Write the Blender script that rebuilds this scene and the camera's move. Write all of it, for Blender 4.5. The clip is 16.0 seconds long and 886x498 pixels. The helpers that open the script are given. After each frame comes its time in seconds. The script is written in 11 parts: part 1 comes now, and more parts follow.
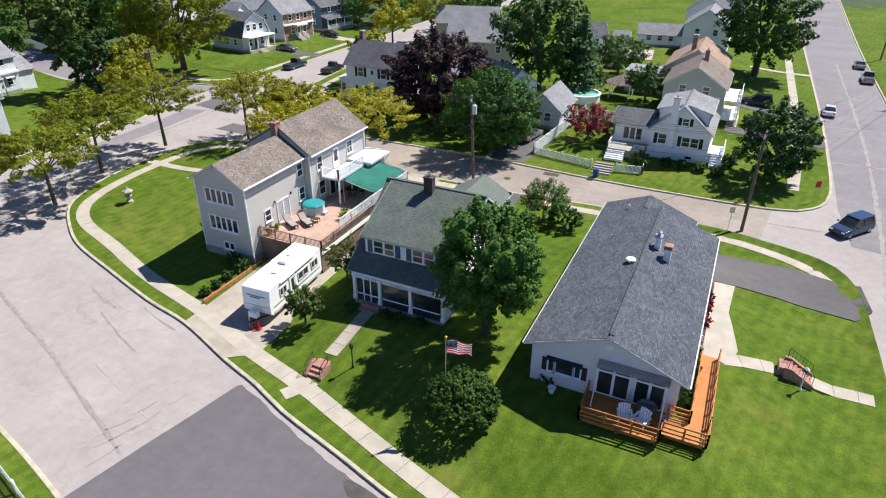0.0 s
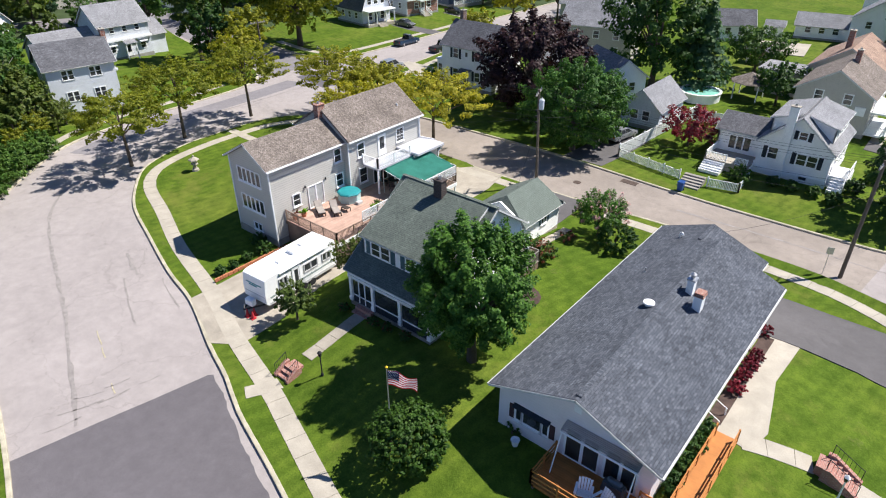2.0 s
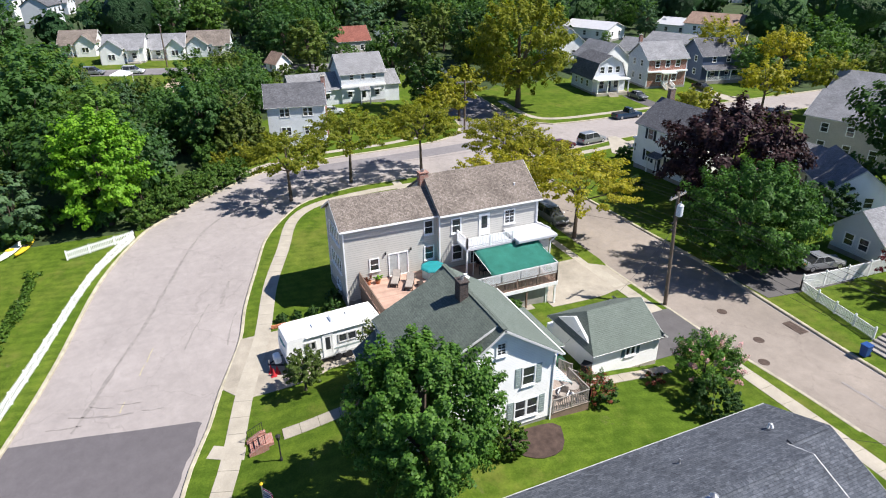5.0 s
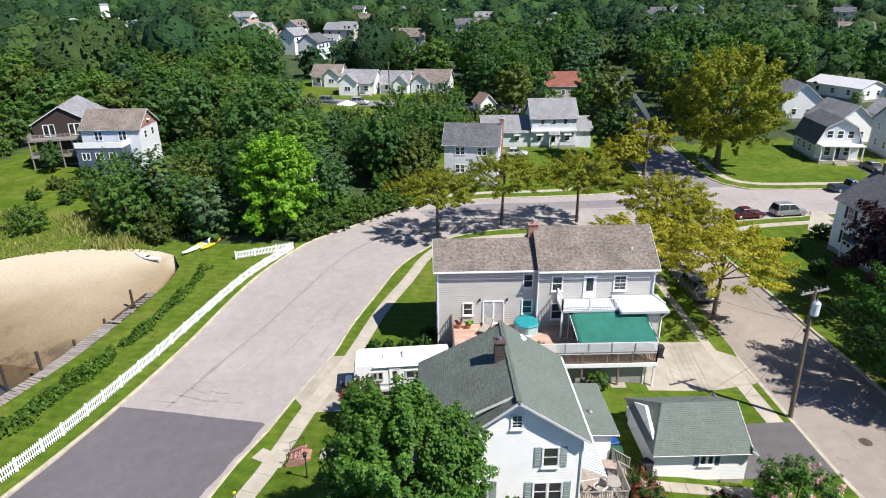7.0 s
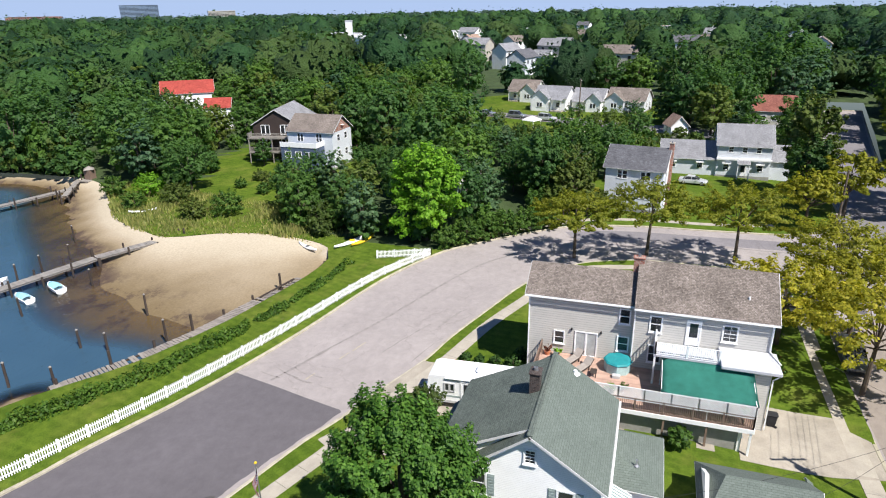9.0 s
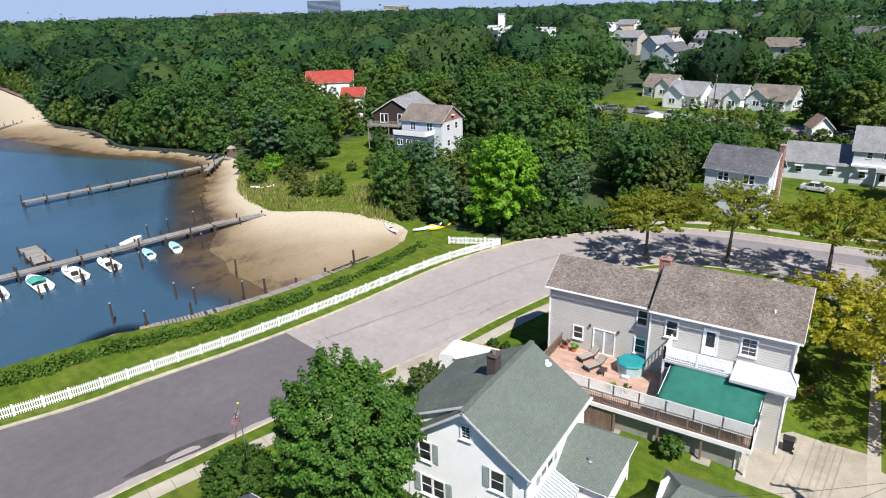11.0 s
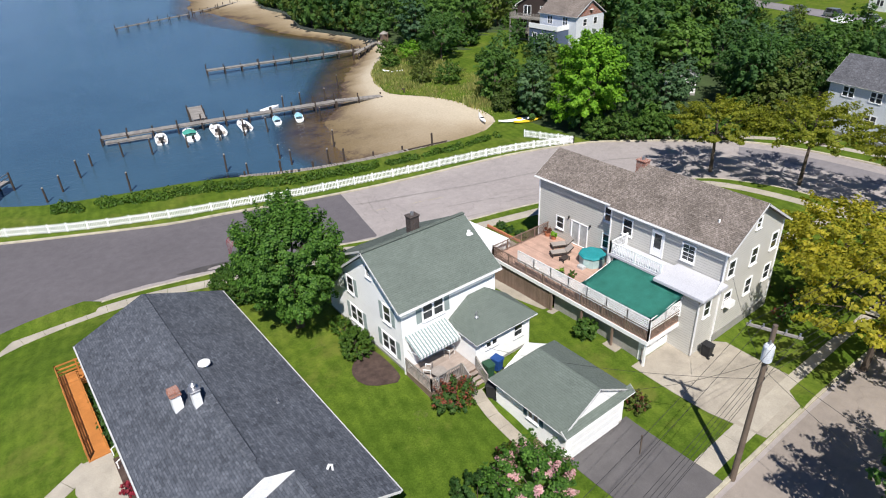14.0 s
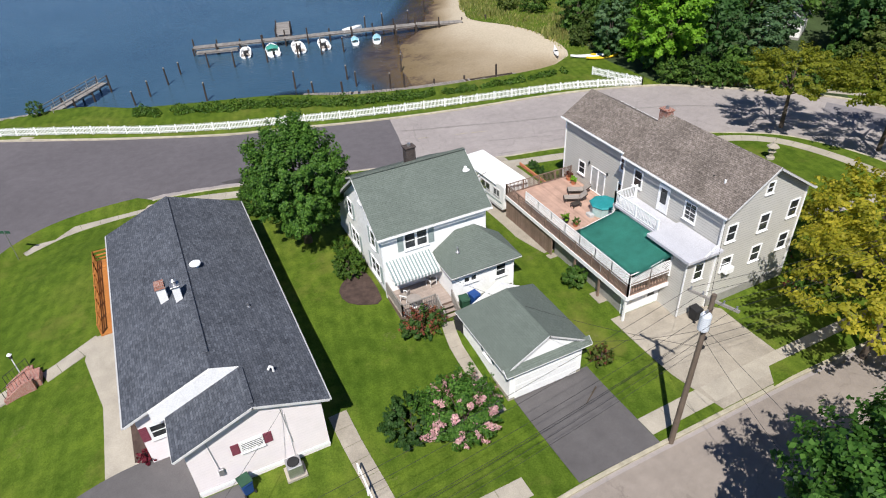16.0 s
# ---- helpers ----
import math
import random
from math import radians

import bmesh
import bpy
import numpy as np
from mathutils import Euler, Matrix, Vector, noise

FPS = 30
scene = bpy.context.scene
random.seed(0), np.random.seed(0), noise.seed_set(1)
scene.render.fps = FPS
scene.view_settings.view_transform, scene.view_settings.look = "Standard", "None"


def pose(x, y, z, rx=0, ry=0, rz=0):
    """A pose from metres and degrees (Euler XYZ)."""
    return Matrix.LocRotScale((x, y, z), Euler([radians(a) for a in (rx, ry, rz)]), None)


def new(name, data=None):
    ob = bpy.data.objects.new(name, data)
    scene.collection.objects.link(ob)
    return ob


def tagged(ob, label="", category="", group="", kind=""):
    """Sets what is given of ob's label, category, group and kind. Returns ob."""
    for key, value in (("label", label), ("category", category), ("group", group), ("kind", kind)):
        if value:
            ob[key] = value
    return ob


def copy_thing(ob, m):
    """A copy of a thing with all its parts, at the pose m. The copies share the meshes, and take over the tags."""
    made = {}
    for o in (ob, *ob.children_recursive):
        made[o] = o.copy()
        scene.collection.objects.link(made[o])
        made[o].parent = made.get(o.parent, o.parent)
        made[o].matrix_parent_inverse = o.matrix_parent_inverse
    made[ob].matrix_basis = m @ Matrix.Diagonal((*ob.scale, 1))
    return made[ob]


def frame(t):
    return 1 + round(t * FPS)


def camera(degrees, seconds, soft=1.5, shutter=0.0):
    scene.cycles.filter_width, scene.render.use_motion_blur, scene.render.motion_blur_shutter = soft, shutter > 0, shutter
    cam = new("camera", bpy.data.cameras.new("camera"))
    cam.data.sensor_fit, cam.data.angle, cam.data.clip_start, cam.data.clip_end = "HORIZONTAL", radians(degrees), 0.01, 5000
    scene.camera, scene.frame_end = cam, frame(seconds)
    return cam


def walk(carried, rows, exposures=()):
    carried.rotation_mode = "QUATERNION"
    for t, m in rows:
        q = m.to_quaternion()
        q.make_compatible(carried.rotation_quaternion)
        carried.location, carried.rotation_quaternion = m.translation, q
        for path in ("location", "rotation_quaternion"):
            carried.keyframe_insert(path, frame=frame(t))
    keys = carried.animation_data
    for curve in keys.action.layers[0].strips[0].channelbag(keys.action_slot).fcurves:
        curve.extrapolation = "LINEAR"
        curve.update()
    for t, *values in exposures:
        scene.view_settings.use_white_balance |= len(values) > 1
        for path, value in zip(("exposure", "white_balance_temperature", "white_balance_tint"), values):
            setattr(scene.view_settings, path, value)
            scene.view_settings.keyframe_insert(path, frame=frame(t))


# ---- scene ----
cam = camera(70.25, 16.0, soft=1.1)
PATH = [
    (0.0, -0.001, -0.000, 28.650, 61.003, -0.210, 25.462),
    (0.5, 1.610, 2.314, 28.602, 60.455, -0.103, 28.970),
    (1.0, 3.110, 4.660, 28.562, 59.870, -0.019, 32.537),
    (1.5, 4.464, 7.013, 28.546, 59.293, 0.090, 36.188),
    (2.0, 5.719, 9.472, 28.523, 59.012, 0.235, 39.938),
    (2.5, 6.895, 12.021, 28.523, 59.018, 0.379, 43.884),
    (3.0, 7.919, 14.701, 28.493, 59.084, 0.495, 47.980),
    (5.5, 10.376, 28.331, 28.454, 65.438, 0.383, 71.858),
    (6.0, 10.862, 30.925, 28.580, 66.481, 0.387, 77.498),
    (6.5, 11.202, 33.397, 28.757, 67.133, 0.372, 83.000),
    (7.0, 11.389, 35.755, 28.890, 67.675, 0.451, 88.360),
    (7.5, 11.405, 38.121, 28.953, 68.084, 0.576, 93.738),
    (8.0, 11.255, 40.372, 29.059, 68.451, 0.689, 98.887),
    (8.5, 10.870, 42.562, 29.111, 68.847, 0.763, 103.754),
    (9.0, 10.368, 44.602, 29.166, 69.147, 0.914, 108.203),
    (9.5, 9.740, 46.797, 29.169, 69.222, 1.098, 112.729),
    (12.0, 6.308, 60.846, 28.869, 67.545, 1.939, 127.962),
    (12.5, 5.259, 63.945, 28.842, 66.148, 2.076, 130.896),
    (13.0, 4.061, 66.862, 28.830, 64.449, 2.243, 134.488),
    (13.5, 2.699, 69.479, 28.886, 62.563, 2.317, 138.632),
    (14.0, 1.212, 71.702, 29.014, 60.672, 2.439, 142.084),
    (14.5, -0.320, 73.504, 29.083, 58.885, 2.459, 145.176),
    (15.0, -1.922, 74.944, 29.141, 57.217, 2.494, 147.563),
    (15.5, -3.568, 76.029, 29.257, 55.878, 2.501, 150.409),
    (16.0, -5.404, 76.761, 29.401, 54.822, 2.580, 153.809),
]
walk(cam, [(t, pose(x, y, z, a, b, c)) for t, x, y, z, a, b, c in PATH],
     [(0.0, 0.68), (3.0, 0.68), (6.0, 0.66), (9.5, 0.55), (12.5, 0.45), (16.0, 0.24)])

# ---- light ----
SUN_DIR = Vector((0.545, 0.838, 1.33)).normalized()
world = bpy.data.worlds.new("sky")
scene.world = world
world.use_nodes = True
wn = world.node_tree
sky = wn.nodes.new("ShaderNodeTexSky")
sky.sky_type, sky.sun_disc = "NISHITA", False
sky.sun_elevation, sky.sun_rotation = math.asin(SUN_DIR.z), math.atan2(SUN_DIR.x, SUN_DIR.y)
sky.air_density, sky.dust_density, sky.ozone_density = 0.7, 0.0, 4.0
tint = wn.nodes.new("ShaderNodeMix")
tint.data_type, tint.blend_type = "RGBA", "MULTIPLY"
tint.inputs[0].default_value = 1.0
tint.inputs[7].default_value = (0.74, 0.85, 1.0, 1.0)
wn.links.new(sky.outputs[0], tint.inputs[6])
cap = wn.nodes.new("ShaderNodeMix")
cap.data_type, cap.blend_type = "RGBA", "DARKEN"
cap.inputs[0].default_value = 1.0
cap.inputs[7].default_value = (3.6, 4.7, 7.0, 1.0)
wn.links.new(tint.outputs[2], cap.inputs[6])
wn.links.new(cap.outputs[2], wn.nodes["Background"].inputs[0])
wn.nodes["Background"].inputs[1].default_value = 0.085
sun = new("sun", bpy.data.lights.new("sun", "SUN"))
sun.data.energy, sun.data.angle, sun.data.color = 5.0, radians(0.55), (1.0, 0.96, 0.9)
sun.rotation_mode = "QUATERNION"
sun.rotation_quaternion = SUN_DIR.to_track_quat("Z", "Y")
sun.location = (0, 0, 120)


# ---- materials ----
def node_mat(name, rough=0.7, metal=0.0, spec=0.3):
    m = bpy.data.materials.new(name)
    m.use_nodes = True
    nt = m.node_tree
    b = nt.nodes["Principled BSDF"]
    b.inputs["Roughness"].default_value = rough
    b.inputs["Metallic"].default_value = metal
    b.inputs["Specular IOR Level"].default_value = spec
    return m, nt, b


def link(nt, a, ao, b, bi):
    nt.links.new(a.outputs[ao], b.inputs[bi])


def noise_node(nt, coord, scale, detail=4.0, rough=0.6):
    n = nt.nodes.new("ShaderNodeTexNoise")
    n.inputs["Scale"].default_value = scale
    n.inputs["Detail"].default_value = detail
    n.inputs["Roughness"].default_value = rough
    nt.links.new(coord, n.inputs["Vector"])
    return n


def ramp_node(nt, fac, stops):
    r = nt.nodes.new("ShaderNodeValToRGB")
    el = r.color_ramp.elements
    while len(el) < len(stops):
        el.new(0.5)
    for e, (p, c) in zip(el, stops):
        e.position, e.color = p, (*c, 1.0)
    nt.links.new(fac, r.inputs[0])
    return r


def mix_node(nt, fac, a, b, blend="MIX"):
    n = nt.nodes.new("ShaderNodeMix")
    n.data_type, n.blend_type = "RGBA", blend
    for sock, v in ((n.inputs[0], fac), (n.inputs[6], a), (n.inputs[7], b)):
        if isinstance(v, bpy.types.NodeSocket):
            nt.links.new(v, sock)
        elif isinstance(v, (int, float)):
            sock.default_value = v
        else:
            sock.default_value = (*v, 1.0)
    return n.outputs[2]


def math_node(nt, op, a, b=0.0, c=0.0):
    n = nt.nodes.new("ShaderNodeMath")
    n.operation = op
    for sock, v in zip(n.inputs, (a, b, c)):
        if isinstance(v, bpy.types.NodeSocket):
            nt.links.new(v, sock)
        else:
            sock.default_value = v
    return n.outputs[0]


def bump_to(nt, b, height, strength=0.4, dist=0.02):
    n = nt.nodes.new("ShaderNodeBump")
    n.inputs["Strength"].default_value = strength
    n.inputs["Distance"].default_value = dist
    nt.links.new(height, n.inputs["Height"])
    nt.links.new(n.outputs[0], b.inputs["Normal"])


def world_pos(nt):
    return nt.nodes.new("ShaderNodeNewGeometry").outputs["Position"]


def uv_of(nt):
    return nt.nodes.new("ShaderNodeTexCoord").outputs["UV"]


def shade(c, k):
    return tuple(min(1.0, v * k) for v in c)


def rough_mat(name, color, var=0.25, scale=3.0, fine=40.0, rough=0.75, bump=0.3, metal=0.0, spec=0.3, dist=0.01):
    """A plain surface with stains at one scale and grain at another."""
    m, nt, b = node_mat(name, rough, metal, spec)
    p = world_pos(nt)
    n1, n2 = noise_node(nt, p, scale, 5), noise_node(nt, p, fine, 3)
    f1 = ramp_node(nt, n1.outputs[0], ((0.3, shade(color, 1 - var)), (0.7, shade(color, 1 + var))))
    f2 = ramp_node(nt, n2.outputs[0], ((0.25, (0.82, 0.82, 0.82)), (0.75, (1.12, 1.12, 1.12))))
    nt.links.new(mix_node(nt, 1.0, f1.outputs[0], f2.outputs[0], "MULTIPLY"), b.inputs["Base Color"])
    if bump:
        bump_to(nt, b, n2.outputs[0], bump, dist)
    return m


def siding_mat(name, color, course=0.115, vertical=False, gap=0.6):
    """Lap siding: courses along the height, the shadow line under each painted into the colour."""
    m, nt, b = node_mat(name, 0.55, 0.0, 0.3)
    uv = uv_of(nt)
    sep = nt.nodes.new("ShaderNodeSeparateXYZ")
    nt.links.new(uv, sep.inputs[0])
    v = math_node(nt, "FRACT", math_node(nt, "DIVIDE", sep.outputs[0 if vertical else 1], course))
    edge = ramp_node(nt, v, ((0.0, (gap,) * 3), (0.22, (1, 1, 1))))
    p = world_pos(nt)
    n1 = noise_node(nt, p, 0.8, 5)
    n2 = noise_node(nt, p, 14, 3)
    base = ramp_node(nt, n1.outputs[0], ((0.3, shade(color, 0.95)), (0.7, shade(color, 1.04))))
    fine = ramp_node(nt, n2.outputs[0], ((0.3, (0.97, 0.97, 0.965)), (0.7, (1.03, 1.03, 1.03))))
    c = mix_node(nt, 1.0, base.outputs[0], fine.outputs[0], "MULTIPLY")
    nt.links.new(mix_node(nt, 1.0, c, edge.outputs[0], "MULTIPLY"), b.inputs["Base Color"])
    bump_to(nt, b, math_node(nt, "SUBTRACT", 1.0, v), 0.6, 0.015)
    return m


def shingle_mat(name, c1, c2, row=0.15, tab=0.32, var=0.35):
    """Asphalt shingles: staggered tabs, granules, weather streaks down the slope."""
    m, nt, b = node_mat(name, 0.92, 0.0, 0.15)
    uv = uv_of(nt)
    br = nt.nodes.new("ShaderNodeTexBrick")
    br.offset, br.squash = 0.37, 1.0
    br.inputs["Color1"].default_value = (*c1, 1)
    br.inputs["Color2"].default_value = (*c2, 1)
    br.inputs["Mortar"].default_value = (*shade(c1, 0.62), 1)
    br.inputs["Scale"].default_value = 1.0
    br.inputs["Mortar Size"].default_value = 0.009
    br.inputs["Mortar Smooth"].default_value = 0.2
    br.inputs["Bias"].default_value = 0.0
    br.inputs["Brick Width"].default_value = tab
    br.inputs["Row Height"].default_value = row
    nt.links.new(uv, br.inputs["Vector"])
    p = world_pos(nt)
    n1, n2 = noise_node(nt, p, 0.5, 6, 0.7), noise_node(nt, p, 26, 4, 0.7)
    s1 = ramp_node(nt, n1.outputs[0], ((0.3, (1 - var * 0.6,) * 3), (0.7, (1 + var * 0.6,) * 3)))
    s2 = ramp_node(nt, n2.outputs[0], ((0.25, (1 - var,) * 3), (0.75, (1 + var,) * 3)))
    n3 = noise_node(nt, p, 6.5, 3, 0.8)
    s3 = ramp_node(nt, n3.outputs[0], ((0.32, (1 - var * 0.75,) * 3), (0.68, (1 + var * 0.75,) * 3)))
    c = mix_node(nt, 1.0, br.outputs[0], s1.outputs[0], "MULTIPLY")
    c = mix_node(nt, 1.0, c, s3.outputs[0], "MULTIPLY")
    nt.links.new(mix_node(nt, 1.0, c, s2.outputs[0], "MULTIPLY"), b.inputs["Base Color"])
    sep = nt.nodes.new("ShaderNodeSeparateXYZ")
    nt.links.new(uv, sep.inputs[0])
    v = math_node(nt, "FRACT", math_node(nt, "DIVIDE", sep.outputs[1], row))
    hgt = math_node(nt, "ADD", math_node(nt, "SUBTRACT", 1.0, v), math_node(nt, "MULTIPLY", n2.outputs[0], 0.6))
    bump_to(nt, b, hgt, 0.55, 0.012)
    return m


def brick_mat(name, c1, c2, mortar=(0.45, 0.42, 0.38)):
    m, nt, b = node_mat(name, 0.85)
    br = nt.nodes.new("ShaderNodeTexBrick")
    br.inputs["Color1"].default_value = (*c1, 1)
    br.inputs["Color2"].default_value = (*c2, 1)
    br.inputs["Mortar"].default_value = (*mortar, 1)
    br.inputs["Scale"].default_value = 1.0
    br.inputs["Mortar Size"].default_value = 0.008
    br.inputs["Brick Width"].default_value = 0.21
    br.inputs["Row Height"].default_value = 0.075
    nt.links.new(uv_of(nt), br.inputs["Vector"])
    n = noise_node(nt, world_pos(nt), 9, 4)
    s = ramp_node(nt, n.outputs[0], ((0.3, (0.75,) * 3), (0.7, (1.15,) * 3)))
    nt.links.new(mix_node(nt, 1.0, br.outputs[0], s.outputs[0], "MULTIPLY"), b.inputs["Base Color"])
    bump_to(nt, b, br.outputs["Fac"], -0.4, 0.008)
    return m


def wood_mat(name, color, var=0.3, rough=0.65):
    m, nt, b = node_mat(name, rough)
    mp = nt.nodes.new("ShaderNodeMapping")
    mp.inputs["Scale"].default_value = (1.2, 14.0, 1.0)
    nt.links.new(uv_of(nt), mp.inputs[0])
    n1 = noise_node(nt, mp.outputs[0], 2.2, 5)
    n2 = noise_node(nt, world_pos(nt), 1.1, 4)
    a = ramp_node(nt, n1.outputs[0], ((0.25, shade(color, 1 - var)), (0.75, shade(color, 1 + var * 0.6))))
    s = ramp_node(nt, n2.outputs[0], ((0.3, (0.82,) * 3), (0.7, (1.12,) * 3)))
    oi = nt.nodes.new("ShaderNodeObjectInfo")
    tone = ramp_node(nt, oi.outputs["Random"], ((0.0, (0.86,) * 3), (1.0, (1.12,) * 3)))
    c = mix_node(nt, 1.0, a.outputs[0], s.outputs[0], "MULTIPLY")
    nt.links.new(mix_node(nt, 1.0, c, tone.outputs[0], "MULTIPLY"), b.inputs["Base Color"])
    bump_to(nt, b, n1.outputs[0], 0.25, 0.006)
    return m


def leaf_mat(name, c1, c2, c3, trans=0.35, drift=0.55, depth=0.25, tuft=0.0):
    """Foliage: each leaf its own tone, whole clumps drifting, light coming through."""
    m, nt, b = node_mat(name, 0.55, 0.0, 0.22)
    g = nt.nodes.new("ShaderNodeNewGeometry")
    r = ramp_node(nt, g.outputs["Random Per Island"], ((0.0, c1), (0.5, c2), (1.0, c3)))
    n = noise_node(nt, g.outputs["Position"], drift, 4)
    s = ramp_node(nt, n.outputs[0], ((0.3, (0.98 - depth, 1 - depth, 0.96 - depth)), (0.7, (0.96 + depth, 0.93 + depth, 0.85 + depth))))
    oi = nt.nodes.new("ShaderNodeObjectInfo")
    tone = ramp_node(nt, oi.outputs["Random"], ((0.0, (0.72, 0.8, 0.8)), (1.0, (1.32, 1.22, 1.1))))
    c = mix_node(nt, 1.0, r.outputs[0], s.outputs[0], "MULTIPLY")
    c = mix_node(nt, 1.0, c, tone.outputs[0], "MULTIPLY")
    nt.links.new(c, b.inputs["Base Color"])
    if tuft:
        bump_to(nt, b, noise_node(nt, g.outputs["Position"], 1.1, 3, 0.7).outputs[0], 1.0, tuft)
    t = nt.nodes.new("ShaderNodeBsdfTranslucent")
    nt.links.new(mix_node(nt, 1.0, c, (1.15, 1.2, 0.55), "MULTIPLY"), t.inputs[0])
    mx = nt.nodes.new("ShaderNodeMixShader")
    mx.inputs[0].default_value = trans
    nt.links.new(b.outputs[0], mx.inputs[1])
    nt.links.new(t.outputs[0], mx.inputs[2])
    nt.links.new(mx.outputs[0], nt.nodes["Material Output"].inputs[0])
    return m


def grass_mat(name):
    m, nt, b = node_mat(name, 0.9, 0.0, 0.05)
    p = world_pos(nt)
    big, mid, fine = noise_node(nt, p, 0.09, 5), noise_node(nt, p, 0.8, 6, 0.7), noise_node(nt, p, 9.0, 5, 0.75)
    base = ramp_node(nt, big.outputs[0], ((0.3, (0.06, 0.106, 0.012)), (0.5, (0.083, 0.131, 0.016)), (0.72, (0.118, 0.15, 0.026))))
    patch = ramp_node(nt, mid.outputs[0], ((0.28, (0.58, 0.68, 0.6)), (0.5, (1.02, 1.02, 1.0)), (0.7, (1.42, 1.34, 1.25))))
    blade = ramp_node(nt, fine.outputs[0], ((0.25, (0.6, 0.64, 0.6)), (0.75, (1.35, 1.3, 1.3))))
    mp = nt.nodes.new("ShaderNodeMapping")
    mp.inputs["Rotation"].default_value = (0, 0, radians(12))
    nt.links.new(p, mp.inputs[0])
    wv = nt.nodes.new("ShaderNodeTexWave")
    wv.inputs["Scale"].default_value = 0.32
    wv.inputs["Distortion"].default_value = 5.0
    wv.inputs["Detail"].default_value = 3
    nt.links.new(mp.outputs[0], wv.inputs[0])
    mow = ramp_node(nt, wv.outputs["Fac"], ((0.2, (0.93, 0.94, 0.93)), (0.8, (1.07, 1.05, 1.07))))
    c = mix_node(nt, 1.0, base.outputs[0], patch.outputs[0], "MULTIPLY")
    c = mix_node(nt, 1.0, c, blade.outputs[0], "MULTIPLY")
    c = mix_node(nt, 1.0, c, mow.outputs[0], "MULTIPLY")
    dry = noise_node(nt, p, 0.16, 7, 0.72)
    k = ramp_node(nt, dry.outputs[0], ((0.54, (0, 0, 0)), (0.7, (0.55, 0.55, 0.55))))
    c = mix_node(nt, k.outputs[0], c, (0.19, 0.18, 0.045))
    soil = noise_node(nt, p, 0.33, 6, 0.8)
    ks = ramp_node(nt, soil.outputs[0], ((0.62, (0, 0, 0)), (0.72, (0.4, 0.4, 0.4))))
    c = mix_node(nt, ks.outputs[0], c, (0.2, 0.155, 0.09))
    nt.links.new(c, b.inputs["Base Color"])
    bump_to(nt, b, fine.outputs[0], 0.6, 0.06)
    return m


def asphalt_mat(name, color, var=0.2, seams=True):
    m, nt, b = node_mat(name, 0.9, 0.0, 0.2)
    p = world_pos(nt)
    n0, n1, n2 = noise_node(nt, p, 0.12, 5), noise_node(nt, p, 1.1, 6, 0.7), noise_node(nt, p, 38, 3)
    a = ramp_node(nt, n0.outputs[0], ((0.3, shade(color, 1 - var)), (0.7, shade(color, 1 + var))))
    s1 = ramp_node(nt, n1.outputs[0], ((0.3, (0.88,) * 3), (0.7, (1.1,) * 3)))
    s2 = ramp_node(nt, n2.outputs[0], ((0.25, (0.8,) * 3), (0.75, (1.18,) * 3)))
    c = mix_node(nt, 1.0, a.outputs[0], s1.outputs[0], "MULTIPLY")
    c = mix_node(nt, 1.0, c, s2.outputs[0], "MULTIPLY")
    if seams:
        vo = nt.nodes.new("ShaderNodeTexVoronoi")
        vo.feature = "DISTANCE_TO_EDGE"
        vo.inputs["Scale"].default_value = 0.13
        vo.inputs["Randomness"].default_value = 1.0
        wob = noise_node(nt, p, 0.7, 4)
        mv = nt.nodes.new("ShaderNodeVectorMath")
        mv.operation = "MULTIPLY_ADD"
        mv.inputs[1].default_value = (2.2, 2.2, 0)
        nt.links.new(wob.outputs["Color"], mv.inputs[0])
        nt.links.new(p, mv.inputs[2])
        nt.links.new(mv.outputs[0], vo.inputs["Vector"])
        k = ramp_node(nt, vo.outputs["Distance"], ((0.0, (0.84, 0.835, 0.83)), (0.007, (1, 1, 1))))
        c = mix_node(nt, 1.0, c, k.outputs[0], "MULTIPLY")
    nt.links.new(c, b.inputs["Base Color"])
    bump_to(nt, b, n2.outputs[0], 0.3, 0.008)
    return m


def glass_mat(name):
    m, nt, b = node_mat(name, 0.04, 0.0, 0.6)
    n = noise_node(nt, world_pos(nt), 0.7, 2)
    r = ramp_node(nt, n.outputs[0], ((0.3, (0.02, 0.024, 0.028)), (0.7, (0.08, 0.086, 0.092))))
    nt.links.new(r.outputs[0], b.inputs["Base Color"])
    b.inputs["Transmission Weight"].default_value = 0.35
    b.inputs["IOR"].default_value = 1.5
    return m


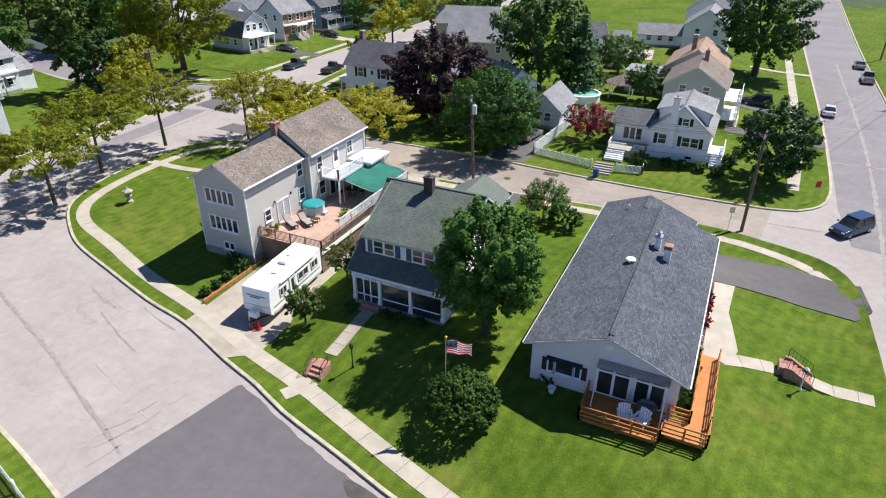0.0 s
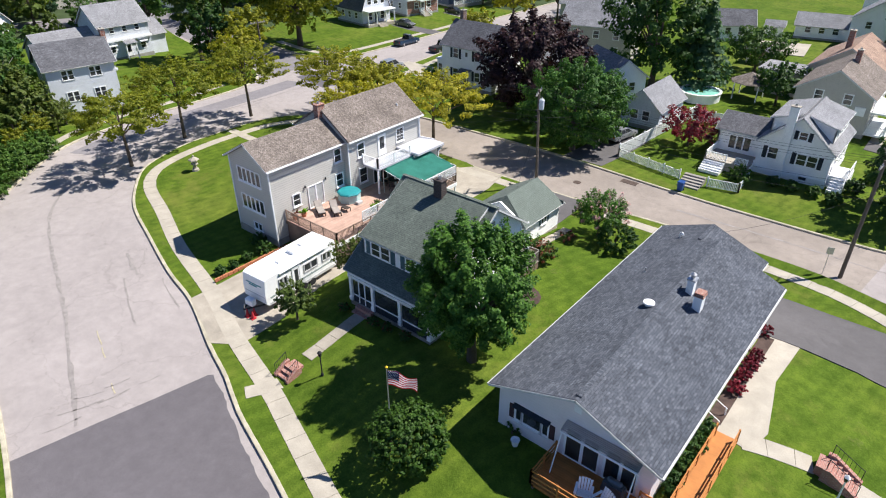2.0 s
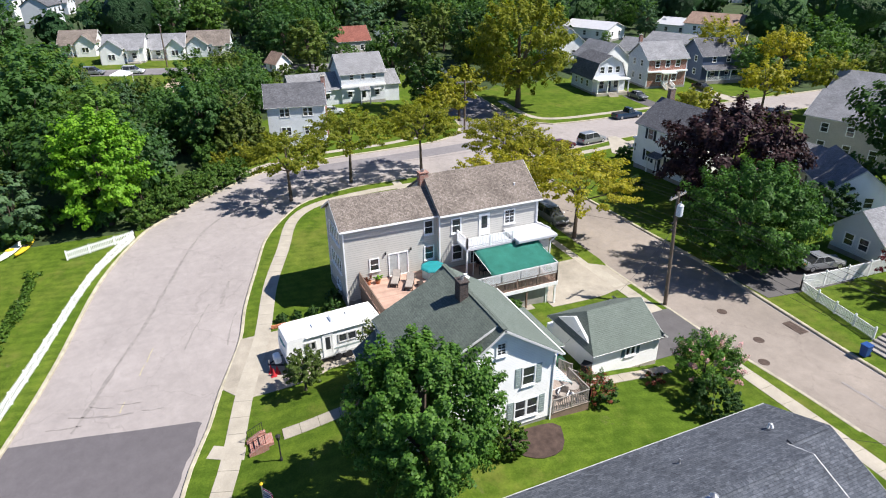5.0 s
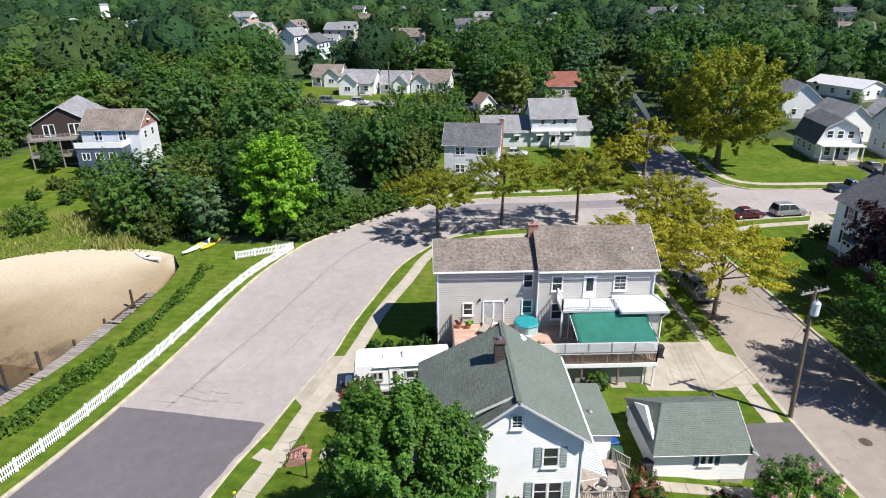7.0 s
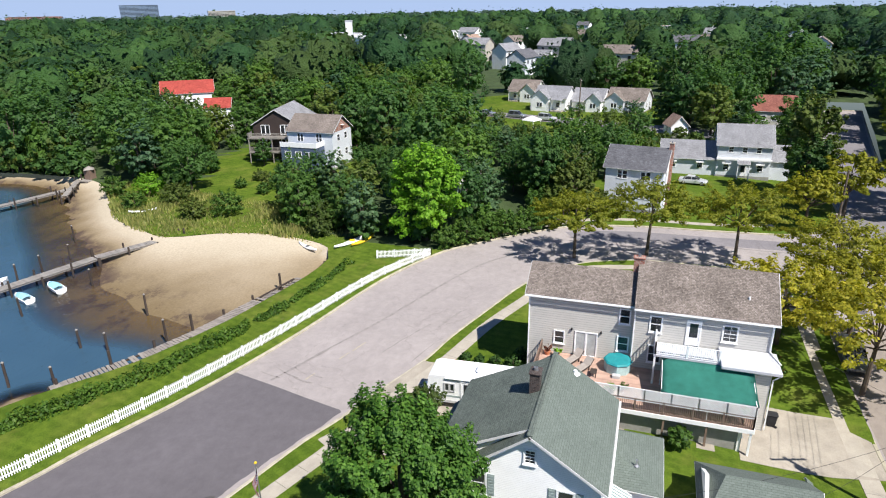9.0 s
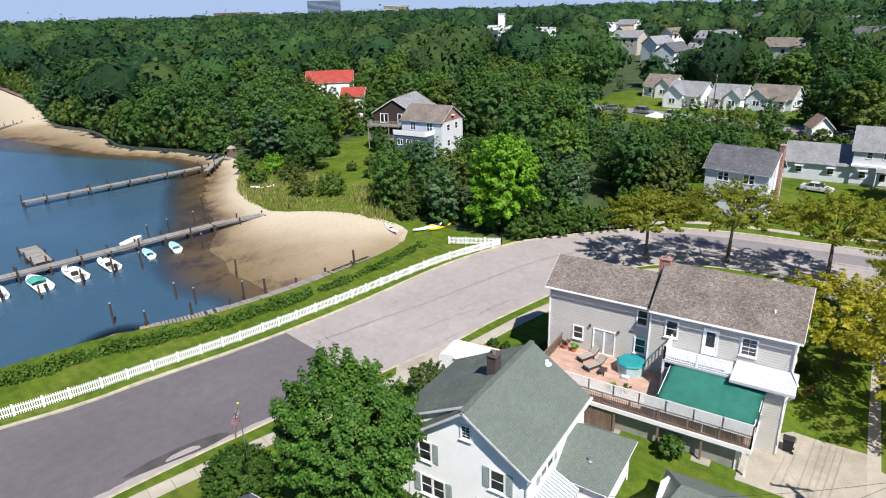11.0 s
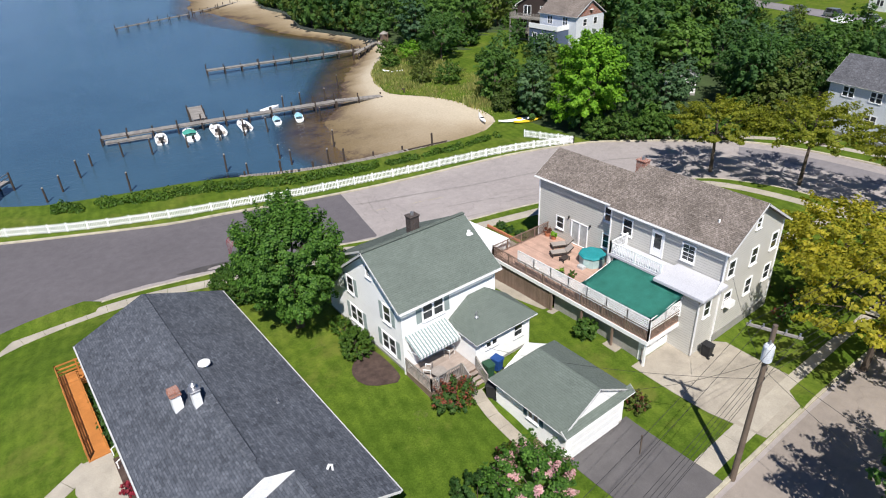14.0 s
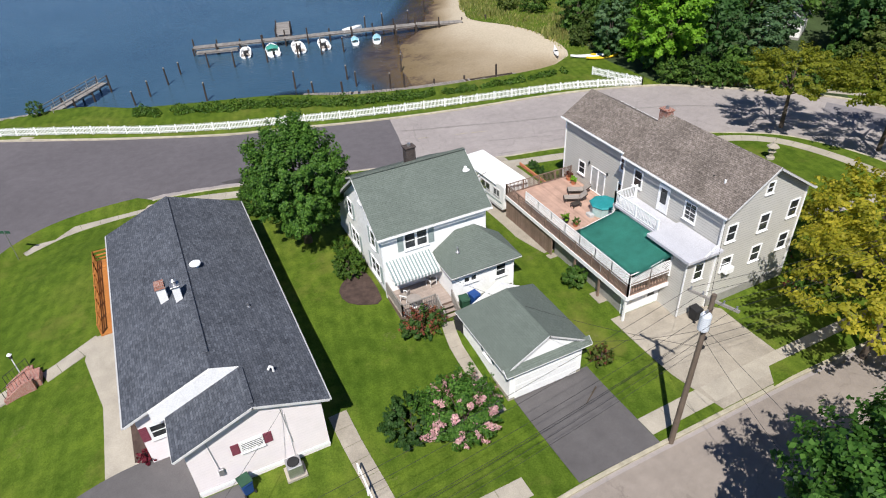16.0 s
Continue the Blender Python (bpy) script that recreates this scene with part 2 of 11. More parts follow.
def water_mat(name):
    """Bay water: sand shows through where it is shallow, deep blue further out, small wind ripples."""
    m, nt, b = node_mat(name, 0.12, 0.0, 0.5)
    p = world_pos(nt)
    b.inputs["IOR"].default_value = 1.33
    at = nt.nodes.new("ShaderNodeAttribute")
    at.attribute_name = "depth"
    n1 = noise_node(nt, p, 0.035, 5)
    col = ramp_node(nt, n1.outputs[0], ((0.3, (0.034, 0.078, 0.125)), (0.7, (0.052, 0.108, 0.16))))
    nt.links.new(col.outputs[0], b.inputs["Base Color"])
    tr = nt.nodes.new("ShaderNodeBsdfTransparent")
    tr.inputs[0].default_value = (0.82, 0.78, 0.68, 1)
    gl = nt.nodes.new("ShaderNodeBsdfGlossy")
    gl.inputs["Roughness"].default_value = 0.1
    fr = nt.nodes.new("ShaderNodeFresnel")
    fr.inputs[0].default_value = 1.33
    sh = nt.nodes.new("ShaderNodeMixShader")
    nt.links.new(fr.outputs[0], sh.inputs[0])
    nt.links.new(tr.outputs[0], sh.inputs[1])
    nt.links.new(gl.outputs[0], sh.inputs[2])
    mx = nt.nodes.new("ShaderNodeMixShader")
    k = ramp_node(nt, at.outputs["Fac"], ((0.0, (0, 0, 0)), (0.25, (0.08, 0.08, 0.08)), (0.6, (0.4, 0.4, 0.4)), (1.2, (0.95, 0.95, 0.95))))
    nt.links.new(k.outputs[0], mx.inputs[0])
    nt.links.new(sh.outputs[0], mx.inputs[1])
    nt.links.new(b.outputs[0], mx.inputs[2])
    nt.links.new(mx.outputs[0], nt.nodes["Material Output"].inputs[0])
    mp = nt.nodes.new("ShaderNodeMapping")
    mp.inputs["Scale"].default_value = (0.5, 1.3, 1)
    mp.inputs["Rotation"].default_value = (0, 0, radians(35))
    nt.links.new(p, mp.inputs[0])
    w = noise_node(nt, mp.outputs[0], 1.5, 5, 0.6)
    bm_ = nt.nodes.new("ShaderNodeBump")
    bm_.inputs["Strength"].default_value = 0.55
    bm_.inputs["Distance"].default_value = 0.12
    nt.links.new(w.outputs[0], bm_.inputs["Height"])
    for s in (b, gl, fr):
        nt.links.new(bm_.outputs[0], s.inputs["Normal"])
    return m


def sand_mat(name):
    """Sand, dry and pale high up, wet and dark brown at the waterline, weed on the mud below."""
    m, nt, b = node_mat(name, 0.9, 0.0, 0.15)
    p = world_pos(nt)
    sep = nt.nodes.new("ShaderNodeSeparateXYZ")
    nt.links.new(p, sep.inputs[0])
    n1, n2, n3 = noise_node(nt, p, 0.3, 6, 0.7), noise_node(nt, p, 4.0, 5), noise_node(nt, p, 0.16, 7, 0.75)
    z = math_node(nt, "ADD", sep.outputs[2], math_node(nt, "MULTIPLY", math_node(nt, "SUBTRACT", n1.outputs[0], 0.5), 0.35))
    t = math_node(nt, "DIVIDE", math_node(nt, "ADD", z, 2.2), 2.2)
    c = ramp_node(nt, t, ((0.0, (0.03, 0.028, 0.026)), (0.18, (0.11, 0.08, 0.045)), (0.32, (0.165, 0.12, 0.062)), (0.42, (0.19, 0.14, 0.078)), (0.54, (0.26, 0.2, 0.125)), (0.66, (0.36, 0.29, 0.2)), (0.8, (0.46, 0.39, 0.29)), (0.95, (0.5, 0.43, 0.325))))
    s = ramp_node(nt, n2.outputs[0], ((0.3, (0.85,) * 3), (0.7, (1.1,) * 3)))
    weed = ramp_node(nt, n3.outputs[0], ((0.48, (0, 0, 0)), (0.57, (1, 1, 1))))
    wet = ramp_node(nt, t, ((0.42, (0.88, 0.88, 0.88)), (0.54, (0, 0, 0))))
    spots = mix_node(nt, 1.0, weed.outputs[0], wet.outputs[0], "MULTIPLY")
    cc = mix_node(nt, 1.0, c.outputs[0], s.outputs[0], "MULTIPLY")
    nt.links.new(mix_node(nt, spots, cc, (0.07, 0.047, 0.042)), b.inputs["Base Color"])
    bump_to(nt, b, n2.outputs[0], 0.4, 0.05)
    return m


def stripe_mat(name, c1, c2, width):
    m, nt, b = node_mat(name, 0.8)
    sep = nt.nodes.new("ShaderNodeSeparateXYZ")
    nt.links.new(uv_of(nt), sep.inputs[0])
    v = math_node(nt, "FRACT", math_node(nt, "DIVIDE", sep.outputs[0], width))
    nt.links.new(mix_node(nt, math_node(nt, "GREATER_THAN", v, 0.5), c1, c2), b.inputs["Base Color"])
    return m


GRASS = grass_mat("lawn grass")
ROAD_OLD = asphalt_mat("old bleached asphalt", (0.335, 0.3, 0.29), 0.1)
ROAD_NEW = asphalt_mat("newer grey asphalt", (0.128, 0.117, 0.126), 0.1, False)
ROAD_MID = asphalt_mat("worn grey asphalt", (0.215, 0.2, 0.21), 0.12)
DRIVE_BLACK = asphalt_mat("driveway asphalt", (0.115, 0.108, 0.11), 0.15, False)
ROAD_BACK = asphalt_mat("dusty brown asphalt", (0.285, 0.245, 0.215), 0.16)
DAMP = rough_mat("damp dark asphalt", (0.075, 0.068, 0.066), 0.35, 0.8, 20, 0.6, 0.3)
IRON = rough_mat("rusty iron", (0.085, 0.06, 0.05), 0.4, 4.0, 30, 0.8)
TAR = rough_mat("tar seam", (0.27, 0.243, 0.232), 0.22, 2.0)
LINE_YELLOW = rough_mat("faded yellow road paint", (0.42, 0.37, 0.26), 0.2, 3.0)
CONCRETE = rough_mat("pale concrete", (0.4, 0.36, 0.3), 0.14, 0.7, 20, 0.85, 0.3)
CONCRETE_OLD = rough_mat("stained concrete", (0.36, 0.32, 0.265), 0.24, 0.5, 14, 0.88, 0.3)
KERB = rough_mat("weathered kerb", (0.42, 0.38, 0.29), 0.25, 1.3, 18, 0.85, 0.3)
FOUNDATION = rough_mat("grey foundation", (0.32, 0.31, 0.29), 0.15, 1.2, 20)
SOIL = rough_mat("brown mulch", (0.075, 0.05, 0.042), 0.35, 2.0, 22, 0.95, 0.7, dist=0.04)
LITTER = rough_mat("leaf litter", (0.045, 0.07, 0.024), 0.4, 0.25, 3.0, 0.95, 0.6, dist=0.1)
SAND_LOT = rough_mat("bare sandy soil", (0.42, 0.34, 0.25), 0.2, 0.4, 12, 0.9, 0.3)
SAND = sand_mat("beach sand")
WATER = water_mat("bay water")
SIDING_WHITE = siding_mat("white lap siding", (0.94, 0.935, 0.93), gap=0.82)
SIDING_GREY = siding_mat("warm grey lap siding", (0.54, 0.525, 0.49), 0.2)
SIDING_PINK = siding_mat("pale blush stucco board", (0.83, 0.765, 0.775), 0.2, gap=0.94)
SIDING_BLUE = siding_mat("slate blue siding", (0.09, 0.12, 0.19))
SIDING_LIGHT = siding_mat("light grey siding", (0.66, 0.69, 0.74))
SIDING_TAN = siding_mat("tan siding", (0.5, 0.47, 0.42))
OFFICE_BLUE = rough_mat("hazy blue facade", (0.2, 0.28, 0.4), 0.1, 0.05)
SIDING_DARK = siding_mat("dark brown siding", (0.055, 0.04, 0.035), 0.2, True)
ROOF_SLATE = shingle_mat("charcoal blue shingles", (0.066, 0.073, 0.09), (0.115, 0.125, 0.148))
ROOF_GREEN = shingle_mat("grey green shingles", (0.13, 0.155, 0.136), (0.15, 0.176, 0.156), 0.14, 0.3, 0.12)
# the same shingles, darker: shade of the front slope put into the colour
ROOF_GREEN_SHADED = shingle_mat("shaded grey green shingles", (0.108, 0.128, 0.113), (0.138, 0.16, 0.14), 0.14, 0.3, 0.25)
ROOF_BROWN = shingle_mat("brown grey shingles", (0.155, 0.13, 0.112), (0.25, 0.212, 0.19), 0.14, 0.2, 0.42)
ROOF_GREY = shingle_mat("grey shingles", (0.22, 0.22, 0.235), (0.28, 0.28, 0.295))
ROOF_DARK = shingle_mat("dark grey shingles", (0.1, 0.1, 0.11), (0.15, 0.15, 0.165))
ROOF_TERRA = shingle_mat("terracotta tiles", (0.3, 0.2, 0.155), (0.36, 0.26, 0.205), 0.25, 0.25)
ROOF_RUST = shingle_mat("rust red tiles", (0.2, 0.075, 0.06), (0.27, 0.11, 0.085), 0.25, 0.25)
ROOF_RED = shingle_mat("red tiles", (0.3, 0.05, 0.042), (0.38, 0.08, 0.06), 0.25, 0.25)
BRICK = brick_mat("red brick", (0.27, 0.09, 0.06), (0.36, 0.15, 0.1))
BRICK_DARK = brick_mat("dark brick", (0.13, 0.075, 0.06), (0.2, 0.12, 0.1), (0.3, 0.28, 0.26))
BRICK_SOOT = brick_mat("sooty dark brick", (0.045, 0.035, 0.033), (0.085, 0.06, 0.052), (0.12, 0.11, 0.105))
BRICK_SOFT = brick_mat("faded brick paving", (0.34, 0.13, 0.1), (0.44, 0.2, 0.16), (0.4, 0.34, 0.3))
WHITE = rough_mat("white paint", (0.91, 0.91, 0.91), 0.05, 1.5, 20, 0.5, 0.08)
WHITE_ROOF = rough_mat("white membrane", (0.54, 0.54, 0.58), 0.06, 0.8, 12, 0.6, 0.1)
FASCIA = rough_mat("weathered white trim", (0.62, 0.62, 0.62), 0.1, 1.5, 20, 0.55, 0.08)
BOAT_BLUE = rough_mat("pale blue boat cover", (0.3, 0.56, 0.66), 0.15, 2.0, 20, 0.6, 0.15)
TRIM_GREY = rough_mat("grey trim", (0.5, 0.5, 0.5), 0.1)
SHUTTER_GREEN = rough_mat("grey green shutter", (0.3, 0.36, 0.35), 0.1)
SHUTTER_TEAL = rough_mat("dark teal shutter", (0.07, 0.13, 0.15), 0.12)
SHUTTER_WINE = rough_mat("plum shutter", (0.2, 0.05, 0.075), 0.15)
SHUTTER_BROWN = rough_mat("plum brown shutter", (0.07, 0.035, 0.04), 0.15)
SHUTTER_BLACK = rough_mat("black shutter", (0.025, 0.03, 0.04), 0.1)
GLASS = glass_mat("window glass")
DARK = rough_mat("dark interior", (0.03, 0.03, 0.032), 0.2)
DECK_RED = wood_mat("worn red deck boards", (0.5, 0.33, 0.26), 0.16)
DECK_ORANGE = wood_mat("orange stained cedar", (0.48, 0.19, 0.05), 0.18)
DECK_GREY = wood_mat("greyed deck boards", (0.38, 0.31, 0.27), 0.2)
WOOD_BROWN = wood_mat("brown fence wood", (0.23, 0.16, 0.125), 0.3)
WOOD_GREY = wood_mat("weathered timber", (0.3, 0.275, 0.25), 0.3)
WOOD_PALE = wood_mat("bleached planks", (0.3, 0.265, 0.235), 0.35)
WOOD_POLE = wood_mat("creosoted pole", (0.17, 0.13, 0.1), 0.3)
PILING = wood_mat("wet piling", (0.065, 0.05, 0.042), 0.4)
BARK = wood_mat("bark", (0.11, 0.085, 0.065), 0.4, 0.9)
CANVAS_GREEN = rough_mat("faded green canvas", (0.06, 0.3, 0.235), 0.16, 0.9, 30, 0.85, 0.15)
TEAL = rough_mat("teal vinyl cover", (0.02, 0.25, 0.27), 0.12, 2.0, 25, 0.6, 0.1)
AWNING = stripe_mat("striped awning", (0.8, 0.8, 0.79), (0.2, 0.26, 0.26), 0.24)
METAL = rough_mat("galvanised metal", (0.5, 0.5, 0.52), 0.15, 3, 30, 0.4, 0.1, 0.8)
BLACK = rough_mat("black rubber", (0.025, 0.025, 0.027), 0.2, 3, 30, 0.75)
BIN_BLUE = rough_mat("blue plastic", (0.02, 0.07, 0.25), 0.15, 3, 30, 0.45, 0.05)
BIN_GREEN = rough_mat("green plastic", (0.03, 0.085, 0.05), 0.15, 3, 30, 0.5, 0.05)
WICKER = rough_mat("dark wicker", (0.055, 0.042, 0.036), 0.25, 5, 45, 0.8, 0.5)
CUSHION = rough_mat("pale cushion", (0.34, 0.3, 0.27), 0.12, 3, 30, 0.9, 0.2)
CLAY = rough_mat("terracotta pot", (0.5, 0.19, 0.1), 0.15, 4, 30)
TUB = rough_mat("pale aqua shell", (0.4, 0.55, 0.55), 0.1, 2.0, 25, 0.5, 0.08)
TARP = rough_mat("blue tarpaulin", (0.03, 0.3, 0.55), 0.2, 1.5, 20, 0.4, 0.2)
POOL = rough_mat("pool water", (0.26, 0.6, 0.5), 0.06, 0.8, 3, 0.08, 0.1, spec=0.6)
def cloth_mat(name, color):
    """Thin cloth that lets the sun through."""
    m, nt, b = node_mat(name, 0.8, 0.0, 0.1)
    n = noise_node(nt, world_pos(nt), 30, 3)
    r = ramp_node(nt, n.outputs[0], ((0.3, shade(color, 0.92)), (0.7, shade(color, 1.06))))
    nt.links.new(r.outputs[0], b.inputs["Base Color"])
    t = nt.nodes.new("ShaderNodeBsdfTranslucent")
    nt.links.new(r.outputs[0], t.inputs[0])
    mx = nt.nodes.new("ShaderNodeMixShader")
    mx.inputs[0].default_value = 0.5
    nt.links.new(b.outputs[0], mx.inputs[1])
    nt.links.new(t.outputs[0], mx.inputs[2])
    nt.links.new(mx.outputs[0], nt.nodes["Material Output"].inputs[0])
    return m


CLOTH_RED = cloth_mat("red bunting", (0.6, 0.03, 0.05))
CLOTH_WHITE = cloth_mat("white bunting", (0.9, 0.9, 0.9))
CLOTH_NAVY = cloth_mat("navy bunting", (0.03, 0.045, 0.16))
CURTAIN = rough_mat("pale curtain behind glass", (0.42, 0.44, 0.44), 0.2, 2.0, 12, 0.25, 0.05, spec=0.5)
RED = rough_mat("red paint", (0.45, 0.03, 0.04), 0.1)
YELLOW = rough_mat("yellow hull", (0.75, 0.5, 0.03), 0.1)
LEAF_MAPLE = leaf_mat("maple leaves", (0.034, 0.098, 0.016), (0.06, 0.15, 0.024), (0.115, 0.235, 0.045))
LEAF_DARK = leaf_mat("dark woodland leaves", (0.025, 0.07, 0.018), (0.045, 0.105, 0.025), (0.08, 0.15, 0.038))
LEAF_PINE = leaf_mat("blue-green needles", (0.06, 0.125, 0.065), (0.075, 0.15, 0.078), (0.1, 0.18, 0.095), 0.4)
LEAF_MID = leaf_mat("woodland leaves", (0.04, 0.1, 0.018), (0.07, 0.15, 0.026), (0.12, 0.2, 0.045))
LEAF_OLIVE = leaf_mat("olive woodland leaves", (0.06, 0.1, 0.018), (0.1, 0.145, 0.03), (0.15, 0.185, 0.055))
LEAF_WOOD = leaf_mat("sunlit wood crowns", (0.080, 0.165, 0.035), (0.094, 0.189, 0.040), (0.116, 0.218, 0.050), 0.45, 0.3, 0.3)
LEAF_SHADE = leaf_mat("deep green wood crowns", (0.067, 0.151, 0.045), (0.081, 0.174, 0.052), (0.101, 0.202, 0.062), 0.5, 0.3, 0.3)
LEAF_MOSS = leaf_mat("olive wood crowns", (0.106, 0.156, 0.034), (0.124, 0.179, 0.041), (0.144, 0.205, 0.055), 0.45, 0.3, 0.3)
LEAF_FAR_DARK = leaf_mat("far dark crowns", (0.022, 0.065, 0.023), (0.028, 0.078, 0.027), (0.038, 0.095, 0.034), 0.25, 0.05, 0.45, 1.2)
LEAF_FAR_MID = leaf_mat("far green crowns", (0.031, 0.085, 0.024), (0.039, 0.100, 0.028), (0.051, 0.117, 0.035), 0.25, 0.05, 0.45, 1.2)
LEAF_FAR_OLIVE = leaf_mat("far olive crowns", (0.046, 0.091, 0.026), (0.055, 0.105, 0.030), (0.068, 0.121, 0.038), 0.25, 0.05, 0.45, 1.2)
# bluish tint: the haze of distance is mixed into the leaf colour
LEAF_FAR = leaf_mat("distant leaves with haze tint", (0.036, 0.070, 0.051), (0.048, 0.086, 0.063), (0.063, 0.105, 0.075), 0.25, 0.06, 0.4)
LEAF_GOLD = leaf_mat("yellow green street leaves", (0.179, 0.203, 0.021), (0.314, 0.319, 0.033), (0.449, 0.406, 0.060), 0.5)
LEAF_LIME = leaf_mat("bright lime leaves", (0.098, 0.237, 0.017), (0.156, 0.339, 0.026), (0.234, 0.435, 0.047), 0.4)
LEAF_COPPER = leaf_mat("copper beech leaves", (0.014, 0.007, 0.011), (0.03, 0.014, 0.02), (0.06, 0.03, 0.035), 0.2)
LEAF_CRIMSON = leaf_mat("crimson maple leaves", (0.12, 0.01, 0.025), (0.2, 0.018, 0.04), (0.3, 0.04, 0.07), 0.3)
LEAF_HEDGE = leaf_mat("hedge leaves", (0.04, 0.09, 0.012), (0.065, 0.14, 0.02), (0.115, 0.195, 0.035))
LEAF_REED = leaf_mat("reed blades", (0.195, 0.238, 0.062), (0.285, 0.308, 0.100), (0.405, 0.364, 0.150))
BLOOM_PINK = leaf_mat("pink blooms", (0.42, 0.2, 0.26), (0.55, 0.32, 0.38), (0.66, 0.46, 0.5), 0.2)
BLOOM_RED = leaf_mat("red blooms", (0.45, 0.02, 0.02), (0.55, 0.04, 0.03), (0.6, 0.1, 0.05), 0.2)
BLOOM_RUST = leaf_mat("rust leaves", (0.1, 0.028, 0.02), (0.16, 0.045, 0.03), (0.21, 0.085, 0.05), 0.2)


# ---- mesh helpers ----
def uv_mesh(bm):
    """Metres along each face: u level, v up the slope."""
    lay = bm.loops.layers.uv.verify()
    for fc in bm.faces:
        n = fc.normal
        u = Vector((-n.y, n.x, 0.0))
        u = u.normalized() if u.length > 1e-4 else Vector((1, 0, 0))
        v = n.cross(u)
        for lp in fc.loops:
            lp[lay].uv = (lp.vert.co.dot(u), lp.vert.co.dot(v))


def part(name, bm, material, parent=None, label="", world=True, smooth=False):
    """Links a bmesh as one mesh object under a thing or a part; world: its coordinates are the world's."""
    bm.normal_update()
    uv_mesh(bm)
    me = bpy.data.meshes.new(name)
    bm.to_mesh(me)
    bm.free()
    for mt in material if isinstance(material, (list, tuple)) else (material,):
        me.materials.append(mt)
    if smooth:
        me.shade_smooth()
    ob = new(name, me)
    if parent is not None:
        ob.parent = parent
        if world:
            org = parent.location.copy()
            up = parent.parent
            while up is not None:
                org += up.location
                up = up.parent
            me.transform(Matrix.Translation(-org))
    if label:
        tagged(ob, label)
    return ob


def thing(name, label, category, loc=(0, 0, 0), rz=0.0, group="", kind=""):
    e = new(name)
    e.location = loc
    e.rotation_euler = (0, 0, radians(rz))
    e.empty_display_size = 0.3
    return tagged(e, label, category, group, kind)


def B():
    return bmesh.new()


def box(bm, x0, x1, y0, y1, z0, z1, bevel=0.0):
    vs = [bm.verts.new(c) for c in ((x0, y0, z0), (x1, y0, z0), (x1, y1, z0), (x0, y1, z0), (x0, y0, z1), (x1, y0, z1), (x1, y1, z1), (x0, y1, z1))]
    fs = [bm.faces.new([vs[i] for i in q]) for q in ((0, 3, 2, 1), (4, 5, 6, 7), (0, 1, 5, 4), (1, 2, 6, 5), (2, 3, 7, 6), (3, 0, 4, 7))]
    if bevel:
        es = {e for fc in fs for e in fc.edges}
        bmesh.ops.bevel(bm, geom=list(es), offset=bevel, segments=1, affect="EDGES")
    return bm


def cbox(bm, c, s, bevel=0.0):
    return box(bm, c[0] - s[0] / 2, c[0] + s[0] / 2, c[1] - s[1] / 2, c[1] + s[1] / 2, c[2] - s[2] / 2, c[2] + s[2] / 2, bevel)


def slab(bm, pts, thick):
    """A planar polygon, given outward (counter-clockwise), and its back, thick behind it."""
    pts = [Vector(p) for p in pts]
    n = Vector((0, 0, 0))
    for a, b in zip(pts, pts[1:] + pts[:1]):
        n += a.cross(b)
    n.normalize()
    top = [bm.verts.new(p) for p in pts]
    low = [bm.verts.new(p - n * thick) for p in pts]
    bm.faces.new(top)
    bm.faces.new(low[::-1])
    k = len(pts)
    for i in range(k):
        bm.faces.new((top[i], low[i], low[(i + 1) % k], top[(i + 1) % k]))
    return bm


def tube(bm, p, q, r, r2=None, n=8):
    p, q = Vector(p), Vector(q)
    r2 = r if r2 is None else r2
    d = (q - p).normalized()
    a = d.orthogonal().normalized()
    b = d.cross(a)
    lo, hi = [], []
    for i in range(n):
        t = 2 * math.pi * i / n
        o = a * math.cos(t) + b * math.sin(t)
        lo.append(bm.verts.new(p + o * r))
        hi.append(bm.verts.new(q + o * r2))
    for i in range(n):
        j = (i + 1) % n
        bm.faces.new((lo[i], lo[j], hi[j], hi[i]))
    bm.faces.new(lo[::-1])
    bm.faces.new(hi)
    return bm


def beam(bm, p, q, w, h):
    """A rectangular bar from p to q, w across and h tall."""
    p, q = Vector(p), Vector(q)
    d = (q - p).normalized()
    s = d.cross(Vector((0, 0, 1)))
    s = s.normalized() if s.length > 1e-3 else Vector((1, 0, 0))
    u = s.cross(d)
    vs = []
    for e in (p, q):
        for a, b in ((-1, -1), (1, -1), (1, 1), (-1, 1)):
            vs.append(bm.verts.new(e + s * a * w / 2 + u * b * h / 2))
    for f4 in ((3, 2, 1, 0), (4, 5, 6, 7), (0, 1, 5, 4), (1, 2, 6, 5), (2, 3, 7, 6), (3, 0, 4, 7)):
        bm.faces.new([vs[i] for i in f4])
    return bm


def lathe(bm, c, prof, n=16):
    """A turned shape: prof holds (radius, height)."""
    rings = []
    for r, z in prof:
        rings.append([bm.verts.new((c[0] + r * math.cos(2 * math.pi * i / n), c[1] + r * math.sin(2 * math.pi * i / n), c[2] + z)) for i in range(n)])
    for a, b in zip(rings, rings[1:]):
        for i in range(n):
            j = (i + 1) % n
            bm.faces.new((a[i], a[j], b[j], b[i]))
    bm.faces.new(rings[0][::-1])
    bm.faces.new(rings[-1])
    return bm


def np_mesh(name, verts, faces):
    me = bpy.data.meshes.new(name)
    me.from_pydata(verts, [], faces)
    me.update()
    return me


